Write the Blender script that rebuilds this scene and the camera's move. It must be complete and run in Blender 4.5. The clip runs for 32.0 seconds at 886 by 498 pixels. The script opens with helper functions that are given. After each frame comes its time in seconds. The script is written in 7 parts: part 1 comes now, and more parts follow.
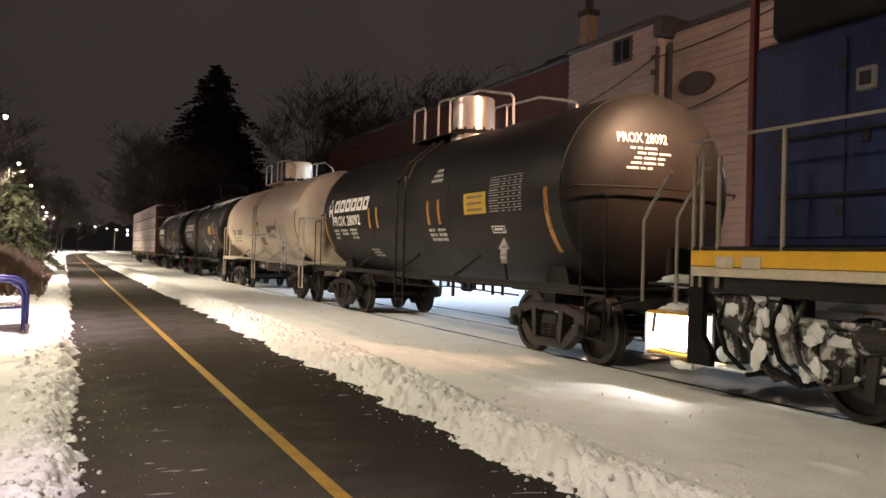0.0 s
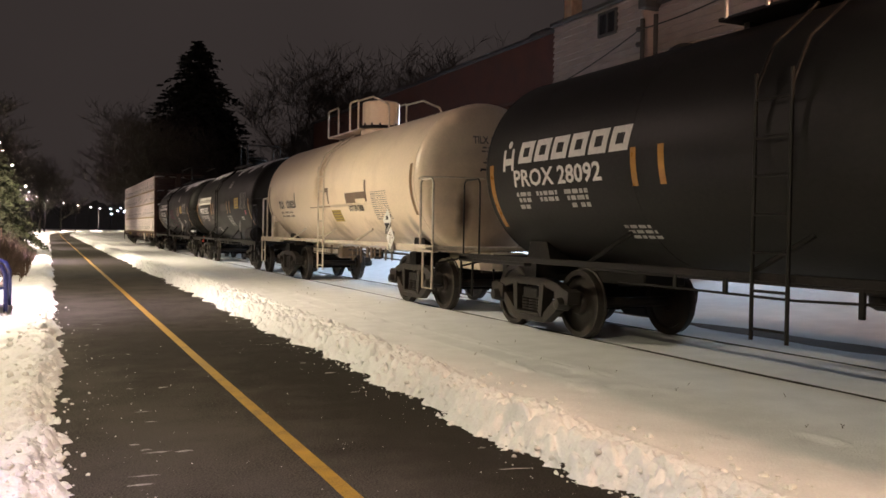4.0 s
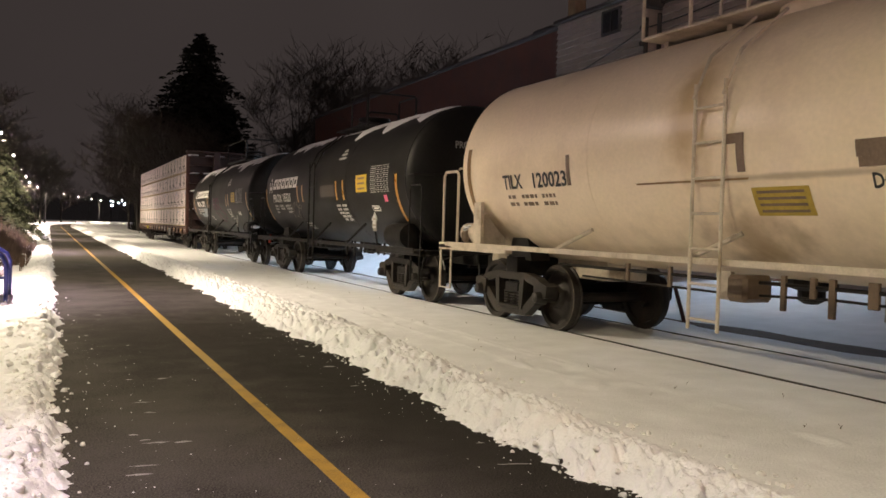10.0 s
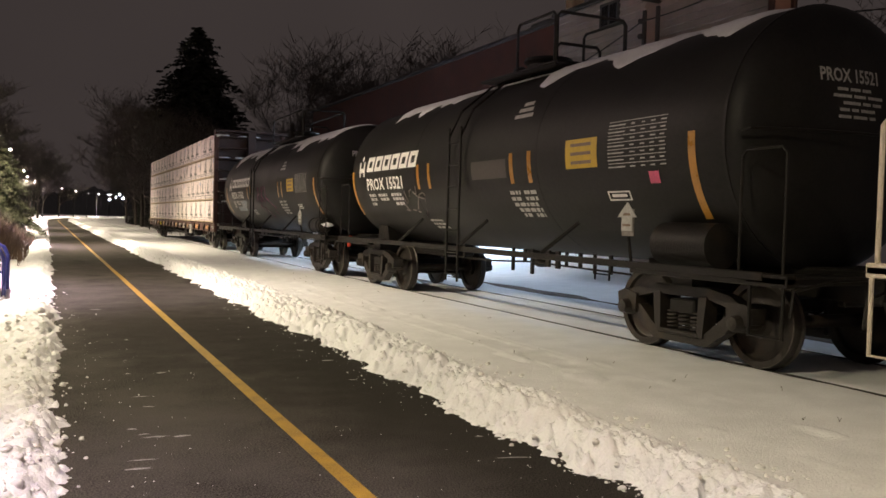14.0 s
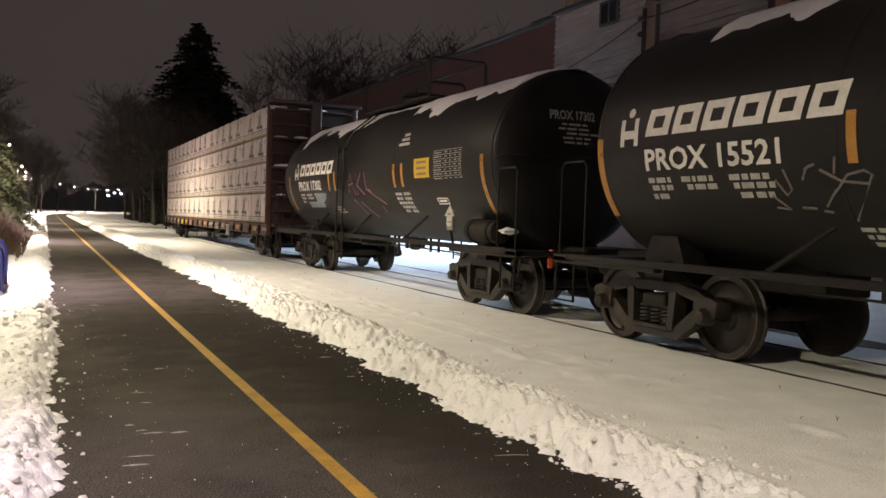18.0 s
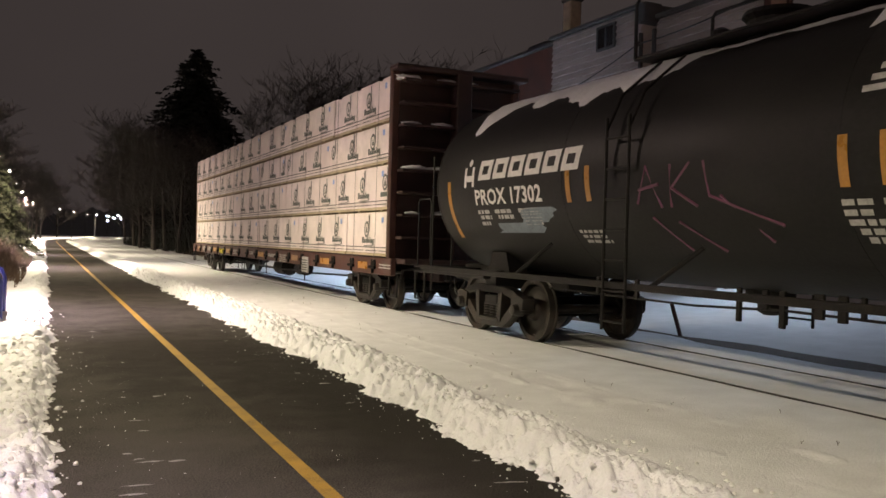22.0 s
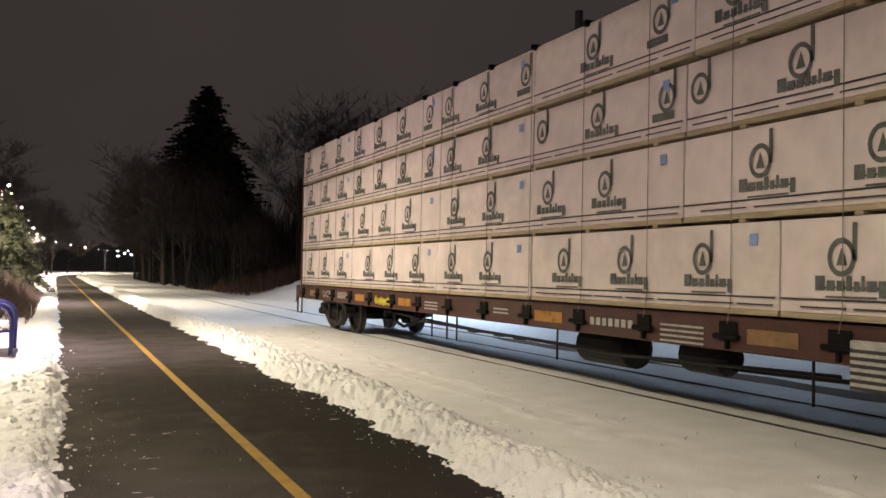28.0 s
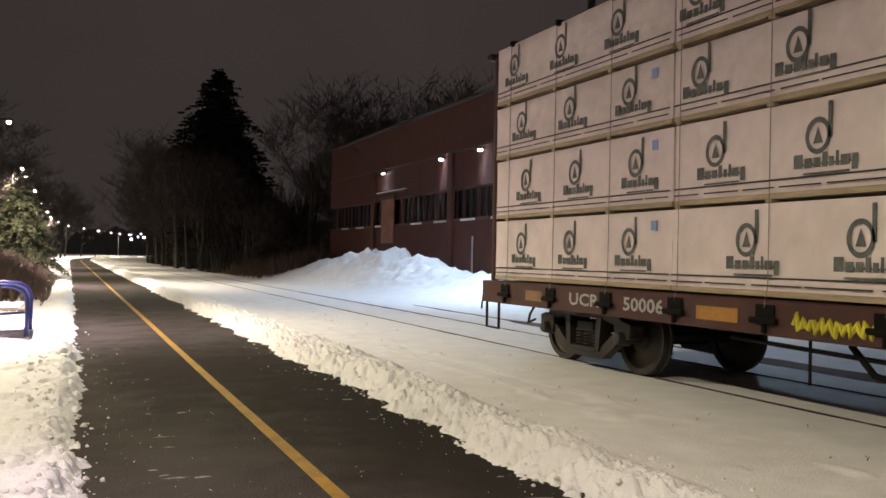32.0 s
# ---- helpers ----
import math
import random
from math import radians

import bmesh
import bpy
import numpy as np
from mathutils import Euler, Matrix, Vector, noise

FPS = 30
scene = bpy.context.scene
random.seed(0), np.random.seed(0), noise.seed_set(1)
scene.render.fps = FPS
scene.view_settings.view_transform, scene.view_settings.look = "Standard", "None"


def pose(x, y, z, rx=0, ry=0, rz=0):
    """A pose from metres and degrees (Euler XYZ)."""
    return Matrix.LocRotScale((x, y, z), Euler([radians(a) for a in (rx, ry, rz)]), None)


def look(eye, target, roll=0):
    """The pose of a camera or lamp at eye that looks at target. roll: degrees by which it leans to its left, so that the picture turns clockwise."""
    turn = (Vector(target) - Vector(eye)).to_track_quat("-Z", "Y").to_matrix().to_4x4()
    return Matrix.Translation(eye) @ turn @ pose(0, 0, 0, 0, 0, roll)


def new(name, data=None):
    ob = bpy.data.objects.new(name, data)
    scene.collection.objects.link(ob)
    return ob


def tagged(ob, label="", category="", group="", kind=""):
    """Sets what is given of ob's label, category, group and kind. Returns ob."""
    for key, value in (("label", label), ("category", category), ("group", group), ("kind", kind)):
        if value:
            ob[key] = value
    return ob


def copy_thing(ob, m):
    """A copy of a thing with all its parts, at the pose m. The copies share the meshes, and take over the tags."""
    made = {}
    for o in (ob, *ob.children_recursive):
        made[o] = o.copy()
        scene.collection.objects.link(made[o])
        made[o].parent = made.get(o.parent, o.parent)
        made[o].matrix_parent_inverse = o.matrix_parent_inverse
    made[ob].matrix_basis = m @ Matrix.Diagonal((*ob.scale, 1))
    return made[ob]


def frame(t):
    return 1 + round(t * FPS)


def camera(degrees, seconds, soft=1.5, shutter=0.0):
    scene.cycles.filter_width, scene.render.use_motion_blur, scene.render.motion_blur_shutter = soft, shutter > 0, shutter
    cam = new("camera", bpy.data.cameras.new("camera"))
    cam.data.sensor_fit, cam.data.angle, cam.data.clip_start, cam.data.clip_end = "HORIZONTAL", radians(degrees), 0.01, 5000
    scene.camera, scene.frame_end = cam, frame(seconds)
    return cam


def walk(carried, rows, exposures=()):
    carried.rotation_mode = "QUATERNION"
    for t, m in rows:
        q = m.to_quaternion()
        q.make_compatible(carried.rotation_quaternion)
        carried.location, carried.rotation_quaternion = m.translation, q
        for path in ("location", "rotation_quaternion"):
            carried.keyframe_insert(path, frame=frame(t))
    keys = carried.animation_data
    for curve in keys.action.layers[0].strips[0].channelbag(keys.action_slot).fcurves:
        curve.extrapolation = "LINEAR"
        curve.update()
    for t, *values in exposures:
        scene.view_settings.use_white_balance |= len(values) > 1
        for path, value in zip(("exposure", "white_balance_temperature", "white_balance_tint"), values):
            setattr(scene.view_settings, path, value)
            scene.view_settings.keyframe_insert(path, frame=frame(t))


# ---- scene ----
import itertools

cam = camera(54.87, 32.0, soft=1.6)


def aim(yaw, pitch, roll, x, y, z):
    """Camera pose: yaw clockwise from the track's direction, pitch up, roll, in degrees."""
    a, b = radians(yaw), radians(pitch)
    way = Vector((math.sin(a) * math.cos(b), math.cos(a) * math.cos(b), math.sin(b)))
    return look((x, y, z), Vector((x, y, z)) + way * 10, roll)


walk(cam, [(t, aim(*a)) for t, *a in (
    (0.0, 23.87, 0.46, 1.52, -0.028, -0.063, 1.485), (0.5, 23.58, -0.10, 1.49, -0.024, -0.053, 1.484), (1.0, 23.81, -0.46, 1.34, -0.012, -0.051, 1.486),
    (1.5, 24.24, -0.73, 1.16, -0.002, -0.045, 1.488), (2.0, 24.48, -0.80, 0.92, 0.005, -0.033, 1.490), (2.5, 24.55, -0.88, 0.82, 0.009, -0.023, 1.488),
    (3.0, 24.57, -1.12, 0.77, 0.007, -0.015, 1.490), (3.5, 24.84, -1.21, 0.77, 0.007, -0.017, 1.493), (5.5, 24.40, -1.06, 1.31, -0.009, -0.021, 1.487),
    (6.0, 24.44, -1.08, 1.29, -0.008, -0.021, 1.484), (6.5, 24.52, -1.04, 1.23, -0.006, -0.016, 1.485), (7.0, 24.50, -0.96, 1.12, 0.001, -0.015, 1.483),
    (7.5, 24.58, -1.02, 1.19, 0.004, -0.011, 1.480), (8.0, 24.67, -1.26, 1.34, -0.003, -0.013, 1.484), (8.5, 24.64, -1.38, 1.47, -0.005, -0.010, 1.482),
    (9.0, 24.65, -1.42, 1.58, -0.010, -0.019, 1.487), (9.5, 24.73, -1.41, 1.63, -0.004, -0.014, 1.486), (10.0, 24.80, -1.41, 1.70, -0.005, -0.020, 1.481),
    (10.5, 24.85, -1.41, 1.72, -0.003, -0.017, 1.481), (11.0, 24.84, -1.36, 1.85, -0.005, -0.014, 1.482), (11.5, 24.77, -1.28, 1.79, -0.010, -0.012, 1.482),
    (12.0, 24.80, -1.22, 1.86, -0.016, -0.012, 1.480), (12.5, 24.92, -1.31, 1.86, -0.021, -0.016, 1.484), (13.0, 24.91, -1.47, 1.77, -0.018, -0.016, 1.485),
    (13.5, 24.90, -1.64, 1.69, -0.011, -0.008, 1.481), (14.0, 24.94, -1.82, 1.62, -0.006, -0.009, 1.479), (14.5, 24.94, -2.08, 1.67, -0.002, -0.007, 1.483),
    (16.5, 25.29, -2.43, 2.04, -0.003, 0.006, 1.477), (17.0, 25.31, -2.38, 2.14, -0.002, 0.007, 1.477), (17.5, 25.17, -2.23, 2.01, -0.005, 0.006, 1.480),
    (18.0, 25.03, -2.01, 1.88, -0.001, -0.002, 1.479), (18.5, 24.93, -1.68, 1.72, -0.004, -0.005, 1.487), (19.0, 24.74, -1.42, 1.43, 0.011, -0.004, 1.486),
    (19.5, 24.69, -1.37, 1.31, 0.015, -0.001, 1.483), (20.0, 24.71, -1.42, 1.23, 0.010, 0.004, 1.485), (20.5, 24.67, -1.28, 1.31, 0.006, -0.007, 1.483),
    (21.0, 24.77, -1.11, 1.53, -0.005, -0.015, 1.489), (21.5, 24.87, -0.83, 1.59, -0.003, -0.016, 1.492), (22.0, 25.02, -0.44, 1.57, 0.004, -0.014, 1.498),
    (22.5, 25.03, -0.18, 1.48, 0.008, -0.008, 1.499), (23.0, 24.99, -0.10, 1.47, 0.009, 0.001, 1.499), (23.5, 24.80, 0.29, 1.44, 0.005, 0.007, 1.501),
    (24.0, 24.53, 0.80, 1.34, -0.007, -0.001, 1.505), (24.5, 24.26, 1.19, 1.39, -0.019, -0.001, 1.507), (25.0, 24.03, 1.43, 1.54, -0.015, 0.005, 1.506),
    (25.5, 23.98, 1.41, 1.43, -0.005, 0.012, 1.513), (27.5, 24.42, 1.71, 1.28, -0.007, -0.007, 1.514), (28.0, 24.37, 1.73, 1.12, -0.003, -0.010, 1.514),
    (28.5, 24.36, 1.82, 1.18, -0.003, -0.011, 1.515), (29.0, 24.38, 1.66, 1.17, 0.001, -0.008, 1.513), (29.5, 24.30, 1.32, 1.12, -0.004, -0.008, 1.512),
    (30.0, 24.16, 1.03, 1.11, -0.006, -0.010, 1.507), (30.5, 24.08, 0.97, 1.14, -0.017, -0.014, 1.506), (31.0, 24.00, 0.94, 1.25, -0.022, -0.020, 1.499),
    (31.5, 23.90, 0.74, 1.26, -0.017, -0.021, 1.494), (32.0, 23.63, 0.61, 1.16, -0.014, -0.016, 1.492))],
     ((0.0, 0.0), (3.0, -0.05), (7.0, 0.06), (11.0, 0.18), (14.0, 0.25), (20.0, 0.30), (23.5, 0.20), (25.0, 0.34), (25.5, 0.33), (27.5, 0.14), (32.0, 0.10)))

# how far the train has rolled, in metres, time by time
ROLLED = (
    (0.0, 0.00), (0.5, 1.25), (1.0, 2.49), (1.5, 3.70), (2.0, 4.89), (2.5, 6.09), (3.0, 7.28),
    (3.5, 8.47), (5.5, 13.10), (6.0, 14.22), (6.5, 15.34), (7.0, 16.46), (7.5, 17.56), (8.0, 18.63),
    (8.5, 19.70), (9.0, 20.74), (9.5, 21.76), (10.0, 22.78), (10.5, 23.81), (11.0, 24.84), (11.5, 25.84),
    (12.0, 26.87), (12.5, 27.90), (13.0, 28.95), (13.5, 29.99), (14.0, 31.02), (14.5, 32.06), (16.5, 36.49),
    (17.0, 37.65), (17.5, 38.83), (18.0, 40.04), (18.5, 41.26), (19.0, 42.52), (19.5, 43.76), (20.0, 45.00),
    (20.5, 46.24), (21.0, 47.51), (21.5, 48.80), (22.0, 50.13), (22.5, 51.46), (23.0, 52.81), (23.5, 54.15),
    (24.0, 55.48), (24.5, 56.81), (25.0, 58.15), (25.5, 59.49), (27.5, 64.85), (28.0, 66.17), (28.5, 67.49),
    (29.0, 68.81), (29.5, 70.14), (30.0, 71.47), (30.5, 72.80), (31.0, 74.13), (31.5, 75.49), (32.0, 76.83))

# ---- night sky, lamps ----
world = bpy.data.worlds.new("night_sky")
scene.world = world
world.use_nodes = True
wn = world.node_tree
wn.nodes.clear()
w_out = wn.nodes.new("ShaderNodeOutputWorld")
w_bg = wn.nodes.new("ShaderNodeBackground")
w_tc = wn.nodes.new("ShaderNodeTexCoord")
w_noise = wn.nodes.new("ShaderNodeTexNoise")
w_noise.inputs["Scale"].default_value = 1.6
w_noise.inputs["Detail"].default_value = 3
w_ramp = wn.nodes.new("ShaderNodeValToRGB")
w_ramp.color_ramp.elements[0].position, w_ramp.color_ramp.elements[1].position = 0.25, 0.8
w_ramp.color_ramp.elements[0].color = (0.0265, 0.0208, 0.0202, 1)
w_ramp.color_ramp.elements[1].color = (0.044, 0.0345, 0.0325, 1)
wn.links.new(w_tc.outputs["Generated"], w_noise.inputs["Vector"])
wn.links.new(w_noise.outputs["Fac"], w_ramp.inputs["Fac"])
wn.links.new(w_ramp.outputs["Color"], w_bg.inputs["Color"])
wn.links.new(w_bg.outputs["Background"], w_out.inputs["Surface"])
w_bg.inputs["Strength"].default_value = 1.0

LAMP_X = -2.38
LAMP_Y = [2.5] + [16.9 + 21.8 * i for i in range(9)]
LAMP_H = 6.7
LAMP_POWER = 7700.0
LAMP_SHARE = {0: 0.27, 1: 0.62}
LAMP_COLOUR = (0.94, 0.92, 0.52)  # of the main beam, thrown down
LAMP_RIM = (1.0, 0.755, 0.655)  # of the weaker light thrown wide
LAMP_CORE = (0.82, 0.58, 1.0)  # of the bluish light right below the head


def lamp_light(x, y, z, power, colour, wide=1.0, radius=0.12):
    """The light of a street lamp: thrown down and out across the path."""
    for share, col, cone, blend in ((0.74 * wide, LAMP_RIM, 168, 1.0), (0.42, colour, 137, 0.42), (0.56, LAMP_CORE, 78, 0.9)):
        data = bpy.data.lights.new("lamp_light", "SPOT")
        data.energy, data.color, data.shadow_soft_size = power * share, col, radius
        data.spot_size, data.spot_blend = radians(cone), blend
        new("lamp_light", data).matrix_world = pose(x, y, z, 0, -7, 0)


# ---- materials ----
def mat(name, col, rough=0.6, metal=0.0, var=0.25, scale=3.0, bump=0.15, bscale=40.0, dirt=None, dirt_at=(0.55, 0.75), emit=0.0, spec=0.5, stretch=(1, 1, 1), coarse=0.6):
    """A painted, worn or rough surface: grain and stains at two scales, fine relief."""
    m = bpy.data.materials.new(name)
    m.use_nodes = True
    nt = m.node_tree
    b = nt.nodes["Principled BSDF"]
    b.inputs["Roughness"].default_value, b.inputs["Metallic"].default_value = rough, metal
    b.inputs["Specular IOR Level"].default_value = spec
    tc = nt.nodes.new("ShaderNodeTexCoord")
    mp = nt.nodes.new("ShaderNodeMapping")
    mp.inputs["Scale"].default_value = stretch
    nt.links.new(tc.outputs["Object"], mp.inputs["Vector"])

    def noise_node(s, detail):
        n = nt.nodes.new("ShaderNodeTexNoise")
        n.inputs["Scale"].default_value, n.inputs["Detail"].default_value = s, detail
        nt.links.new(mp.outputs["Vector"], n.inputs["Vector"])
        return n

    big, small = noise_node(scale, 5), noise_node(bscale, 3)
    add = nt.nodes.new("ShaderNodeMath")
    add.operation = "MULTIPLY_ADD"
    add.inputs[1].default_value = coarse
    half = nt.nodes.new("ShaderNodeMath")
    half.operation = "MULTIPLY"
    half.inputs[1].default_value = 1 - coarse
    nt.links.new(small.outputs["Fac"], half.inputs[0])
    nt.links.new(big.outputs["Fac"], add.inputs[0])
    nt.links.new(half.outputs[0], add.inputs[2])
    ramp = nt.nodes.new("ShaderNodeValToRGB")
    ramp.color_ramp.elements[0].position, ramp.color_ramp.elements[1].position = 0.35, 0.68
    ramp.color_ramp.elements[0].color = (*[max(0, c * (1 - var)) for c in col], 1)
    ramp.color_ramp.elements[1].color = (*[min(1, c * (1 + var)) for c in col], 1)
    nt.links.new(add.outputs[0], ramp.inputs["Fac"])
    colour = ramp.outputs["Color"]
    if dirt:
        dn = noise_node(scale * 0.55, 8)
        dn.inputs["Roughness"].default_value = 0.65
        dr = nt.nodes.new("ShaderNodeMapRange")
        dr.inputs["From Min"].default_value, dr.inputs["From Max"].default_value = dirt_at
        nt.links.new(dn.outputs["Fac"], dr.inputs["Value"])
        mx = nt.nodes.new("ShaderNodeMix")
        mx.data_type = "RGBA"
        mx.inputs[7].default_value = (*dirt, 1)
        nt.links.new(dr.outputs["Result"], mx.inputs[0])
        nt.links.new(colour, mx.inputs[6])
        colour = mx.outputs[2]
    nt.links.new(colour, b.inputs["Base Color"])
    rr = nt.nodes.new("ShaderNodeMapRange")
    rr.inputs["To Min"].default_value, rr.inputs["To Max"].default_value = max(0.03, rough - 0.12), min(1, rough + 0.12)
    nt.links.new(big.outputs["Fac"], rr.inputs["Value"])
    nt.links.new(rr.outputs["Result"], b.inputs["Roughness"])
    if bump:
        bp = nt.nodes.new("ShaderNodeBump")
        bp.inputs["Strength"].default_value, bp.inputs["Distance"].default_value = bump, 0.02
        nt.links.new(small.outputs["Fac"], bp.inputs["Height"])
        nt.links.new(bp.outputs["Normal"], b.inputs["Normal"])
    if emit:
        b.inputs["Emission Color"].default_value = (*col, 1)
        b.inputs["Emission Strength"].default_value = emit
    return m


def stain_or_light(m, centre, radii, colour, strength, rough=0.5):
    """Blend a soft-edged, ragged patch, stain or painted light, into a surface, in the thing's own space."""
    nt = m.node_tree
    b = nt.nodes["Principled BSDF"]
    old = b.inputs["Base Color"].links[0].from_socket
    tc, sub, div = nt.nodes.new("ShaderNodeTexCoord"), nt.nodes.new("ShaderNodeVectorMath"), nt.nodes.new("ShaderNodeVectorMath")
    sub.operation, div.operation = "SUBTRACT", "DIVIDE"
    sub.inputs[1].default_value, div.inputs[1].default_value = centre, radii
    ln, nz = nt.nodes.new("ShaderNodeVectorMath"), nt.nodes.new("ShaderNodeTexNoise")
    ln.operation = "LENGTH"
    nz.inputs["Scale"].default_value, nz.inputs["Detail"].default_value = 3.0, 6
    nt.links.new(tc.outputs["Object"], sub.inputs[0])
    nt.links.new(tc.outputs["Object"], nz.inputs["Vector"])
    nt.links.new(sub.outputs[0], div.inputs[0])
    nt.links.new(div.outputs[0], ln.inputs[0])
    ad = nt.nodes.new("ShaderNodeMath")
    ad.operation = "MULTIPLY_ADD"
    ad.inputs[1].default_value = rough * 2
    nt.links.new(nz.outputs["Fac"], ad.inputs[0])
    nt.links.new(ln.outputs["Value"], ad.inputs[2])
    mr = nt.nodes.new("ShaderNodeMapRange")
    mr.interpolation_type = "SMOOTHSTEP"
    mr.inputs["From Min"].default_value, mr.inputs["From Max"].default_value = 1.0 + rough, 0.15 + rough
    mr.inputs["To Min"].default_value, mr.inputs["To Max"].default_value = 0.0, strength
    nt.links.new(ad.outputs[0], mr.inputs["Value"])
    mx = nt.nodes.new("ShaderNodeMix")
    mx.data_type = "RGBA"
    mx.inputs[7].default_value = (*colour, 1)
    nt.links.new(mr.outputs["Result"], mx.inputs[0])
    nt.links.new(old, mx.inputs[6])
    nt.links.new(mx.outputs[2], b.inputs["Base Color"])


SNOW = mat("snow", (0.80, 0.80, 0.82), 0.75, var=0.09, scale=2.6, bump=0.45, bscale=55, spec=0.3)
SNOW_DIRTY = mat("trodden_snow", (0.74, 0.735, 0.73), 0.75, var=0.12, scale=3.0, bump=1.0, bscale=22, spec=0.3)
SMEAR = mat("grey_trodden_slush", (0.30, 0.29, 0.285), 0.7, var=0.4, scale=12, bump=0.5, bscale=60)
ASPHALT = mat("asphalt", (0.068, 0.061, 0.054), 0.95, var=0.98, scale=1.6, bump=1.0, bscale=80, dirt=(0.100, 0.091, 0.082), dirt_at=(0.42, 0.78), coarse=0.22, spec=0.04)
# weaker lamp light painted into the mid path; right side darker, near left paler
stain_or_light(ASPHALT, (2.75, 7.5, 0), (1.35, 9.0, 1.0), (0.028, 0.025, 0.022), 0.8, 0.35)
stain_or_light(ASPHALT, (1.5, 11.5, 0), (2.0, 5.0, 1.0), (0.032, 0.028, 0.025), 0.75, 0.5)
stain_or_light(ASPHALT, (0.75, 6.2, 0), (0.8, 2.4, 1.0), (0.105, 0.096, 0.087), 0.5, 0.6)
LINE = mat("yellow_road_paint", (0.34, 0.20, 0.025), 0.65, var=0.4, scale=5, bump=0.3, bscale=120, dirt=(0.22, 0.14, 0.04), dirt_at=(0.58, 0.75))
SOIL = mat("brown_soil", (0.10, 0.06, 0.042), 0.9, var=0.4, scale=4, bump=0.8, bscale=30)
BRICK = mat("red_brick", (0.082, 0.025, 0.016), 0.85, var=0.3, scale=1.2, bump=0.4, bscale=30)
RED_TRIM = mat("dark_red_trim", (0.075, 0.028, 0.022), 0.7, var=0.2)
SIDING = mat("white_siding", (0.40, 0.325, 0.30), 0.7, var=0.12, scale=1.5, bump=0.2, bscale=30, dirt=(0.28, 0.24, 0.22), dirt_at=(0.5, 0.85))
ROOF = mat("dark_roofing", (0.05, 0.045, 0.045), 0.85)
WIRE = mat("black_cable", (0.02, 0.02, 0.02), 0.6)
DARK_GLASS = mat("dark_window_glass", (0.015, 0.017, 0.022), 0.12, var=0.1, bump=0.02)
POST = mat("dark_lamp_post", (0.010, 0.010, 0.011), 0.7)
BARK = mat("bark", (0.058, 0.048, 0.042), 0.95, var=0.4, scale=6, bump=0.8, bscale=30)
NEEDLE = mat("spruce_needles", (0.033, 0.036, 0.018), 0.85, var=0.5, scale=5, bump=0.3)
NEEDLE_DARK = mat("dark_conifer_needles", (0.018, 0.019, 0.015), 0.95, var=0.5, scale=3, bump=0.3)
SCRUB = mat("dry_brush", (0.085, 0.055, 0.04), 0.95, var=0.45, scale=5)
# emits a little, as haze would lighten the distant trees
WOODS = mat("glowing_far_woods", (0.016, 0.0135, 0.0135), 1.0, var=0.4, scale=0.4, bump=0, emit=0.38)
RAIL = mat("dark_rail_steel", (0.022, 0.019, 0.017), 0.6, metal=0.1, var=0.4, scale=6, dirt=(0.07, 0.055, 0.045), dirt_at=(0.55, 0.85))
BLACK = mat("black_tank_paint", (0.0128, 0.0119, 0.0110), 0.50, var=0.35, scale=1.0, bump=0.10, bscale=25, dirt=(0.026, 0.0245, 0.023), dirt_at=(0.5, 0.85), stretch=(1, 0.6, 1), spec=0.22)
# same black paint, the headlight's brown glow painted on the near end
BLACK_LIT_END = mat("black_tank_paint_lit_end", (0.0128, 0.0119, 0.0110), 0.50, var=0.35, scale=1.0, bump=0.10, bscale=25, dirt=(0.026, 0.0245, 0.023), dirt_at=(0.5, 0.85), stretch=(1, 0.6, 1), spec=0.22)
stain_or_light(BLACK_LIT_END, (0, -6.6, 2.5), (3.5, 0.85, 3.5), (0.060, 0.040, 0.031), 0.9, 0.15)
BLACK_HEAD = mat("dusty_black_paint", (0.05, 0.042, 0.038), 0.55, var=0.25, scale=1.2, bump=0.08, bscale=25)
CREAM = mat("cream_tank_paint", (0.88, 0.735, 0.56), 0.35, var=0.08, scale=0.9, bump=0.08, bscale=22, dirt=(0.62, 0.48, 0.35), dirt_at=(0.52, 0.8), stretch=(1, 0.8, 1))
stain_or_light(CREAM, (0, 0, 0.8), (4, 9, 1.0), (0.36, 0.26, 0.15), 0.42)
stain_or_light(CREAM, (-1.0, -4.98, 1.30), (0.9, 0.26, 0.55), (0.10, 0.085, 0.07), 0.85, 0.3)
# weak light on the near end put into the colour, along with grime
stain_or_light(CREAM, (0, -6.15, 1.5), (3.5, 0.55, 2.6), (0.30, 0.22, 0.155), 0.72, 0.25)
stain_or_light(CREAM, (-0.58, -6.0, 1.75), (0.20, 0.6, 0.78), (0.075, 0.04, 0.02), 0.95, 0.3)
stain_or_light(CREAM, (-1.2, 0.45, 2.6), (1.0, 0.55, 0.9), (0.42, 0.27, 0.10), 0.75, 0.5)
stain_or_light(CREAM, (-1.3, -1.0, 1.95), (1.0, 2.4, 0.05), (0.30, 0.22, 0.14), 0.6, 0.4)
stain_or_light(CREAM, (-1.2, -0.2, 1.3), (0.9, 0.9, 0.5), (0.28, 0.18, 0.09), 0.7, 0.6)
stain_or_light(CREAM, (-1.1, -3.4, 1.35), (0.9, 1.4, 0.4), (0.34, 0.23, 0.12), 0.6, 0.7)
stain_or_light(CREAM, (-1.0, 4.9, 1.3), (0.9, 0.8, 0.45), (0.22, 0.15, 0.08), 0.7, 0.6)
DOME_STEEL = mat("bare_bright_steel", (0.88, 0.80, 0.72), 0.36, metal=0.75, var=0.10, scale=3, bump=0.05, bscale=30)
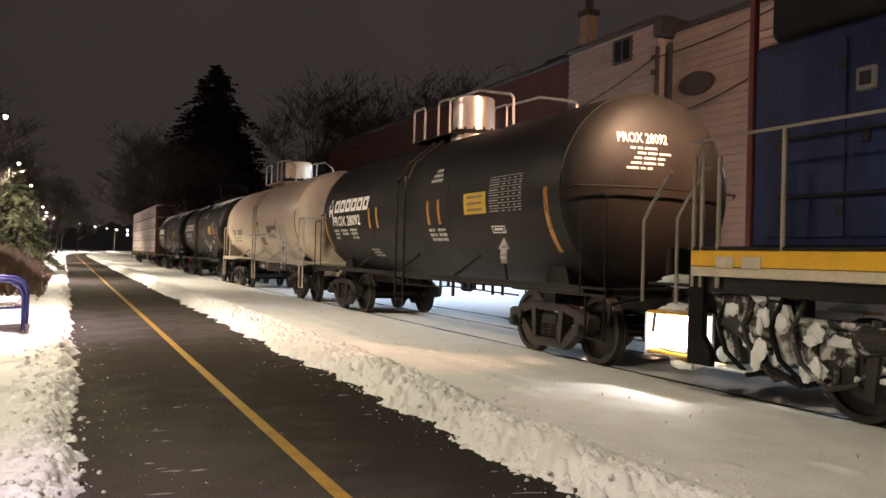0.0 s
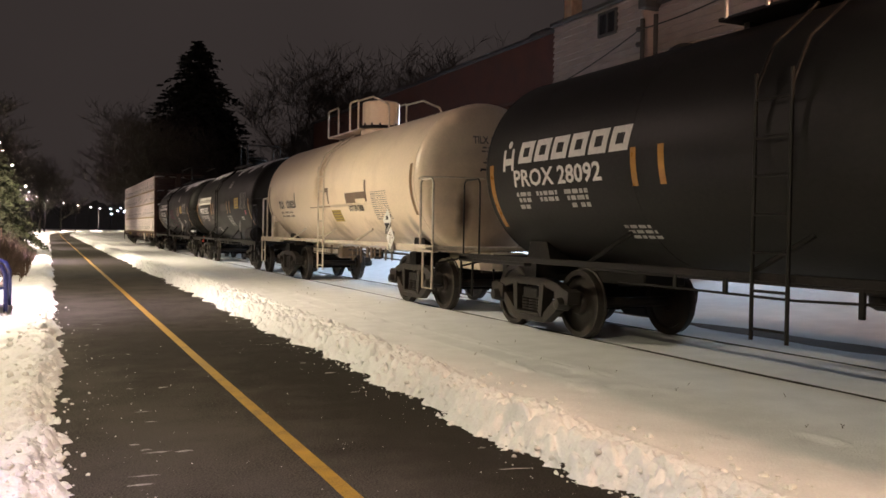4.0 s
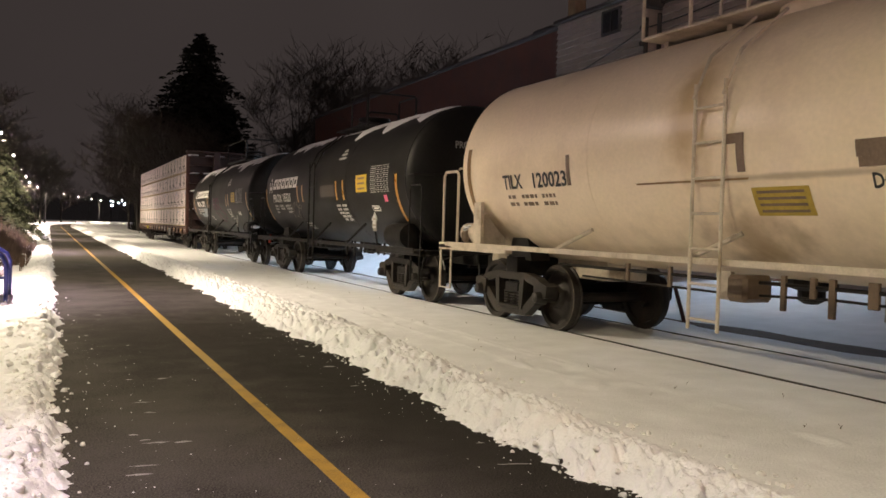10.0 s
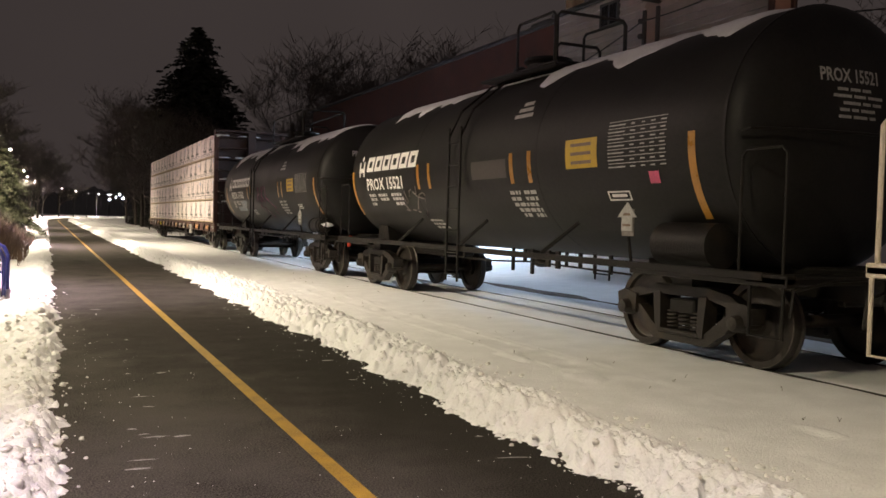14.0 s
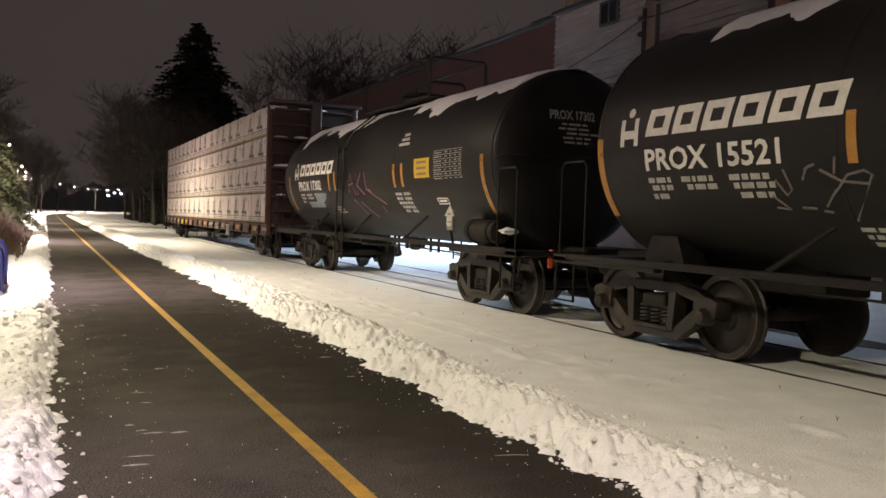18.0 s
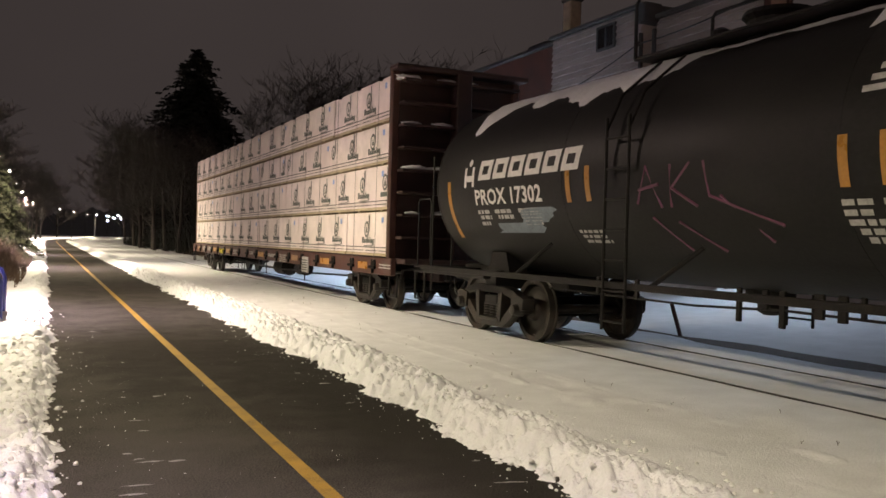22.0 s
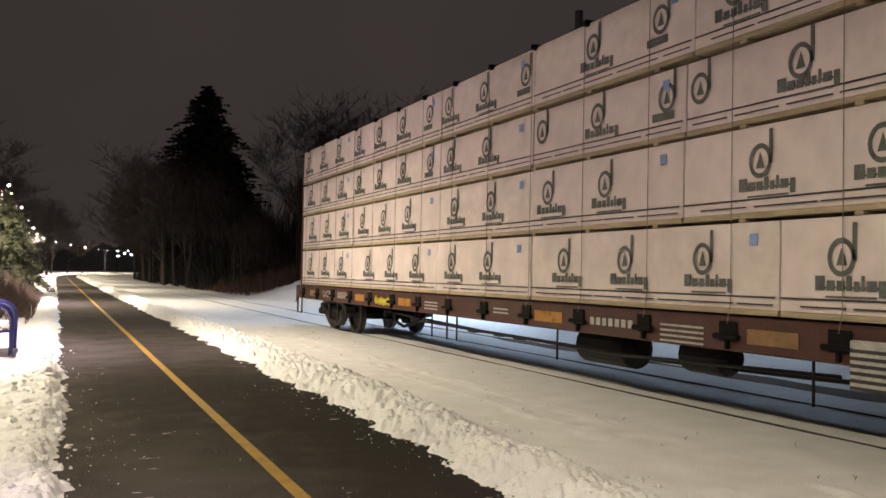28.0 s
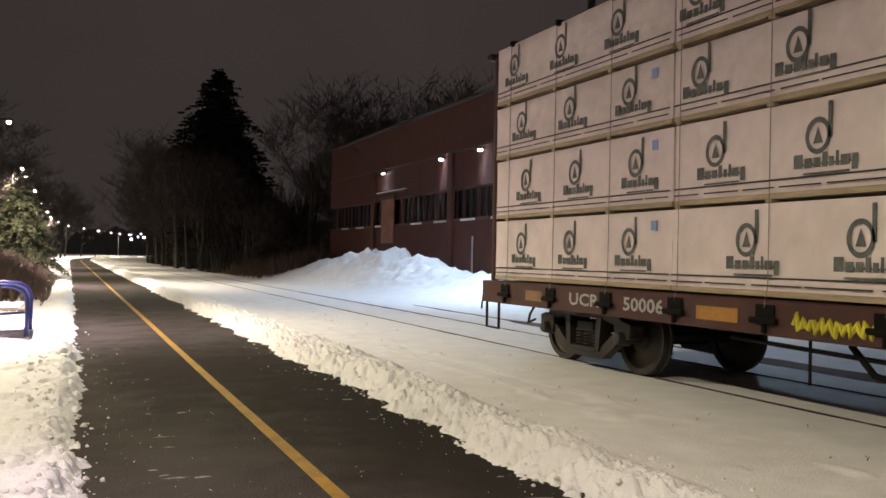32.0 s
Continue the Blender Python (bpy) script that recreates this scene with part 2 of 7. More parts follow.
GALVANIZED = mat("galvanized_steel", (0.55, 0.50, 0.45), 0.42, metal=0.6, var=0.2, scale=5)
CREAM_STEEL = mat("cream_painted_steel", (0.60, 0.52, 0.42), 0.45, var=0.2, scale=4, dirt=(0.28, 0.19, 0.12), dirt_at=(0.55, 0.75))
GRIMY_CREAM = mat("grimy_cream_steel", (0.16, 0.115, 0.08), 0.55, var=0.3, scale=3, dirt=(0.12, 0.075, 0.045), dirt_at=(0.45, 0.7))
IRON = mat("black_grimy_iron", (0.0115, 0.0100, 0.0090), 0.52, metal=0.1, var=0.4, scale=5, bump=0.3, bscale=40, dirt=(0.026, 0.018, 0.013), dirt_at=(0.52, 0.78), spec=0.25)
TRUCK = mat("brown_grimy_cast_steel", (0.016, 0.0120, 0.0092), 0.55, var=0.4, scale=5, bump=0.3, bscale=40, dirt=(0.045, 0.030, 0.020), dirt_at=(0.5, 0.75))
RIM = mat("worn_rim_steel", (0.13, 0.115, 0.10), 0.45, metal=0.4, var=0.35, scale=9)
WHEEL = mat("wheel_steel", (0.034, 0.028, 0.024), 0.5, metal=0.4, var=0.4, scale=4, bump=0.2, dirt=(0.06, 0.037, 0.025), dirt_at=(0.5, 0.75))
GREY_STEEL = mat("dull_grey_steel", (0.24, 0.22, 0.20), 0.5, metal=0.4, var=0.3)
WHITE_PAINT = mat("white_lettering", (0.74, 0.72, 0.68), 0.6, var=0.12, scale=8)
PALE_PRINT = mat("faded_white_lettering", (0.42, 0.41, 0.39), 0.6, var=0.25, scale=10)
GREY_PRINT = mat("faded_black_lettering", (0.16, 0.14, 0.13), 0.6, var=0.25, scale=10)
BLACK_PRINT = mat("black_lettering", (0.03, 0.03, 0.032), 0.6, var=0.2, scale=8)
YELLOW = mat("yellow_sign_paint", (0.56, 0.37, 0.03), 0.5, var=0.15, scale=6)
AMBER = mat("amber_reflective_tape", (0.40, 0.19, 0.03), 0.3, var=0.2, scale=6)
DULL_AMBER = mat("dirty_reflective_tape", (0.24, 0.14, 0.055), 0.4, var=0.3, scale=6)
PATCH = mat("brown_paint_patch", (0.20, 0.14, 0.10), 0.55, var=0.25, scale=5)
HANDLE_RED = mat("red_handle_paint", (0.55, 0.06, 0.03), 0.5, var=0.2)
PINK = mat("pink_sticker", (0.65, 0.10, 0.20), 0.5)
GRAFFITI = mat("purple_spray_paint", (0.16, 0.055, 0.10), 0.5, var=0.3, scale=6)
GRAFFITI_Y = mat("yellow_spray_paint", (0.60, 0.55, 0.04), 0.5, var=0.3, scale=6)
SPLASH = mat("pale_blue_paint_splash", (0.16, 0.20, 0.23), 0.5, var=0.3, scale=6)
OXIDE = mat("red_oxide_steel", (0.066, 0.023, 0.016), 0.6, var=0.35, scale=3, bump=0.2, dirt=(0.075, 0.035, 0.025), dirt_at=(0.5, 0.75))
DARK_OXIDE = mat("dark_maroon_steel", (0.036, 0.016, 0.013), 0.6, var=0.35, scale=3, bump=0.2)
WRAP = mat("white_lumber_wrap", (0.79, 0.69, 0.67), 0.45, var=0.11, scale=1.6, bump=0.9, bscale=5, stretch=(1, 1, 0.8))
WRAP_OLD = mat("creamy_lumber_wrap", (0.77, 0.68, 0.65), 0.5, var=0.12, scale=2.2, bump=0.8, bscale=6)
WOOD = mat("pale_lumber", (0.44, 0.36, 0.24), 0.75, var=0.3, scale=5, bump=0.2, stretch=(6, 0.5, 6))
SOOT = mat("sooty_black_iron", (0.008, 0.0075, 0.007), 0.75, var=0.3, scale=5, bump=0.2, spec=0.12)
STRAP = mat("grey_strap", (0.20, 0.18, 0.17), 0.5)
PRINT_GREEN = mat("dark_green_print", (0.115, 0.125, 0.115), 0.6, var=0.4, scale=8)
BLUE_TAG = mat("blue_tag", (0.26, 0.38, 0.68), 0.5)
LOCO_BLUE = mat("blue_locomotive_paint", (0.014, 0.024, 0.080), 0.5, var=0.45, scale=2, bump=0.1, bscale=20, stretch=(1, 1.6, 0.4), dirt=(0.035, 0.04, 0.065), dirt_at=(0.5, 0.8), spec=0.2)
LOCO_RED = mat("red_locomotive_paint", (0.13, 0.02, 0.016), 0.55, var=0.25)
LOCO_YELLOW = mat("yellow_locomotive_paint", (0.75, 0.42, 0.02), 0.42, var=0.15, scale=3)
LOCO_CREAM = mat("cream_locomotive_stripe", (0.55, 0.48, 0.36), 0.5, var=0.2, scale=3)
RAIL_WHITE = mat("grimy_white_handrail", (0.30, 0.26, 0.215), 0.45, var=0.2, scale=5)
BENCH_BLUE = mat("blue_powder_coat", (0.022, 0.030, 0.17), 0.4, var=0.15)
BENCH_WOOD = mat("grey_bench_slats", (0.28, 0.22, 0.19), 0.7, var=0.3, scale=5, stretch=(5, 0.5, 5))
GLOW = mat("lamp_glow", (1.0, 0.9, 0.78), emit=90.0)
GLOW_FAR = mat("distant_lamp_glow", (0.80, 0.88, 1.0), emit=60.0)
GLOW_COOL = mat("wall_lamp_glow", (0.85, 0.92, 1.0), emit=60.0)
HEADLIGHT = mat("headlight_glow", (1.0, 0.60, 0.38), emit=6500.0)
FROST = mat("snow_caked_iron", (0.026, 0.022, 0.020), 0.7, var=0.4, scale=5.5, bump=0.5, bscale=30, dirt=(0.62, 0.60, 0.60), dirt_at=(0.50, 0.57))
FROST_THIN = mat("frosted_iron", (0.024, 0.020, 0.018), 0.7, var=0.4, scale=7, bump=0.4, bscale=30, dirt=(0.42, 0.39, 0.38), dirt_at=(0.55, 0.66))
STEP_LIGHT = mat("ground_light_glow", (1.0, 0.93, 0.82), emit=150.0)


# ---- mesh building ----
class Geo:
    """Collects vertices and faces of one mesh."""

    def __init__(self):
        self.v, self.f = [], []

    def add(self, vs, fs):
        n = len(self.v)
        self.v.extend(tuple(p) for p in vs)
        self.f.extend(tuple(i + n for i in face) for face in fs)
        return self

    def box(self, x0, x1, y0, y1, z0, z1, c=0.0):
        """A box; c: width of its chamfered edges."""
        x0, x1, y0, y1, z0, z1 = min(x0, x1), max(x0, x1), min(y0, y1), max(y0, y1), min(z0, z1), max(z0, z1)
        if c <= 0:
            return self.add([(x, y, z) for z in (z0, z1) for y in (y0, y1) for x in (x0, x1)],
                            [(0, 2, 3, 1), (4, 5, 7, 6), (0, 1, 5, 4), (2, 6, 7, 3), (0, 4, 6, 2), (1, 3, 7, 5)])
        c = min(c, (x1 - x0) * 0.4, (y1 - y0) * 0.4, (z1 - z0) * 0.4)
        lo, hi, vs, ix = (x0, y0, z0), (x1, y1, z1), [], {}
        for s in itertools.product((0, 1), repeat=3):
            for ax in range(3):
                p = [(hi[k] if s[k] else lo[k]) if k == ax else ((hi[k] - c) if s[k] else (lo[k] + c)) for k in range(3)]
                ix[s, ax] = len(vs)
                vs.append(p)
        fs = []
        for ax in range(3):
            a, b = [k for k in range(3) if k != ax]
            for side in (0, 1):
                loop = []
                for sa, sb in ((0, 0), (1, 0), (1, 1), (0, 1)):
                    s = [0, 0, 0]
                    s[ax], s[a], s[b] = side, sa, sb
                    loop.append(ix[tuple(s), ax])
                fs.append(tuple(loop))
            for sa, sb in itertools.product((0, 1), repeat=2):
                s0, s1 = [0, 0, 0], [0, 0, 0]
                s0[a], s0[b], s1[a], s1[b], s1[ax] = sa, sb, sa, sb, 1
                s0, s1 = tuple(s0), tuple(s1)
                fs.append((ix[s0, a], ix[s0, b], ix[s1, b], ix[s1, a]))
        fs += [tuple(ix[s, ax] for ax in range(3)) for s in itertools.product((0, 1), repeat=3)]
        return self.add(vs, fs)

    def tube(self, pts, r, seg=6, cap=True):
        """A round bar along a line of points; r may be a list."""
        pts = [Vector(p) for p in pts]
        rs = r if isinstance(r, (list, tuple)) else [r] * len(pts)
        rings, ref = [], None
        for i, p in enumerate(pts):
            d = (pts[min(i + 1, len(pts) - 1)] - pts[max(i - 1, 0)]).normalized()
            if ref is None:
                ref = Vector((0, 0, 1)) if abs(d.z) < 0.9 else Vector((1, 0, 0))
            a = (ref - d * ref.dot(d)).normalized()
            ref = a
            b = d.cross(a)
            rings.append([p + (a * math.cos(6.28319 * k / seg) + b * math.sin(6.28319 * k / seg)) * rs[i] for k in range(seg)])
        vs = [q for ring in rings for q in ring]
        fs = [(i * seg + k, i * seg + (k + 1) % seg, (i + 1) * seg + (k + 1) % seg, (i + 1) * seg + k) for i in range(len(pts) - 1) for k in range(seg)]
        if cap:
            fs += [tuple(range(seg))[::-1], tuple((len(pts) - 1) * seg + k for k in range(seg))]
        return self.add(vs, fs)

    def lathe(self, prof, axis="y", seg=32, at=(0, 0, 0)):
        """prof: pairs (position along the axis, radius)."""
        vs, fs, n = [], [], len(prof)
        for a, r in prof:
            for k in range(seg):
                c, s = math.cos(6.28319 * k / seg) * r, math.sin(6.28319 * k / seg) * r
                p = {"x": (a, c, s), "y": (c, a, s), "z": (c, s, a)}[axis]
                vs.append((p[0] + at[0], p[1] + at[1], p[2] + at[2]))
        for i in range(n - 1):
            for k in range(seg):
                fs.append((i * seg + k, i * seg + (k + 1) % seg, (i + 1) * seg + (k + 1) % seg, (i + 1) * seg + k))
        fs += [tuple(range(seg)), tuple((n - 1) * seg + k for k in range(seg))[::-1]]
        return self.add(vs, fs)

    def prism(self, poly, x0, x1):
        """An outline (y, z) drawn out from x0 to x1."""
        n = len(poly)
        vs = [(x0, y, z) for y, z in poly] + [(x1, y, z) for y, z in poly]
        fs = [tuple(range(n)), tuple(range(n, 2 * n))[::-1]] + [(k, (k + 1) % n, n + (k + 1) % n, n + k) for k in range(n)]
        return self.add(vs, fs)

    def mesh(self, name, material, smooth=False):
        me = bpy.data.meshes.new(name)
        me.from_pydata(self.v, [], self.f)
        bm = bmesh.new()
        bm.from_mesh(me)
        bmesh.ops.recalc_face_normals(bm, faces=bm.faces)
        if smooth:
            for face in bm.faces:
                face.smooth = True
            for e in bm.edges:
                if len(e.link_faces) == 2 and e.calc_face_angle(0) > 0.7:
                    e.smooth = False
        bm.to_mesh(me)
        bm.free()
        me.materials.append(material)
        return me


def part(name, geo, material, parent, label="", smooth=False, at=None):
    """One mesh object under a thing or part; at: its pose in the parent's space."""
    ob = new(name, geo if isinstance(geo, bpy.types.Mesh) else geo.mesh(name, material, smooth))
    ob.parent = parent
    if at is not None:
        ob.matrix_basis = at
    if label:
        ob["label"] = label
    return ob


def thing(name, label, category, at=None, group="", kind=""):
    ob = tagged(new(name), label, category, group, kind)
    if at is not None:
        ob.matrix_basis = at
    return ob


def solid(name, geo, material, label, category, group="", kind="", smooth=False):
    return tagged(new(name, geo.mesh(name, material, smooth)), label, category, group, kind)


def value_noise(x, y, seed=0):
    """Smooth noise in 0..1 on arrays of places."""
    xi, yi = np.floor(x).astype(np.int64), np.floor(y).astype(np.int64)
    fx, fy = x - xi, y - yi
    fx, fy = fx * fx * (3 - 2 * fx), fy * fy * (3 - 2 * fy)

    def h(a, b):
        n = (a * 374761393 + b * 668265263 + seed * 144665) & 0x7FFFFFFF
        n = ((n ^ (n >> 13)) * 1274126177) & 0x7FFFFFFF
        return ((n ^ (n >> 16)) & 0xFFFF) / 65535.0

    return (h(xi, yi) * (1 - fx) + h(xi + 1, yi) * fx) * (1 - fy) + (h(xi, yi + 1) * (1 - fx) + h(xi + 1, yi + 1) * fx) * fy


def clods_at(x, y, seed=0):
    """Rounded clods packed side by side: 1 at the middle of a clod, 0 in the gaps, on arrays of places."""
    xi, yi = np.floor(x).astype(np.int64), np.floor(y).astype(np.int64)
    near = np.full(x.shape, 9.0)
    for dx in (-1, 0, 1):
        for dy in (-1, 0, 1):
            n = ((xi + dx) * 374761393 + (yi + dy) * 668265263 + seed * 144665) & 0x7FFFFFFF
            n = ((n ^ (n >> 13)) * 1274126177) & 0x7FFFFFFF
            jx, jy = ((n >> 3) & 1023) / 1023.0, ((n >> 14) & 1023) / 1023.0
            near = np.minimum(near, (xi + dx + jx - x) ** 2 + (yi + dy + jy - y) ** 2)
    return np.clip(1 - near * 1.5, 0, 1)


def step(a, b, x):
    t = np.clip((x - a) / (b - a), 0, 1)
    return t * t * (3 - 2 * t)


def lump_geo(c, r, seed, n=10):
    """An uneven lump."""
    vs, fs = [], []
    for j in range(n + 1):
        for i in range(n):
            a, b = math.pi * j / n, 6.28319 * i / n
            d = Vector((math.sin(a) * math.cos(b), math.sin(a) * math.sin(b), math.cos(a)))
            k = 1 + 0.42 * noise.noise(d * 2.4 + Vector((seed * 3.1, seed, 0)))
            vs.append((c[0] + d.x * r[0] * k, c[1] + d.y * r[1] * k, c[2] + d.z * r[2] * k))
    fs = [(j * n + i, j * n + (i + 1) % n, (j + 1) * n + (i + 1) % n, (j + 1) * n + i) for j in range(n) for i in range(n)]
    return Geo().add(vs, fs)

# ---- ground ----
XC, GAUGE, RT = 7.34, 0.753, 0.09  # track's middle, half gauge, height of the rail's top
PATH_L, PATH_R, LINE_X = 0.15, 2.87, 1.55


def shift(y):
    """How far path and track bend aside, far along."""
    return np.where(y > 140, (y - 140) ** 2 / 1000.0, 0.0)


def pile(x, y, px, py, sx, sy, h):
    return h * np.exp(-((x - px) / sx) ** 2 - ((y - py) / sy) ** 2)


def ground_height(x0, y):
    x = x0 - shift(y)
    warp = (value_noise(x * 2.1, y * 2.1, 21) - 0.5) * 0.3
    clods = 1 - np.abs(2 * value_noise(x * 8.5 + warp, y * 7.5, 1) - 1)
    crumbs = 1 - np.abs(2 * value_noise(x * 19, y * 17 + warp, 2) - 1)
    pits = step(0.55, 0.85, value_noise(x * 13, y * 12 + warp, 15)) * step(0.3, 0.6, value_noise(x * 3, y * 3, 16))
    lump = 0.16 * clods + 0.48 * crumbs + 0.30 * value_noise(x * 27, y * 25, 14) + value_noise(x * 3, y * 1.7, 3) * 0.36 - 0.42 * pits
    soft = value_noise(x * 1.3, y * 0.7, 4) * 0.6 + value_noise(x * 3.1, y * 2.0, 5) * 0.4
    edge_l = PATH_L + (value_noise(y * 3.1, x * 0 + 3, 6) - 0.5) * 0.16 + (value_noise(y * 11, x * 4, 7) - 0.5) * 0.06
    edge_r = PATH_R + (value_noise(y * 2.3, x * 0 + 9, 8) - 0.5) * 0.22 + (value_noise(y * 9, x * 4, 9) - 0.5) * 0.06
    z = np.full_like(x, -0.05)
    balls = 0.62 * clods_at(x * 12.5 + warp, y * 11.5, 31) * step(0.25, 0.6, value_noise(x * 2.3, y * 2.1, 33)) + 0.38 * clods_at(x * 23, y * 22 + warp, 32)
    left = step(-0.02, 0.30, edge_l - x + (lump - 0.5) * 0.14)
    tread = value_noise(x * 5, y * 4, 10)
    prints = step(0.6, 0.8, tread) * 0.05 * step(3.5, 0.3, -x)
    near_edge = np.exp(-((x + 0.12) / 0.36) ** 2)
    z += left * (0.05 + 0.06 + 0.05 * soft + lump * (0.010 + 0.050 * near_edge) + balls * (0.002 + 0.028 * near_edge) + (soft - 0.5) * 0.05 - prints + 0.10 * step(1.0, 6.0, -x))
    rise = step(-0.02, 0.42, x - edge_r + (lump - 0.55) * 0.17)
    far_fall = step(5.0, 13.0, y) * 0.30
    fall = 1 - step(3.28 + far_fall, 3.78 + far_fall, x)
    berm = rise * fall
    z += rise * 0.11 + berm * (0.02 + 0.10 * lump + 0.055 * balls + 0.05 * value_noise(y * 0.9, x * 0 + 2, 11))
    z += rise * (soft - 0.5) * 0.014
    for rx, rh in ((5.02, 0.014), (5.16, 0.010), (4.62, 0.010)):
        z += rh * rise * np.exp(-((x - rx - 0.05 * np.sin(y * 0.35)) / 0.030) ** 2) * step(0.3, 0.6, value_noise(y * 0.6, x * 0 + 4, 17))
    z += rise * step(0.70, 0.95, value_noise(x * 4.2, y * 2.6, 18)) * 0.03 * step(4.1, 4.6, x) * step(5.4, 4.9, x)
    bed = step(XC - 2.3, XC - 1.0, x) * (1 - step(XC + 1.2, XC + 2.2, x))
    z = np.where(bed > 0, z * (1 - bed) + bed * (RT - 0.012 + (soft - 0.5) * 0.02), z)
    for d in (-1, 1):
        z -= 0.022 * np.exp(-((x - XC - d * (GAUGE - 0.055)) / 0.022) ** 4) + 0.004 * np.exp(-((x - XC - d * (GAUGE + 0.045)) / 0.015) ** 4)
    lot = step(XC + 2.0, 12.0, x)
    z += lot * 0.08
    bank = pile(x, y, 14.2, 24.0, 1.5, 13.0, 0.75) + pile(x, y, 13.6, 38.5, 1.9, 6.0, 1.22) + pile(x, y, 13.2, 47.0, 2.0, 6.0, 0.75) + pile(x, y, 12.6, 32.5, 1.5, 3.0, 0.35)
    z += bank * (0.8 + 0.45 * (value_noise(x * 1.7, y * 1.7, 12) - 0.3) + 0.22 * (value_noise(x * 5, y * 5, 13) - 0.3) + 0.22 * (0.5 - np.abs(2 * value_noise(x * 3.2, y * 3.0, 19) - 1)))
    return z


def spread(cuts):
    """Places along an axis: (from, to, spacing) one after the other."""
    out = []
    for a, b, d in cuts:
        out.extend(np.arange(a, b - 1e-6, d))
    out.append(cuts[-1][1])
    return np.array(out)


GX = spread([(-400, -60, 34), (-60, -8, 4), (-8, -3, 0.25), (-3, -1.6, 0.08), (-1.6, 0.4, 0.020), (0.4, 2.7, 0.3), (2.7, 4.1, 0.017), (4.1, 5.3, 0.035), (5.3, 6.0, 0.1), (6.0, 6.45, 0.09), (6.45, 6.8, 0.025), (6.8, 7.9, 0.1), (7.9, 8.25, 0.025), (8.25, 9.6, 0.1), (9.6, 18, 0.14), (18, 40, 2), (40, 400, 40)])
GY = spread([(-60, -6, 3), (-6, 3.0, 0.12), (3.0, 8.0, 0.021), (8, 14, 0.04), (14, 26, 0.09), (26, 60, 0.16), (60, 140, 2.0), (140, 340, 4.0), (340, 760, 30)])
gx, gy = np.meshgrid(GX, GY)
fade = np.clip(1 - np.abs(gx - 5) / 200, 0, 1)
wx = gx + shift(np.minimum(gy, 340)) * fade
gz = ground_height(wx, np.minimum(gy, 340))
nx_, ny_ = len(GX), len(GY)
me = bpy.data.meshes.new("ground")
idx = np.arange(nx_ * ny_).reshape(ny_, nx_)
quads = np.stack([idx[:-1, :-1], idx[:-1, 1:], idx[1:, 1:], idx[1:, :-1]], -1).reshape(-1, 4)
me.from_pydata(np.stack([wx, gy, gz], -1).reshape(-1, 3).tolist(), [], quads.tolist())
me.materials.append(SNOW)
me.polygons.foreach_set("use_smooth", np.ones(len(me.polygons), bool))
ground = tagged(new("ground", me), "snow-covered ground with lumpy shovelled banks", "snow", kind="structure")


def ribbon(name, x0, x1, z, ys, material, thick=0.0, wob=0.0):
    g = Geo()
    vs, fs = [], []
    for i, y in enumerate(ys):
        s = float(shift(np.array(y)))
        w = wob * math.sin(y * 1.7) * 0.5 + wob * math.sin(y * 4.1)
        for x in (x0, x1):
            vs.append((x + s + w, y, z))
        for x in (x0, x1):
            vs.append((x + s + w, y, z - thick))
    for i in range(len(ys) - 1):
        a, b = i * 4, i * 4 + 4
        fs += [(a, a + 1, b + 1, b), (a, b, b + 2, a + 2), (a + 1, a + 3, b + 3, b + 1)]
    return g.add(vs, fs)


YS = list(np.arange(-30, 140, 5.0)) + list(np.arange(140, 340, 5.0))
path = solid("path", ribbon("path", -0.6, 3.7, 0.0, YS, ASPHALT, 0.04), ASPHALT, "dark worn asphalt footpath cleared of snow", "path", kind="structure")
solid("centre_line", ribbon("centre_line", LINE_X - 0.05, LINE_X + 0.05, 0.004, YS, LINE, 0.003, 0.004), LINE, "worn yellow centre line painted on the asphalt path", "road marking", kind="structure")

# rails, sunk in the snow
for side in (-1, 1):
    g = Geo()
    prof = [(-0.017, 0.0), (-0.017, -0.03), (-0.012, -0.045), (-0.012, -0.13), (0.012, -0.13), (0.012, -0.045), (0.017, -0.03), (0.017, 0.0), (0.012, 0.006), (-0.012, 0.006)]
    vs, fs = [], []
    n = len(prof)
    for y in YS:
        s = float(shift(np.array(y)))
        vs += [(XC + side * GAUGE + s + a, y, RT - 0.006 + b) for a, b in prof]
    for i in range(len(YS) - 1):
        fs += [(i * n + k, i * n + (k + 1) % n, (i + 1) * n + (k + 1) % n, (i + 1) * n + k) for k in range(n)]
    solid("rail", g.add(vs, fs), RAIL, "steel railway rail sunk in trodden snow", "rail", "rails of the track", "structure")
# bare strip of soil beyond the track
g = Geo()
vs, fs = [], []
ys = np.arange(-6, 24, 0.35)
for y in ys:
    w = 0.30 + 0.25 * math.sin(y * 0.9) + 0.12 * math.sin(y * 2.7)
    taper = min(1.0, max(0.0, (23 - y) / 9))
    for k in range(5):
        x = 9.45 + (k / 4 - 0.5) * 2 * w * taper
        vs.append((x, y, float(ground_height(np.array([x]), np.array([y]))[0]) + (0.012 if 0 < k < 4 else -0.02)))
for i in range(len(ys) - 1):
    fs += [(i * 5 + k, i * 5 + k + 1, (i + 1) * 5 + k + 1, (i + 1) * 5 + k) for k in range(4)]
solid("soil_strip", g.add(vs, fs), SOIL, "strip of bare brown soil beside the track", "soil", kind="structure")


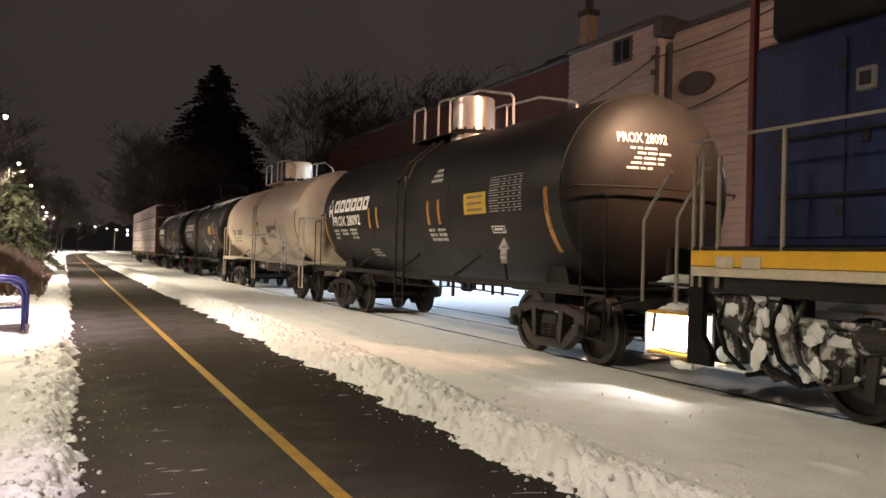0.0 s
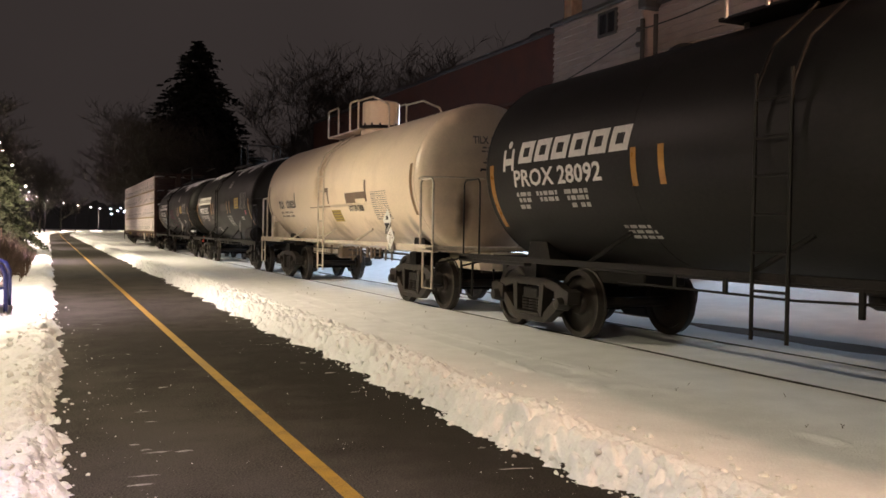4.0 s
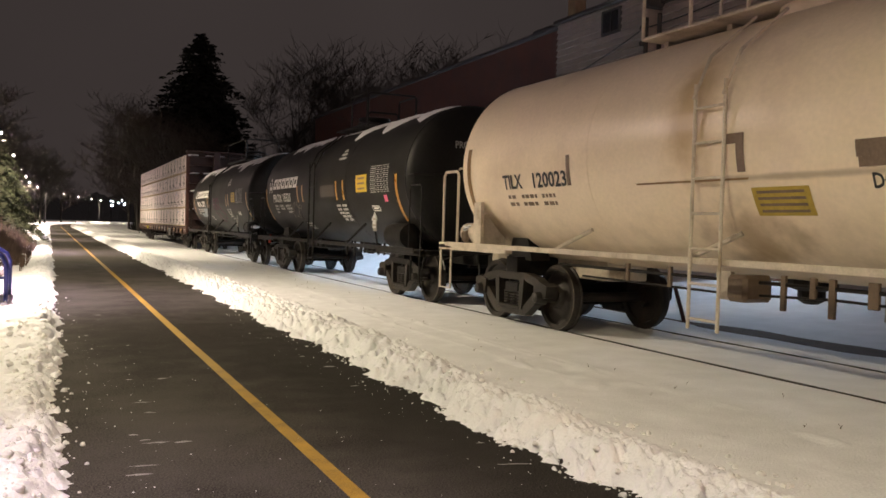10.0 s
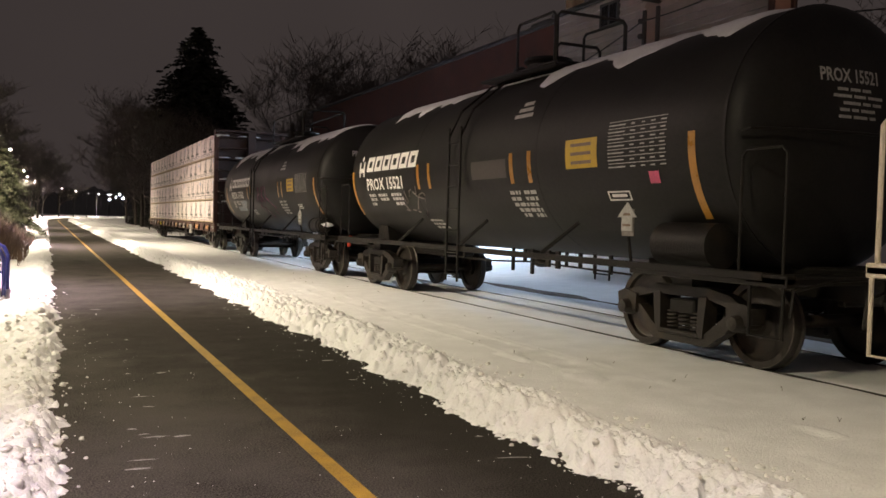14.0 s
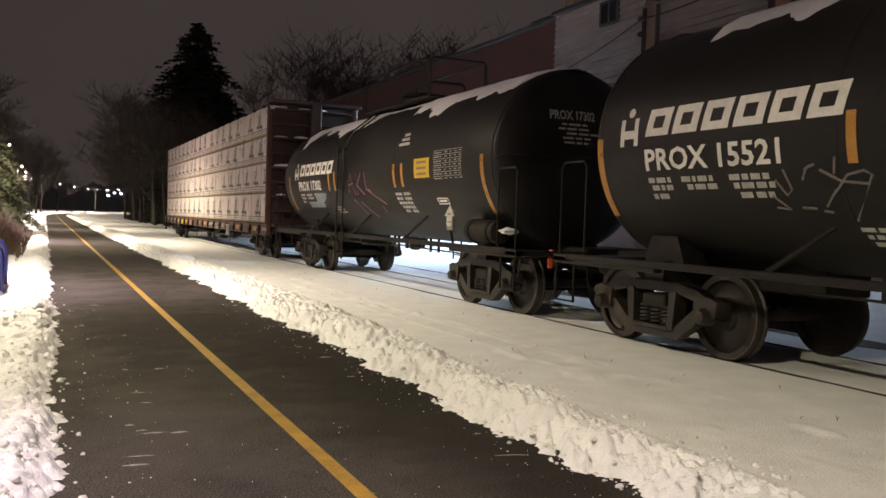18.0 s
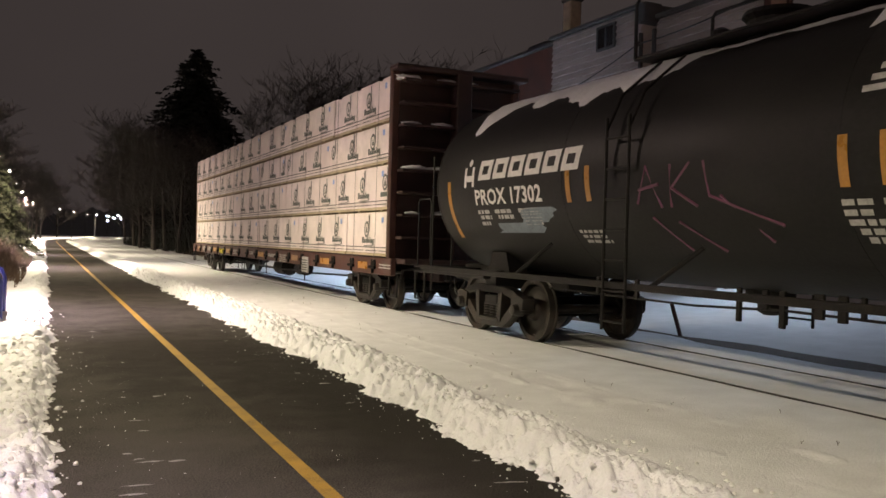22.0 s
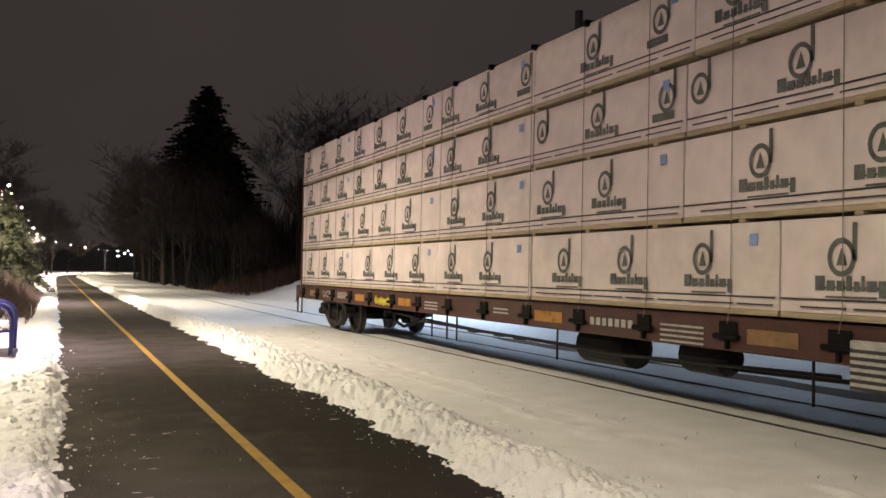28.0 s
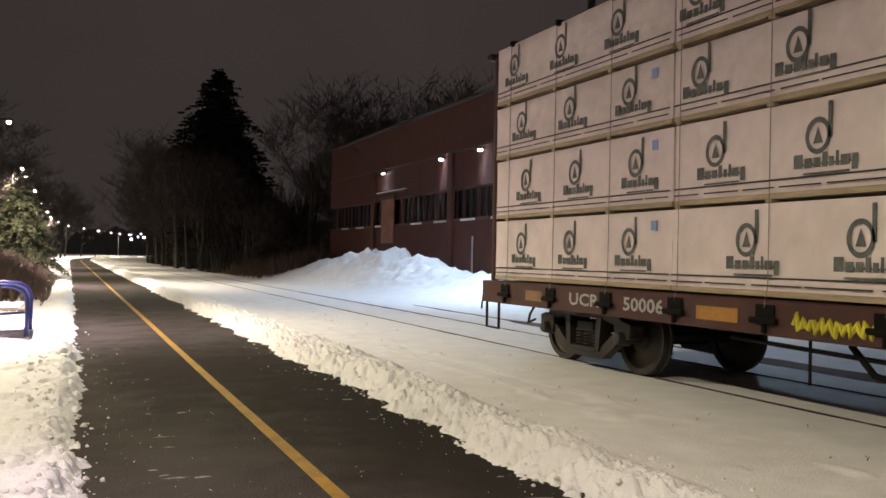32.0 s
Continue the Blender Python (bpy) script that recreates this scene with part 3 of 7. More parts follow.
# ---- buildings beyond the track ----
def wall_lamp(x, y, z, power=620, turn=0):
    """A lamp on a wall; turn: 0 where the wall faces the track, 90 where it faces back along it."""
    t = thing("wall_lamp", "unseen added wall lamp on a pale end wall" if turn else "small bright wall lamp on a red brick facade", "lamp", pose(x, y, z, 0, 0, turn), "wall lamps of the buildings")
    part("bracket", Geo().box(-0.12, 0.05, -0.05, 0.05, -0.05, 0.05, 0.01), IRON, t)
    part("lamp_head", Geo().box(-0.27, -0.1, -0.08, 0.08, -0.02, 0.08, 0.02), IRON, t)
    part("lens", Geo().box(-0.26, -0.10, -0.06, 0.06, -0.07, -0.021, 0.01), GLOW_COOL, t)
    data = bpy.data.lights.new("wall_lamp_light", "SPOT")
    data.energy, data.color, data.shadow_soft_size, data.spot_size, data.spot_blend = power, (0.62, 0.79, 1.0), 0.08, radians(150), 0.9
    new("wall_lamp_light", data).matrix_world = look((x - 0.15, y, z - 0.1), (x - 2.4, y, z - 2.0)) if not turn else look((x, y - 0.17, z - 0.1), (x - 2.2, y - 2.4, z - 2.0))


def brick_building():
    """Two-storey brick works building, its face along the track at x = 15."""
    t = thing("brick_building", "two-storey dark red brick building with strip windows", "building")
    x0, y0, y1, top = 15.0, 23.6, 52.0, 8.05
    bays, w = [], 2.36
    for nm, a, c, d in (("lower_wall", 0, 0, 3.15), ("upper_wall", 0, 4.45, top), ("window_recess", 0.35, 3.15, 4.45)):
        part(nm, Geo().box(x0 + a, x0 + 3.2, y0, y1, c, d), BRICK, t)
    part("roof", Geo().box(x0 - 0.12, x0 + 3.3, y0, y1 + 0.1, top, top + 0.14, 0.03), ROOF, t)
    part("cornice", Geo().box(x0 - 0.07, x0, y0, y1, 6.02, 6.14), RED_TRIM, t, "pale worn cornice band")
    part("canopy", Geo().box(x0 - 0.20, x0, 38.6, 42.9, 4.72, 4.82, 0.02), RED_TRIM, t, "thin projecting canopy with snow on it")
    part("canopy_snow", Geo().box(x0 - 0.19, x0, 38.7, 42.8, 4.822, 4.85, 0.01), SNOW, t, "thin line of snow")
    k = 0
    y = y0 + 0.5
    while y < y1 - 1.4:
        if abs(y + 0.6 - 41.5) > 1.6:
            win = part("window", Geo().box(x0 + 0.2, x0 + 0.24, y, y + 1.2, 3.2, 4.4), DARK_GLASS, t)
            fr = Geo().box(x0 + 0.12, x0 + 0.26, y - 0.05, y, 3.15, 4.45).box(x0 + 0.12, x0 + 0.26, y + 1.2, y + 1.25, 3.15, 4.45)
            fr.box(x0 + 0.14, x0 + 0.25, y + 0.57, y + 0.63, 3.2, 4.4).box(x0 + 0.12, x0 + 0.26, y, y + 1.2, 3.15, 3.2).box(x0 + 0.12, x0 + 0.26, y, y + 1.2, 4.4, 4.45)
            part("window_frame", fr, RED_TRIM, win)
            part("window_sill", Geo().box(x0 - 0.06, x0 + 0.12, y - 0.06, y + 1.26, 3.06, 3.148, 0.01), SNOW if k % 2 else RED_TRIM, win, "snow-dusted sill" if k % 2 else "")
        k += 1
        y += 1.42
    for y in (43.6, 33.4, 27.0):
        part("pilaster", Geo().box(x0 - 0.16, x0, y - 0.25, y + 0.25, 0, 6.0, 0.02), BRICK, t)
    door = part("boarded_door", Geo().box(x0 - 0.05, x0 + 0.05, 40.6, 42.4, 2.2, 4.65, 0.02), mat("rusty_boarding", (0.26, 0.12, 0.075), 0.8, var=0.35, scale=2), t, "rust-brown boarded doorway lit by a lamp")
    part("lintel", Geo().box(x0 - 0.09, x0 - 0.05, 40.4, 42.6, 4.45, 4.66), RED_TRIM, door)
    for y in (31.2, 28.6, 25.4):
        part("downpipe", Geo().tube([(x0 - 0.06, y, 0.2), (x0 - 0.06, y, 2.4)], 0.045), SIDING, t, "pale vertical pipe")
    # the lamp at y = 24.6 is out of sight, added for the lot's bluish snow
    for y, p in ((41.9, 560), (34.3, 620), (30.4, 1000), (24.6, 3300)):
        wall_lamp(x0, y, 5.85 if y > 25 else 5.3, p)


brick_building()


def white_building():
    """White-sided building in front of the brick one, with lower boards under a flat roof."""
    t = thing("white_building", "two-storey building clad in weathered white siding boards", "building")
    x0, top = 14.6, 8.05

    def clad(y0, y1, z1, xf, deep):
        g = Geo().box(xf + 0.06, xf + deep, y0, y1, 0, z1 - 0.02)
        part("wall", g, SIDING, t)
        z, n = 0.0, 0
        rows = []
        while z < z1 - 0.05:
            h = min(0.19, z1 - z)
            b = Geo()
            b.add([(xf + 0.055, y0, z + h), (xf + 0.055, y1, z + h), (xf - 0.012, y1, z), (xf - 0.012, y0, z), (xf + 0.055, y0, z), (xf + 0.055, y1, z)],
                  [(0, 1, 2, 3), (3, 2, 5, 4), (0, 3, 4), (1, 5, 2), (0, 4, 5, 1)])
            part("board", b, SIDING, t)
            z += 0.19

    clad(18.9, 23.4, top, x0, 2.0)
    clad(14.72, 18.7, 7.72, x0 + 0.35, 0.55)
    part("roof", Geo().box(x0 - 0.1, x0 + 2.1, 18.8, 23.5, top, top + 0.12, 0.02), ROOF, t)
    part("roof", Geo().box(x0 + 0.25, x0 + 1.0, 14.6, 18.75, 7.72, 7.84, 0.02), ROOF, t)
    win = part("window", Geo().box(x0 - 0.03, x0 + 0.05, 20.1, 20.85, 7.28, 7.85), DARK_GLASS, t, "small dark square window")
    fr = Geo()
    for a, b, c, d in ((20.03, 20.1, 7.21, 7.92), (20.85, 20.92, 7.21, 7.92), (20.1, 20.85, 7.21, 7.28), (20.1, 20.85, 7.85, 7.92), (20.45, 20.5, 7.28, 7.85)):
        fr.box(x0 - 0.05, x0 + 0.03, a, b, c, d)
    part("window_frame", fr, ROOF, win)
    part("gable_cap", Geo().box(x0 - 0.12, x0 + 0.5, 18.62, 18.96, top - 0.45, top + 0.10, 0.03), ROOF, t, "dark boxed eave end")
    ch = part("chimney", Geo().box(x0 + 1.7, x0 + 2.15, 25.0, 25.5, 7.0, 10.0, 0.03), mat("pale_chimney_brick", (0.3, 0.22, 0.16), 0.85, var=0.3, scale=4), t, "tall pale brick chimney")
    part("chimney_cap", Geo().box(x0 + 1.65, x0 + 2.2, 24.95, 25.55, 10.0, 10.2, 0.03), ROOF, ch)
    part("flue", Geo().lathe([(10.2, 0.14), (10.9, 0.14)], "z", 10, (x0 + 1.93, 25.25, 0)), ROOF, ch)
    part("vent_box", Geo().box(x0 + 1.2, x0 + 2.4, 25.8, 27.0, 7.9, 8.7, 0.04), ROOF, t, "dark roof vent housing")
    for y in (18.75, 18.2):
        part("conduit", Geo().tube([(x0 - 0.1, y, 4.6), (x0 - 0.1, y, 7.3)], 0.06, 8), ROOF, t)
    for z in (5.3, 5.9, 6.6, 7.0):
        part("insulator", Geo().lathe([(-0.06, 0.06), (0.0, 0.09), (0.06, 0.06)], "z", 8, (x0 - 0.22, 18.75, z)), ROOF, t)
    part("pipe", Geo().tube([(x0 + 0.28, 14.66, 0.0), (x0 + 0.28, 14.66, 8.3)], 0.08, 8), OXIDE, t, "rusty vertical pipe")
    part("pipe", Geo().tube([(x0 + 0.92, 14.62, 0.0), (x0 + 0.92, 14.62, 8.2)], 0.08, 8), OXIDE, t, "rusty vertical pipe")
    part("end_wall", Geo().box(x0 + 0.37, x0 + 0.89, 14.64, 14.715, 0, 7.68, 0.01), mat("terracotta_panel", (0.34, 0.2, 0.15), 0.8, var=0.2), t, "faded terracotta end wall")
    g = Geo()
    ring = [(17.6 + 0.62 * math.cos(a * 0.3142), 6.15 + 0.30 * math.sin(a * 0.3142)) for a in range(20)]
    part("oval_opening", g.prism(ring, x0 + 0.2, x0 + 0.345), ROOF, t, "dark oval vent opening")


white_building()
# unseen lamp, added to light the snow beyond the track
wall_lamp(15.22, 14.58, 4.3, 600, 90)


def cable(name, a, b, sag, r=0.02, n=16):
    pts = [Vector(a).lerp(Vector(b), k / n) - Vector((0, 0, sag * 4 * (k / n) * (1 - k / n))) for k in range(n + 1)]
    return solid(name, Geo().tube(pts, r, 5), WIRE, "black cable strung along the white building", "cable", "cables on the wall", "structure")


cable("cable", (14.45, 24.0, 6.0), (14.4, 18.75, 7.0), 0.12)
cable("cable", (14.4, 18.75, 7.0), (14.85, 14.6, 7.5), 0.12)
cable("cable", (14.45, 24.0, 4.4), (14.4, 18.75, 5.3), 0.15)
cable("cable", (14.4, 18.75, 5.3), (14.85, 14.6, 6.3), 0.2)
cable("cable", (14.85, 14.6, 6.3), (24.0, 2.0, 7.3), 0.3)


# ---- lamps along the path ----
def street_lamp(x, y, lit=True):
    t = thing("street_lamp", "slim dark street lamp with a glowing head beside the path", "street lamp", pose(x, y, 0), "street lamps along the path")
    part("base", Geo().lathe([(-0.1, 0.16), (0.25, 0.16), (0.3, 0.09), (0.36, 0.075)], "z", 12, (-0.55, 0, 0)), POST, t)
    part("pole", Geo().lathe([(0.3, 0.06), (LAMP_H + 0.1, 0.042)], "z", 10, (-0.55, 0, 0)), POST, t, smooth=True)
    part("arm", Geo().tube([(-0.55, 0, LAMP_H + 0.02), (-0.1, 0, LAMP_H + 0.06)], 0.025, 8), POST, t)
    head = part("lamp_head", Geo().box(-0.15, 0.15, -0.1, 0.1, LAMP_H - 0.02, LAMP_H + 0.08, 0.03), POST, t)
    part("lens", Geo().lathe([(LAMP_H - 0.14, 0.02), (LAMP_H - 0.12, 0.05), (LAMP_H - 0.08, 0.075), (LAMP_H - 0.021, 0.085)], "z", 14), GLOW, head, smooth=True)


for y in LAMP_Y:
    s = float(shift(np.array(y))) - (0.5 if y > 50 else 0)
    street_lamp(LAMP_X + s, y)
    lamp_light(LAMP_X + s, y, LAMP_H - 0.19, LAMP_POWER * LAMP_SHARE.get(LAMP_Y.index(y), 1.0), LAMP_COLOUR, 0.75 if y < 5 else 1.0)
for y in [LAMP_Y[-1] + d for d in (21.8, 43.6, 62, 75, 90, 106)]:
    s = float(shift(np.array(y)))
    street_lamp(LAMP_X + s, y)
for y in (LAMP_Y[-1] + 32, LAMP_Y[-1] + 75):
    lamp_light(LAMP_X + float(shift(np.array(y))), y - 2, LAMP_H - 0.19, LAMP_POWER * 2, LAMP_COLOUR)
for i, (x, y, z) in enumerate(((18.0, 296, 7.0), (20.5, 300, 6.4), (22.0, 304, 7.4), (19.2, 310, 5.6), (23.5, 312, 6.2))):
    t = thing("yard_light", "distant bluish-white yard light", "street lamp", pose(x, y, 0), "distant yard lights")
    part("pole", Geo().tube([(0, 0, 0), (0, 0, z)], 0.08, 6), POST, t)
    part("lens", Geo().box(-0.28, 0.28, -0.15, 0.15, z, z + 0.3, 0.05), GLOW_FAR, t)


# ---- bench ----
def bench(x, y):
    t = thing("bench", "park bench with blue tubular ends and snowy slats", "bench", pose(x, y, 0.06, 0, 0, 0))
    for yy in (0.0, 1.5):
        g = Geo().tube([(0.0, yy, 0.0), (0.0, yy, 0.62), (-0.06, yy, 0.76), (-0.2, yy, 0.84), (-0.45, yy, 0.86), (-0.62, yy, 0.80), (-0.66, yy, 0.7), (-0.64, yy, 0.0)], 0.035, 10)
        part("end_frame", g, BENCH_BLUE, t, "blue bent-tube end frame", smooth=True)
        g = Geo().tube([(0.0, yy, 0.42), (-0.64, yy, 0.38)], 0.022, 8)
        part("cross_bar", g, BENCH_BLUE, t)
    for k in range(5):
        part("slat", Geo().box(-0.60 + 0.115 * k, -0.50 + 0.115 * k, -0.05, 1.55, 0.44, 0.475, 0.008), BENCH_WOOD, t)
    for k in range(4):
        part("slat", Geo().box(-0.655 - 0.02 * k, -0.63 - 0.02 * k, -0.05, 1.55, 0.52 + 0.1 * k, 0.60 + 0.1 * k, 0.008), BENCH_WOOD, t)
    part("snow_cover", Geo().box(-0.58, -0.1, 0.02, 1.5, 0.476, 0.51, 0.015), SNOW, t, "thin layer of snow")


bench(-0.62, 15.3)

t = solid("stake", Geo().tube([(9.52, 10.97, -0.1), (9.40, 11.15, 0.62)], 0.035, 6), OXIDE, "leaning rusty brown stake beside the track", "stake")


# ---- train: each car's own space has y along the track, x < 0 towards the path, z from the rail's top ----
WR = 0.457  # wheel radius
AXLE = 0.89  # half the truck's wheelbase
cars, wheels = [], []


def car_root(name, label, category, u):
    t = thing(name, label, category, pose(XC, u, RT))
    cars.append((t, u))
    return t


def make_wheel_mesh():
    g = Geo()
    for s in (-1, 1):
        a = s * GAUGE
        prof = [(-0.095, 0.02), (-0.095, 0.13), (-0.07, 0.15), (-0.035, 0.16), (0.01, 0.30), (-0.02, 0.375), (-0.065, 0.385), (-0.072, 0.45), (-0.06, WR), (0.03, WR + 0.004), (0.045, 0.483), (0.066, 0.480), (0.066, 0.39), (0.035, 0.37), (0.05, 0.30), (0.03, 0.15), (0.08, 0.13)]
        g.lathe([(a - s * -p if s > 0 else a + p, r) for p, r in ((-q, r) if s > 0 else (q, r) for q, r in prof)], "x", 40)
    g.lathe([(-1.02, 0.07), (1.02, 0.07)], "x", 10)
    me_ = g.mesh("wheelset", WHEEL, True)
    me_.materials.append(RIM)
    for p in me_.polygons:
        c = p.center
        if math.hypot(c.y, c.z) > 0.44 and abs(c.x) > GAUGE + 0.04:
            p.material_index = 1
    return me_


WHEEL_MESH = make_wheel_mesh()


def side_frame_mesh():
    """Cast side frame: arched top chord, V-shaped lower chord, two columns, open windows and bearing ends."""
    g = Geo()
    x0, x1 = -0.07, 0.07
    g.prism([(-1.06, 0.56), (-0.74, 0.72), (-0.44, 0.77), (0.44, 0.77), (0.74, 0.72), (1.06, 0.56), (1.06, 0.47), (0.70, 0.60), (0.42, 0.66), (-0.42, 0.66), (-0.70, 0.60), (-1.06, 0.47)], x0, x1)
    g.prism([(-0.84, 0.50), (-0.68, 0.50), (-0.36, 0.26), (0.36, 0.26), (0.68, 0.50), (0.84, 0.50), (0.70, 0.33), (0.42, 0.15), (-0.42, 0.15), (-0.70, 0.33)], x0, x1)
    for d in (-1, 1):
        g.prism([(d * 0.29, 0.24), (d * 0.38, 0.24), (d * 0.43, 0.68), (d * 0.31, 0.68)], x0 - 0.02, x1 + 0.01)
        g.prism([(d * 0.74, 0.40), (d * 1.05, 0.46), (d * 1.07, 0.62), (d * 0.95, 0.66), (d * 0.72, 0.62)], x0 - 0.03, x1 + 0.03)
        g.lathe([(-0.19, 0.03), (-0.18, 0.07), (-0.13, 0.085), (-0.05, 0.10), (0.0, 0.10)], "x", 14, (0, d * AXLE, WR))
    g.box(x0 - 0.03, x1, -0.32, 0.32, 0.23, 0.28, 0.01)
    return g.mesh("side_frame", TRUCK, False)


def spring_mesh():
    g = Geo()
    for k in (-0.19, 0.0, 0.19):
        pts = [(0.055 * math.cos(i * 0.785), k + 0.075 * math.sin(i * 0.785), 0.29 + 0.21 * i / 40) for i in range(41)]
        g.tube(pts, 0.017, 5)
    return g.mesh("spring_nest", TRUCK, True)


def brake_mesh():
    g = Geo()
    for d in (-1, 1):
        for s in (-1, 1):
            g.box(s * GAUGE - 0.05, s * GAUGE + 0.05, d * 0.36, d * 0.42, 0.22, 0.56, 0.01)
        g.box(-0.8, 0.8, d * 0.30, d * 0.35, 0.30, 0.40, 0.01)
    return g.mesh("brake_rigging", IRON)


FRAME_MESH, SPRING_MESH, BRAKE_MESH = side_frame_mesh(), spring_mesh(), brake_mesh()
BOLSTER = Geo().box(-1.05, 1.05, -0.20, 0.20, 0.46, 0.62, 0.02).box(-0.3, 0.3, -0.3, 0.3, 0.60, 0.70, 0.02).mesh("truck", IRON)


def truck(car, y):
    tr = part("truck", BOLSTER, IRON, car, at=pose(0, y, 0))
    for s in (-1, 1):
        part("side_frame", FRAME_MESH, IRON, tr, at=pose(s * 1.0, 0, 0) if s < 0 else pose(1.0, 0, 0, 0, 0, 180))
        part("spring_nest", SPRING_MESH, IRON, tr, at=pose(s * 0.98, 0, 0))
    part("brake_rigging", BRAKE_MESH, IRON, tr)
    for d in (-1, 1):
        w = part("wheelset", WHEEL_MESH, WHEEL, tr, "steel wheels on their axle", at=pose(0, d * AXLE, WR))
        wheels.append((w, d * AXLE))


def coupler(car, y, d):
    """d: +1 at the far end, -1 at the near end."""
    g = Geo().box(-0.09, 0.09, y - d * 0.5, y + d * 0.12, 0.72, 0.92, 0.03).box(-0.20, 0.20, y + d * 0.1, y + d * 0.34, 0.68, 0.96, 0.05)
    g.box(-0.28, 0.28, y - d * 0.55, y - d * 0.45, 0.66, 1.0, 0.02)
    c = part("coupler", g, IRON, car)
    part("air_hose", Geo().tube([(-0.3, y, 0.75), (-0.36, y + d * 0.15, 0.5), (-0.30, y + d * 0.3, 0.36), (-0.1, y + d * 0.42, 0.40)], 0.022, 6), IRON, c)
    part("uncoupling_lever", Geo().tube([(-0.2, y, 0.98), (-0.9, y - d * 0.05, 0.95), (-1.35, y - d * 0.1, 0.86), (-1.38, y - d * 0.1, 0.62)], 0.016, 6), IRON, c)


class Skin:
    """The side of a tank, to lay prints and plates on."""

    def __init__(self, r, zc):
        self.r, self.zc = r, zc

    def at(self, y, z, off=0.004):
        h = max(-0.995, min(0.995, (z - self.zc) / self.r))
        c = math.sqrt(1 - h * h)
        return (-(self.r + off) * c, y, self.zc + (self.r + off) * h)

    def patch(self, g, y0, y1, z0, z1, off=0.004, slant=0.0, n=4, rag=0.0):
        rows = []
        for k in range(n + 1):
            z = z0 + (z1 - z0) * k / n
            d = slant * (z - z0)
            a, b = random.uniform(-rag, rag), random.uniform(-rag, rag)
            rows += [self.at(y0 - d + a, z, off), self.at(y1 - d + b, z, off)]
        return g.add(rows, [(2 * k, 2 * k + 1, 2 * k + 3, 2 * k + 2) for k in range(n)])

    def ring_shape(self, g, y0, y1, z0, z1, w, slant=0.0, off=0.005):
        self.patch(g, y0, y1, z1 - w, z1, off, 0, 2) if not slant else None
        for a, b, c, d in ((y0, y1, z1 - w, z1), (y0, y1, z0, z0 + w), (y0, y0 - w * 1.3, z0 + w, z1 - w), (y1 + w * 1.3, y1, z0 + w, z1 - w)):
            self.patch(g, a - slant * (c - z0), b - slant * (c - z0), c, d, off, slant, 3)
        return g


def letters(string, size, place, wide=1.0):
    """Lettering in the built-in font; place(across, up) puts each corner on a surface."""
    cu = bpy.data.curves.new("lettering", "FONT")
    cu.body, cu.size = string, size / 0.70
    cu.resolution_u = 2
    cu.offset = size * 0.035
    tmp = bpy.data.objects.new("lettering", cu)
    me_ = tmp.to_mesh()
    bm = bmesh.new()
    bm.from_mesh(me_)
    tmp.to_mesh_clear()
    bpy.data.objects.remove(tmp)
    bpy.data.curves.remove(cu)
    bmesh.ops.dissolve_limit(bm, angle_limit=0.01, verts=bm.verts, edges=bm.edges)
    for k in range(1, 5):
        bmesh.ops.bisect_plane(bm, geom=bm.verts[:] + bm.edges[:] + bm.faces[:], plane_co=(0, size * k / 5, 0), plane_no=(0, 1, 0))
    bmesh.ops.triangulate(bm, faces=bm.faces)
    bm.verts.ensure_lookup_table()
    g = Geo()
    bm.verts.index_update()
    vs = [place(v.co.x * wide, v.co.y) for v in bm.verts]
    fs = [tuple(v.index for v in f.verts) for f in bm.faces]
    bm.free()
    return g.add(vs, fs)


def text_width(string, size):
    cu = bpy.data.curves.new("lettering", "FONT")
    cu.body, cu.size = string, size / 0.70
    tmp = bpy.data.objects.new("lettering", cu)
    me_ = tmp.to_mesh()
    xs = [v.co.x for v in me_.vertices]
    w = max(xs)
    tmp.to_mesh_clear()
    bpy.data.objects.remove(tmp)
    bpy.data.curves.remove(cu)
    return w


def side_text(car, skin, string, y_left, y_right, z, size, material, name="lettering", label=""):
    """Each word is a part of its own."""
    k = (y_left - y_right) / text_width(string, size)
    done = ""
    for word in string.split(" "):
        start = y_left - k * (text_width(string[:len(done) + len(word)], size) - text_width(word, size))
        part(name, letters(word, size, lambda a, b: skin.at(start - a, z + b, 0.007), k), material, car, label)
        done += word + " "


def bars(car, skin, rows, material, name="stencil"):
    """Unreadable small print: rows of (left, right, height, thickness) as broken bars."""
    g = Geo()
    for yl, yr, z, h in rows:
        y = yl
        while y > yr + 0.03:
            w = min(random.uniform(0.05, 0.16), y - yr)
            skin.patch(g, y - w, y, z, z + h, 0.005, 0, 1)
            y -= w + 0.03
    tagged(part(name, g, material, car), kind="stuff")


def data_table(car, skin, yl, yr, z0, z1, material):
    """A large stencilled table: solid bands of small print between thin rules."""
    g, n = Geo(), 14
    for k in range(n):
        z = z1 - (z1 - z0) * (k + 0.5) / n
        h = (z1 - z0) / n
        if k % 2 == 0:
            skin.patch(g, yr, yl, z - h * 0.11, z + h * 0.11, 0.005, 0, 1)
        else:
            for a, b in ((0.0, 0.32), (0.40, 0.5), (0.58, 0.66), (0.74, 0.84), (0.9, 1.0)):
                skin.patch(g, yl + (yr - yl) * (b - random.uniform(0, 0.03)), yl + (yr - yl) * a, z - h * 0.19, z + h * 0.19, 0.005, 0, 1)
    tagged(part("data_table", g, material, car, "stencilled table of fine print"), kind="stuff")


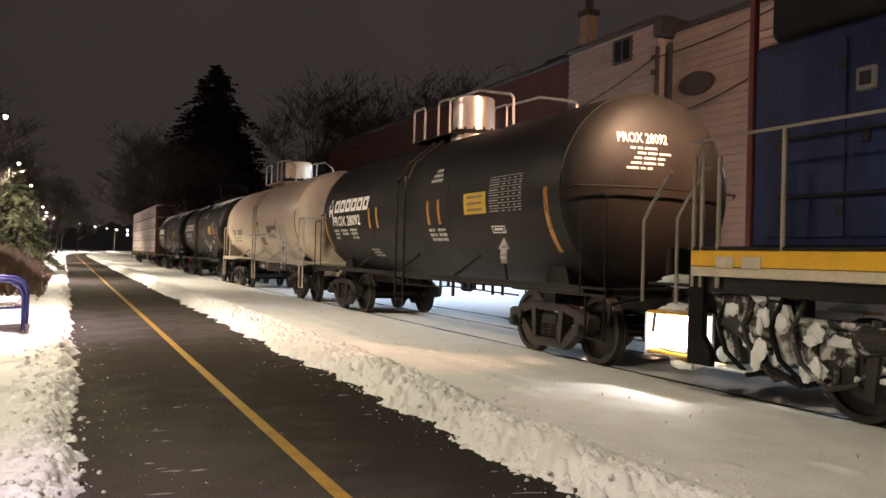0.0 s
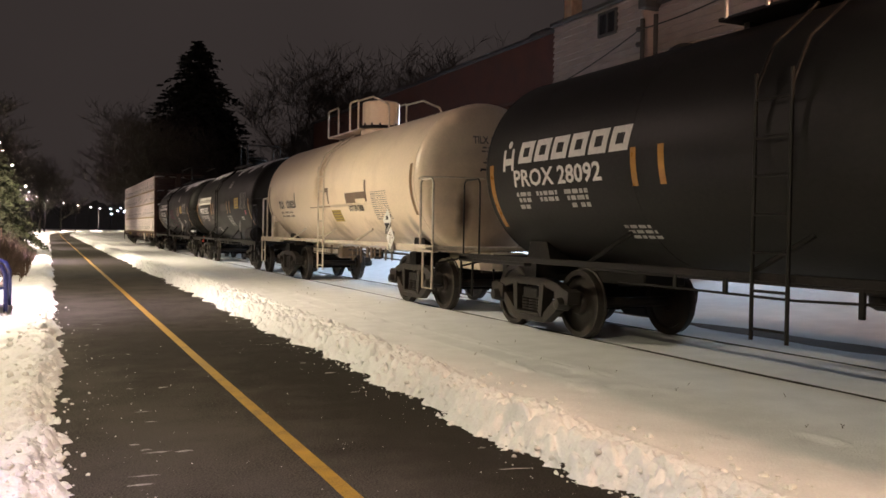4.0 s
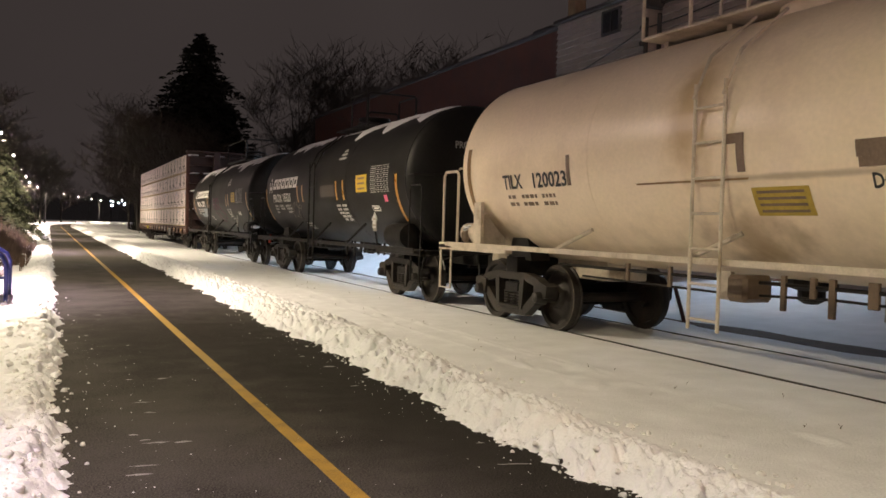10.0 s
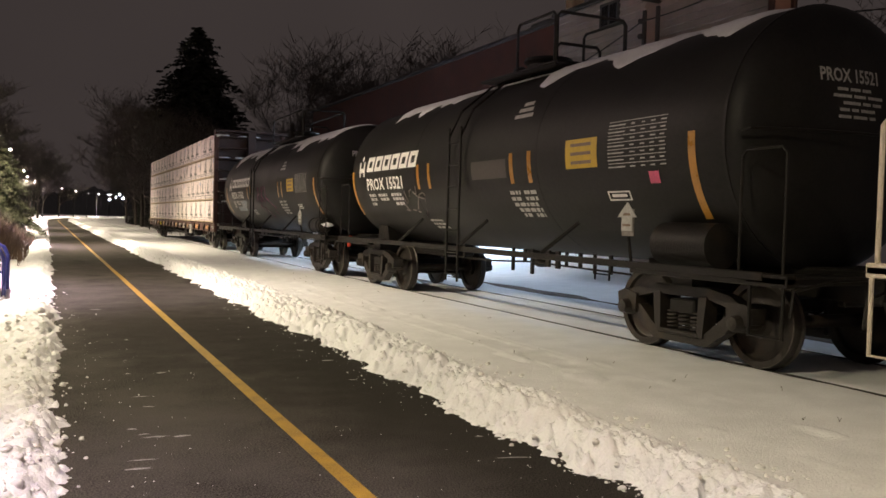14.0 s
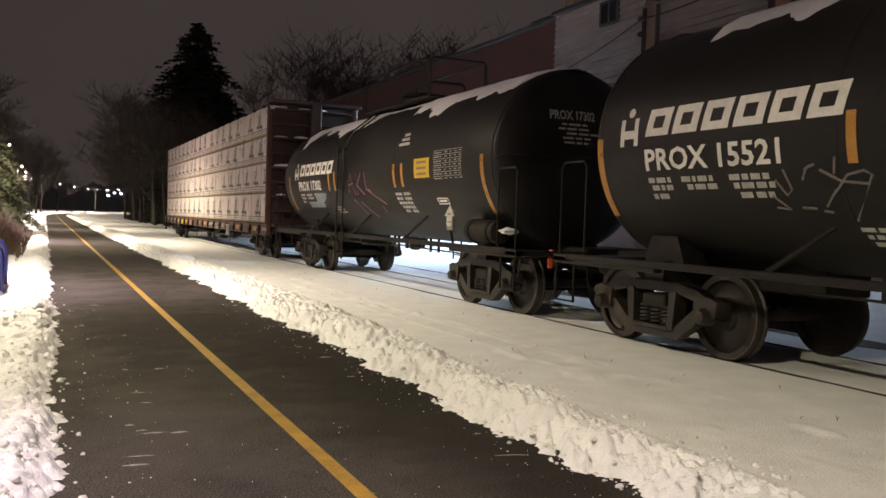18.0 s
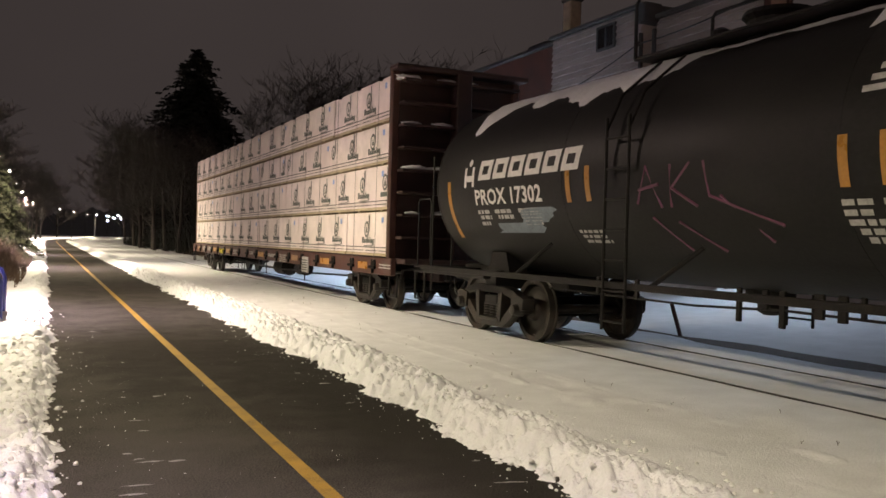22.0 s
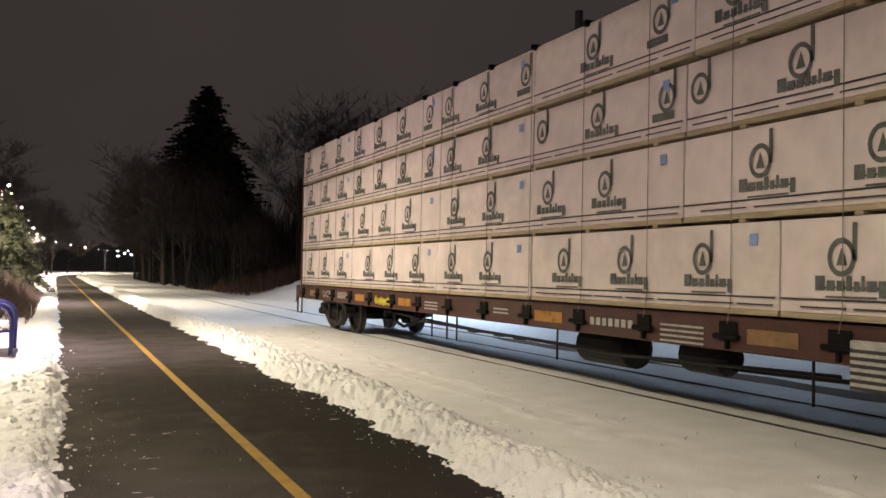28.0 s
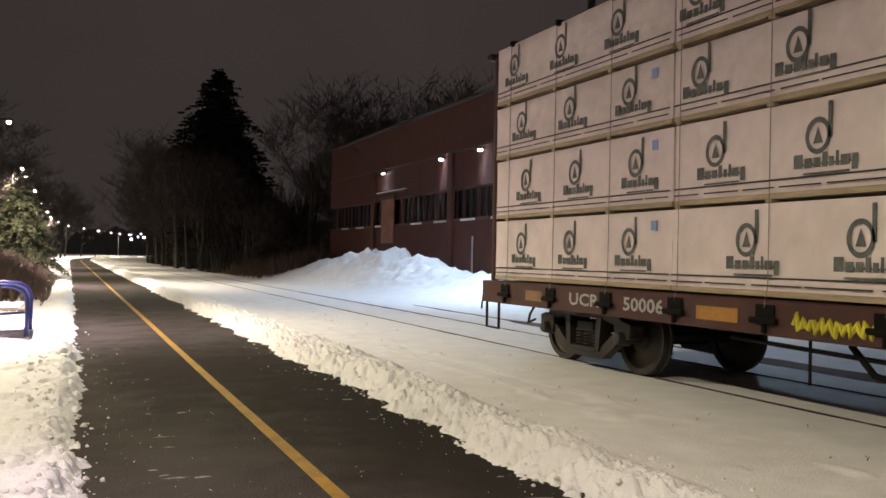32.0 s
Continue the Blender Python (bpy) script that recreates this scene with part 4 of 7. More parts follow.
def brand_mark(car, skin, yl, yr, z0, z1, material):
    """The maker's mark as plain slanted blocks beside a small emblem."""
    g = Geo()
    w = (yl - yr) / 7.1
    for k in range(6):
        a = yl - w * (1.05 + k * 1.01)
        skin.ring_shape(g, a, a - w * 0.86, z0, z1, (z1 - z0) * 0.28, 0.22, 0.006)
    part("brand_mark", g, material, car, "row of slanted pale block shapes")
    g = Geo()
    h = z1 - z0
    for d in (-1, 1):
        skin.patch(g, yl - w * (0.40 - d * 0.20), yl - w * (0.40 - d * 0.36), z0 - h * 0.3, z0 + h * 0.75, 0.006, 0, 3)
    skin.patch(g, yl - w * 0.62, yl - w * 0.2, z0 - h * 0.02, z0 + h * 0.30, 0.006, 0, 2)
    c = [skin.at(yl - w * 0.42 + h * 0.19 * math.cos(a * 0.5236), z0 + h * 0.98 + h * 0.19 * math.sin(a * 0.5236), 0.006) for a in range(12)]
    g.add(c, [tuple(range(12))])
    part("emblem", g, material, car, "small pale emblem of bars and a disc")


def tank_shell(L0, L1, r, zc, head=0.45):
    prof = []
    n = 9
    for k in range(n):
        a = math.pi / 2 * k / n
        prof.append((L0 - head * math.cos(a), max(0.01, r * math.sin(a))))
    prof += [(L0, r)]
    m = 10
    for k in range(1, m):
        prof.append((L0 + (L1 - L0) * k / m, r))
    prof += [(L1, r)] + [(L1 + head * math.cos(math.pi / 2 * k / n), max(0.01, r * math.sin(math.pi / 2 * k / n))) for k in range(n - 1, -1, -1)]
    return prof


def band(y, r, zc, w=0.05, off=0.006):
    return Geo().lathe([(y - w, r - 0.002), (y - w, r + off), (y + w, r + off), (y + w, r - 0.002)], "y", 64, (0, 0, zc))


def ladder(car, y0, y1, x, z0, z1, material, rungs, top_in=0.0):
    l = part("ladder", Geo().tube([(x, y0, z0), (x, y0, z1)], 0.02, 6).tube([(x, y1, z0), (x, y1, z1)], 0.02, 6), material, car)
    for k in range(rungs):
        z = z0 + (z1 - z0) * (k + 0.3) / rungs
        part("rung", Geo().tube([(x, y0, z), (x, y1, z)], 0.014, 6), material, l)
    return l


def rail_hoop(y0, y1, x, z0, z1, r=0.022):
    return Geo().tube([(x, y0, z0), (x, y0, z1 - 0.06), (x, y0 + (0.06 if y1 > y0 else -0.06), z1), (x, y1 + (-0.06 if y1 > y0 else 0.06), z1), (x, y1, z1 - 0.06), (x, y1, z0)], r, 8)


def placard(car, x, y, z, size, kind):
    """A diamond-shaped hazard plate in its bracket."""
    h = size / 2
    part("placard_holder", Geo().box(x + 0.013, x + 0.03, y - h * 0.62, y + h * 0.62, z - h * 1.25, z + h * 0.55, 0.004), GREY_STEEL, car)
    part("holder_strut", Geo().tube([(x + 0.03, y, z - h * 1.2), (x + 0.08, y, 1.0)], 0.02, 6), IRON, car)
    p = part("placard", Geo().prism([(y - h, z), (y, z + h), (y + h, z), (y, z - h)] if kind != "bar" else [(y - h, z), (y, z + h), (y + h, z), (y + h * 0.55, z), (y + h * 0.55, z - h * 0.9), (y - h * 0.55, z - h * 0.9), (y - h * 0.55, z)], x, x + 0.012), WHITE_PAINT if kind != "bar" else PALE_PRINT, car, "white hazard plate in its holder")
    ink = PATCH if kind != "dark_foot" else BLACK_PRINT
    if kind == "dark_foot":
        prints = ([(y - h * 0.62, z - h * 0.25), (y + h * 0.62, z - h * 0.25), (y, z - h * 0.88)], [(y - h * 0.35, z + h * 0.05), (y + h * 0.35, z + h * 0.05), (y + h * 0.2, z + h * 0.4), (y - h * 0.2, z + h * 0.4)])
    elif kind == "faded":
        prints = ([(y - h * 0.06, z - h * 0.5), (y + h * 0.06, z - h * 0.5), (y + h * 0.1, z + h * 0.5), (y, z + h * 0.5)], [(y - h * 0.4, z + h * 0.18), (y + h * 0.4, z + h * 0.28), (y + h * 0.4, z + h * 0.36), (y - h * 0.4, z + h * 0.26)], [(y - h * 0.62, z - h * 0.1), (y - h * 0.45, z - h * 0.12), (y - h * 0.42, z + h * 0.08), (y - h * 0.58, z + h * 0.1)])
    else:
        prints = ([(y - h * 0.4, z - h * 0.6), (y + h * 0.4, z - h * 0.6), (y + h * 0.4, z - h * 0.45), (y - h * 0.4, z - h * 0.45)], [(y - h * 0.4, z + h * 0.1), (y + h * 0.4, z + h * 0.1), (y + h * 0.3, z + h * 0.28), (y - h * 0.3, z + h * 0.28)])
    for shape in prints:
        part("placard_print", Geo().prism(shape, x - 0.004, x), ink, p)


def tank_snow(car, skin, L0, L1, seed, width=0.5, bare=(0, 0), thin=0.45):
    """Snow lying along the top of a tank, with a ragged edge."""
    rnd = random.Random(seed)
    n, m = 240, 8
    vs, fs = [], []
    for i in range(n + 1):
        y = L0 + (L1 - L0) * i / n
        e = min(1.0, min(i, n - i) / 8)
        if bare[0] < y < bare[1]:
            e *= thin
        wl = width * e * (0.75 + 0.45 * noise.noise((y * 1.1, seed, 0)) + 0.14 * noise.noise((y * 3.1, seed, 3)) + 0.05 * noise.noise((y * 9.0, seed, 5)))
        wr = width * e * (0.9 + 0.4 * noise.noise((y * 0.9, seed, 7)))
        for k in range(m + 1):
            a = -wl + (wl + wr) * k / m
            lift = 0.05 * e * math.sqrt(max(0, 1 - (2 * k / m - 1) ** 4)) + 0.012 * noise.noise((y * 5, a * 6, seed))
            rr = skin.r + 0.004 + max(0.0, lift)
            vs.append((rr * math.sin(a), y, skin.zc + rr * math.cos(a)))
    for i in range(n):
        fs += [(i * (m + 1) + k, i * (m + 1) + k + 1, (i + 1) * (m + 1) + k + 1, (i + 1) * (m + 1) + k) for k in range(m)]
    part("snow_cover", Geo().add(vs, fs), SNOW, car, "ragged snow lying along the tank top", True)


def tank_car(name, label, u, L0, L1, r, zc, body, steel, axles, sill_z, style):
    """u: the car's middle; all lengths from there. L0 near end, L1 far end of the straight shell."""
    car = car_root(name, label, "tank car", u)
    skin = Skin(r, zc)
    tank = part("tank", Geo().lathe(tank_shell(L0, L1, r, zc), "y", 72, (0, 0, zc)), body, car, smooth=True)
    for y in (L0, L1, (L0 + L1) / 2 - 2.0, (L0 + L1) / 2 + 2.2):
        part("weld_band", band(y, r, zc, 0.02, 0.003), body, tank)
    # underframe
    near = style.get("near", L0)
    for ya, yb in ((near - 1.0, L0 + 2.4), (L1 - 2.4, L1 + 1.0)):
        part("stub_sill", Geo().box(-0.34, 0.34, ya, yb, 0.72, 1.04, 0.02), IRON if body is not CREAM else CREAM_STEEL, car)
    for d, y in ((-1, axles[0]), (1, axles[1])):
        g = Geo().prism([(y - 0.16, 0.72), (y + 0.16, 0.72), (y + 0.16, 1.0), (y - 0.16, 1.0)], -1.05, 1.05)
        g.prism([(y - 0.35, 0.95), (y + 0.35, 0.95), (y + 0.22, 1.28), (y - 0.22, 1.28)], -0.92, -0.6).prism([(y - 0.35, 0.95), (y + 0.35, 0.95), (y + 0.22, 1.28), (y - 0.22, 1.28)], 0.6, 0.92)
        part("saddle", g, IRON, car)
        truck(car, y)
        end = near - 1.0 if d < 0 else L1 + 1.0
        coupler(car, end, d)
        # end platform, its grab irons and sill steps
        a = end - d * 0.12
        b = y - d * 0.45
        part("end_platform", Geo().box(-1.42, 1.42, min(a, a - d * 0.5), max(a, a - d * 0.5), sill_z - 0.10, sill_z - 0.02, 0.015), steel, car)
        for s in (-1, 1):
            part("corner_post", Geo().box(s * 1.30, s * 1.42, min(a, b), max(a, b), sill_z - 0.12, sill_z, 0.01), steel, car)
            part("grab_iron", rail_hoop(a - d * 0.08, a - d * 0.62, s * 1.38, sill_z, sill_z + 1.15, 0.022 if body is CREAM else 0.014), steel, car, smooth=True)
            st = part("sill_step", Geo().tube([(s * 1.4, a - d * 0.05, sill_z - 0.1), (s * 1.4, a - d * 0.05, 0.42), (s * 1.4, a - d * 0.45, 0.42), (s * 1.4, a - d * 0.45, sill_z - 0.1)], 0.02, 6), steel, car)
        e0_ = L0 if d < 0 else L1
        part("end_rail", Geo().tube([(x, e0_ + d * q, 2.36 if abs(x) < 1.38 else 2.33) for x, q in ((-1.40, 0.20), (-1.34, 0.30), (-0.9, 0.46), (-0.3, 0.56), (0.3, 0.56), (0.9, 0.46), (1.34, 0.30), (1.40, 0.20))], 0.016, 6), steel, car)
    # running bar along both sides with braces
    for s in (-1, 1):
        part("side_rail", Geo().box(s * 1.375, s * 1.43, L0 - 0.6, L1 + 0.6, sill_z - (0.06 if body is CREAM else 0.07), sill_z + 0.01, 0.008), steel, car)
        for y in np.linspace(L0 + 3.4, L1 - 2.6, 3):
            p0, p1 = (s * 1.39, y, sill_z - 0.04), (s * (r * 0.80), y - 0.55, zc - r * 0.66)
            part("brace", Geo().tube([p0, p1], 0.028, 6), steel, car)
    # brake gear under the tank
    mid = (L0 + L1) / 2
    part("brake_rod", Geo().tube([(-0.75, L0 + 2.2, 0.80), (-0.75, mid - 0.9, 0.83), (-0.74, mid + 0.4, 0.78), (-0.75, L1 - 2.4, 0.80)], 0.014, 6), IRON, car)
    part("train_line", Geo().tube([(-0.75, L0 + 1.8, 0.93), (-0.75, L1 - 1.8, 0.93)], 0.020, 6), IRON, car)
    for y, z, w in ((-0.30, 0.67, 0.030), (-0.66, 0.82, 0.035), (-0.88, 0.65, 0.035), (-1.32, 0.78, 0.055), (-1.58, 0.77, 0.050), (-1.80, 0.81, 0.025), (-2.14, 0.82, 0.030), (-2.48, 0.76, 0.022), (-2.84, 0.77, 0.022), (1.4, 0.78, 0.03), (2.2, 0.80, 0.03)):
        part("pipe_hanger", Geo().box(-0.775, -0.735, y - w, y + w, z, 1.02, 0.006), GRIMY_CREAM if body is CREAM else IRON, car)
    part("bottom_outlet", Geo().lathe([(0.70, 0.07), (0.74, 0.14), (0.84, 0.14), (0.88, 0.26), (1.08, 0.28)], "z", 16, (0, mid, 0)), IRON, car)
    ly = style["ladder"]
    top_z = zc + r
    for s in (-1, 1):
        l = ladder(car, ly - 0.21, ly + 0.21, s * 1.46, 0.45, zc + 0.55, steel, 7)
        l2 = part("upper_ladder", Geo().tube([(s * (r + 0.07), ly - 0.21, zc + 0.4), (s * (r * 0.86 + 0.06), ly - 0.21, zc + r * 0.6), (s * 0.7, ly - 0.21, top_z - 0.1)], 0.018, 6).tube([(s * (r + 0.07), ly + 0.21, zc + 0.4), (s * (r * 0.86 + 0.06), ly + 0.21, zc + r * 0.6), (s * 0.7, ly + 0.21, top_z - 0.1)], 0.018, 6), steel, car)
    # walkway on top
    w0, w1 = style["deck"]
    rail_mat = style.get("rail_mat", steel)
    part("top_walkway", Geo().box(-0.62, 0.62, w0, w1, top_z + 0.03, top_z + 0.07, 0.01), steel, car, "open-grid walkway on the tank top")
    for y in (w0 + 0.15, (w0 + w1) / 2, w1 - 0.15):
        part("walkway_support", Geo().box(-0.34, 0.34, y - 0.04, y + 0.04, top_z - 0.08, top_z + 0.03), steel, car)
    for y0, y1 in style["hoops"]:
        for s in (-1, 1):
            part("top_rail", rail_hoop(y0, y1, s * 0.62, top_z + 0.05, top_z + style.get("rail_h", 0.85), 0.024), rail_mat, car, smooth=True)
    if style.get("arch"):
        ya = style["arch"]
        for x1, h in ((0.62, style["rail_h"]), (0.16, 0.32)):
            part("end_arch", Geo().tube([(-0.60, ya, top_z), (-0.60, ya, top_z + h - 0.06), (-0.54, ya, top_z + h), (x1 - 0.06, ya, top_z + h), (x1, ya, top_z + h - 0.06), (x1, ya, top_z)], 0.024, 8), rail_mat, car, smooth=True)
    if style.get("long_rail"):
        y0, y1 = style["long_rail"]
        for s in (-1, 1):
            part("top_rail", Geo().tube([(s * 0.62, y0, top_z + style["rail_h"] - 0.03), (s * 0.62, (y0 + y1) / 2, top_z + style["rail_h"] - 0.06), (s * 0.62, y1 + 0.1, top_z + style["rail_h"] * 0.55), (s * 0.62, y1, top_z + style["rail_h"] * 0.45), (s * 0.62, y1 - 0.02, top_z - 0.12)], 0.024, 8), rail_mat, car, smooth=True)
    if style.get("dome"):
        dy, dr, dh = style["dome"]
        dm = part("dome", Geo().lathe([(top_z - 0.25, dr + 0.04), (top_z + 0.10, dr + 0.04), (top_z + 0.12, dr), (top_z + dh, dr), (top_z + dh + 0.03, dr - 0.05), (top_z + dh + 0.05, 0.05)], "z", 36, (0, dy, 0)), style["dome_mat"], car, "cylindrical valve housing on the tank top", True)
        part("dome_flange", Geo().lathe([(top_z + 0.06, dr + 0.02), (top_z + 0.06, dr + 0.12), (top_z + 0.13, dr + 0.12), (top_z + 0.13, dr + 0.02)], "z", 36, (0, dy, 0)), IRON, dm)
        for k in range(16):
            a = k * 0.3927
            part("bolt", Geo().lathe([(top_z + 0.13, 0.025), (top_z + 0.18, 0.02)], "z", 6, ((dr + 0.075) * math.cos(a), dy + (dr + 0.075) * math.sin(a), 0)), IRON, dm)
    else:
        part("manway", Geo().lathe([(top_z - 0.1, 0.34), (top_z + 0.22, 0.34), (top_z + 0.27, 0.4), (top_z + 0.32, 0.38), (top_z + 0.36, 0.1)], "z", 20, (0, mid, 0)), IRON, car)
        part("valve", Geo().lathe([(top_z - 0.1, 0.12), (top_z + 0.3, 0.12), (top_z + 0.34, 0.05)], "z", 12, (0, mid + 0.9, 0)), IRON, car)
    return car, skin


def black_markings(car, skin, m, white=PALE_PRINT):
    """Prints and tape of a black tank: m holds the places along the car."""
    brand_mark(car, skin, m["brand"][0], m["brand"][1], m["brand"][2], m["brand"][2] + 0.29, WHITE_PAINT)
    side_text(car, skin, m["mark"], m["text"][0], m["text"][1], m["text"][2], 0.22, WHITE_PAINT, "reporting_mark")
    yl, yr, z = m["text"]
    bars(car, skin, [(yl - a, yl - b, z - d, 0.055) for a, b, d in ((0.02, 0.41, 0.14), (0.55, 1.07, 0.14), (1.24, 1.76, 0.14), (0.06, 0.41, 0.22), (0.62, 1.07, 0.22), (1.28, 1.80, 0.22), (0.04, 0.30, 0.31), (1.34, 1.50, 0.31), (1.54, 1.80, 0.31))], white)
    for y in m["tapes"]:
        g = Geo()
        skin.patch(g, y - 0.05, y + 0.05, skin.zc - 0.39, skin.zc + 0.04, 0.006, 0, 5)
        part("reflective_tape", g, AMBER, car, "amber reflective strip")
    for y in m["end_tapes"]:
        g = Geo()
        skin.patch(g, y - 0.055, y + 0.055, skin.zc - 0.85, skin.zc + 0.04, 0.006, 0, 9)
        part("reflective_tape", g, AMBER, car, "long amber reflective strip")
    a, b, c, d = m["yellow"]
    g = Geo()
    skin.patch(g, b, a, c, d, 0.005, 0, 4)
    sign = part("warning_sign", g, YELLOW, car, "yellow warning panel with rows of small print")
    g = Geo()
    for k in range(3):
        z = d - (d - c) * (0.2 + 0.3 * k)
        skin.patch(g, b + 0.12, a - 0.12, z - 0.02, z + 0.02, 0.008, 0, 1)
    part("sign_print", g, PATCH, sign)
    data_table(car, skin, *m["table"], white)
    yl, z = m["stencil"]
    rows = [(0.0, 0.30, 0.0), (0.40, 0.72, 0.0), (0.0, 0.32, 0.085), (0.40, 0.72, 0.085), (0.02, 0.70, 0.165)]
    if not m.get("short"):
        rows += [(0.10, 0.72, 0.24), (0.15, 0.35, 0.31), (0.48, 0.72, 0.31)]
    bars(car, skin, [(yl - a, yl - b, z - d, 0.05) for a, b, d in rows], white)
    yl, z = m["frame"]
    g = Geo()
    skin.ring_shape(g, yl, yl - 0.43, z, z + 0.11, 0.018)
    skin.patch(g, yl - 0.36, yl - 0.07, z + 0.04, z + 0.075, 0.005, 0, 1)
    part("framed_print", g, WHITE_PAINT, car)
    yl, z = m["low"]
    bars(car, skin, [(yl, yl - 0.5, z, 0.035), (yl - 0.03, yl - 0.55, z - 0.06, 0.035), (yl - 0.06, yl - 0.6, z - 0.12, 0.035)], white)
    yl, z = m["high"]
    g = Geo()
    for k in range(3):
        skin.patch(g, yl - 0.5 + k * 0.06, yl - k * 0.06, z + k * 0.09, z + k * 0.09 + 0.055, 0.005, 0, 1)
    part("high_stencil", g, white, car)


def end_print(car, y, r, zc, lines, material, head=0.45, up=0.64, aside=0.45):
    """Reporting mark and small print on the near end of a tank."""
    def place(a, b):
        x, z = a, zc + b
        q = min(0.98, math.hypot(x, z - zc) / r)
        return (x, y - head * math.sqrt(1 - q * q) - 0.006, z)

    w = text_width(lines, 0.13)
    done = ""
    for word in lines.split(" "):
        start = (text_width(lines[:len(done) + len(word)], 0.13) - text_width(word, 0.13)) * 0.76 / w
        part("end_mark", letters(word, 0.13, lambda a, b: place(start + a - 0.1 - aside, up + b), 0.76 / w), material, car)
        done += word + " "
    g = Geo()
    for k in range(5):
        z = up - 0.09 - 0.068 * k
        x = 0.03 - aside + random.uniform(-0.02, 0.16)
        for j in range(3):
            x1 = x + random.uniform(0.07, 0.24)
            g.add([place(x, z), place(x1, z), place(x1, z + 0.03), place(x, z + 0.03)], [(0, 1, 2, 3)])
            x = x1 + 0.03
    tagged(part("end_stencil", g, material, car), kind="stuff")


# black tank car with a valve dome, behind the locomotive
R1, Z1 = 1.395, 2.34
car1, skin1 = tank_car("tank_car", "black tank car with a silver valve dome, headlight glow painted on its end", 15.25, -5.57, 5.70, R1, Z1, BLACK_LIT_END, IRON, (-4.82, 4.98), 1.06,
                       dict(near=-5.85, ladder=0.1, deck=(-0.30, 1.75), hoops=((1.62, 1.02), (0.32, -0.24)), long_rail=(-0.24, -2.8), dome=(0.0, 0.41, 0.78), dome_mat=DOME_STEEL, rail_mat=GALVANIZED, rail_h=0.72))
black_markings(car1, skin1, dict(mark="PROX 28092", brand=(5.22, 2.24, 2.36), text=(4.92, 2.83, 2.05), tapes=(2.2, 1.72, -1.07, -1.55), end_tapes=(-5.22, 5.55), yellow=(-2.60, -3.40, 2.08, 2.42), table=(-3.52, -4.55, 2.08, 2.64), stencil=(-0.99, 1.83), short=True, frame=(-3.48, 1.77), low=(2.70, 1.48), high=(-1.12, 2.70)))
end_print(car1, -5.57, R1, Z1, "PROX 28092", WHITE_PAINT, aside=0.62)
placard(car1, -1.45, -4.15, 1.52, 0.34, "bar")

# cream tank car
R2, Z2 = 1.42, 2.36
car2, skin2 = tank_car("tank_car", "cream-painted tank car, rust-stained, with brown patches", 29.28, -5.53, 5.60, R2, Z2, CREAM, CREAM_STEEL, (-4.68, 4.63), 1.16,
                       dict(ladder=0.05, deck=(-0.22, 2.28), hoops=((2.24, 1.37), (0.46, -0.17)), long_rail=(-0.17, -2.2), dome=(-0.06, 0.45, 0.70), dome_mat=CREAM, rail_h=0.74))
side_text(car2, skin2, "TILX", 4.35, 3.83, 1.98, 0.19, BLACK_PRINT, "reporting_mark")
side_text(car2, skin2, "120023", 3.57, 2.70, 1.98, 0.19, BLACK_PRINT, "reporting_mark")
bars(car2, skin2, [(a, b, z, 0.05) for z in (1.84, 1.74) for a, b in ((4.28, 4.02), (3.90, 3.48), (3.36, 3.03))], PATCH)
side_text(car2, skin2, "DOT SP-15628", -1.72, -2.66, 1.82, 0.12, BLACK_PRINT, "specification_mark")
g = Geo()
skin2.patch(g, -2.90, -1.60, 2.07, 2.21, 0.006, 0.0, 2)
skin2.patch(g, -2.99, -2.88, 2.00, 2.44, 0.007, 0, 4)
skin2.patch(g, -2.25, -1.62, 1.99, 2.07, 0.007, 0, 2)
part("paint_patch", g, PATCH, car2, "brown T-shaped overpainted patch")
g = Geo()
skin2.patch(g, 2.60, 2.68, 1.98, 2.36, 0.006, 0, 3)
part("paint_patch", g, PATCH, car2, "narrow brown patch")
for y in (-5.40, 5.42):
    g = Geo()
    skin2.patch(g, y - 0.06, y + 0.06, 1.70, 2.62, 0.006, 0, 9)
    part("reflective_tape", g, DULL_AMBER, car2, "dirty amber reflective strip")
g = Geo()
skin2.patch(g, -1.08, -0.40, 1.60, 1.86, 0.006, 0, 3)
sign = part("warning_sign", g, mat("faded_yellow_sign", (0.45, 0.32, 0.05), 0.5, var=0.2, scale=6), car2, "faded yellow warning panel")
g = Geo()
for k in range(4):
    skin2.patch(g, -1.02, -0.46, 1.63 + 0.058 * k, 1.655 + 0.058 * k, 0.009, 0, 1)
part("sign_print", g, PATCH, sign)
g = Geo()
skin2.patch(g, -0.375, -0.27, 2.01, 2.38, 0.006, 0, 4)
skin2.patch(g, -0.27, -0.12, 2.28, 2.38, 0.006, 0, 2)
part("paint_patch", g, PATCH, car2, "small brown bracket-shaped patch beside the ladder")
g = Geo()
skin2.patch(g, -0.40, 1.30, 1.935, 1.955, 0.005, 0, 1, 0.02)
part("rust_streak", g, DULL_AMBER, car2, "thin rusty line along the tank")
part("hanging_bracket", Geo().prism([(0.34, 0.72), (0.56, 0.72), (0.60, 1.02), (0.38, 1.02)], -0.80, -0.75), CREAM_STEEL, car2)
part("valve_housing", Geo().box(-0.95, -0.55, 0.02, 0.30, 0.72, 1.0, 0.04), GRIMY_CREAM, car2, "rust-stained valve housing under the tank")
data_table(car2, skin2, -3.24, -4.12, 1.62, 2.20, GREY_PRINT)
placard(car2, -1.50, -4.46, 1.60, 0.42, "dark_foot")
placard(car2, -1.50, -4.64, 1.27, 0.42, "faded")
end_print(car2, -5.53, R2, Z2, "TILX 120023", GREY_PRINT, aside=0.32)
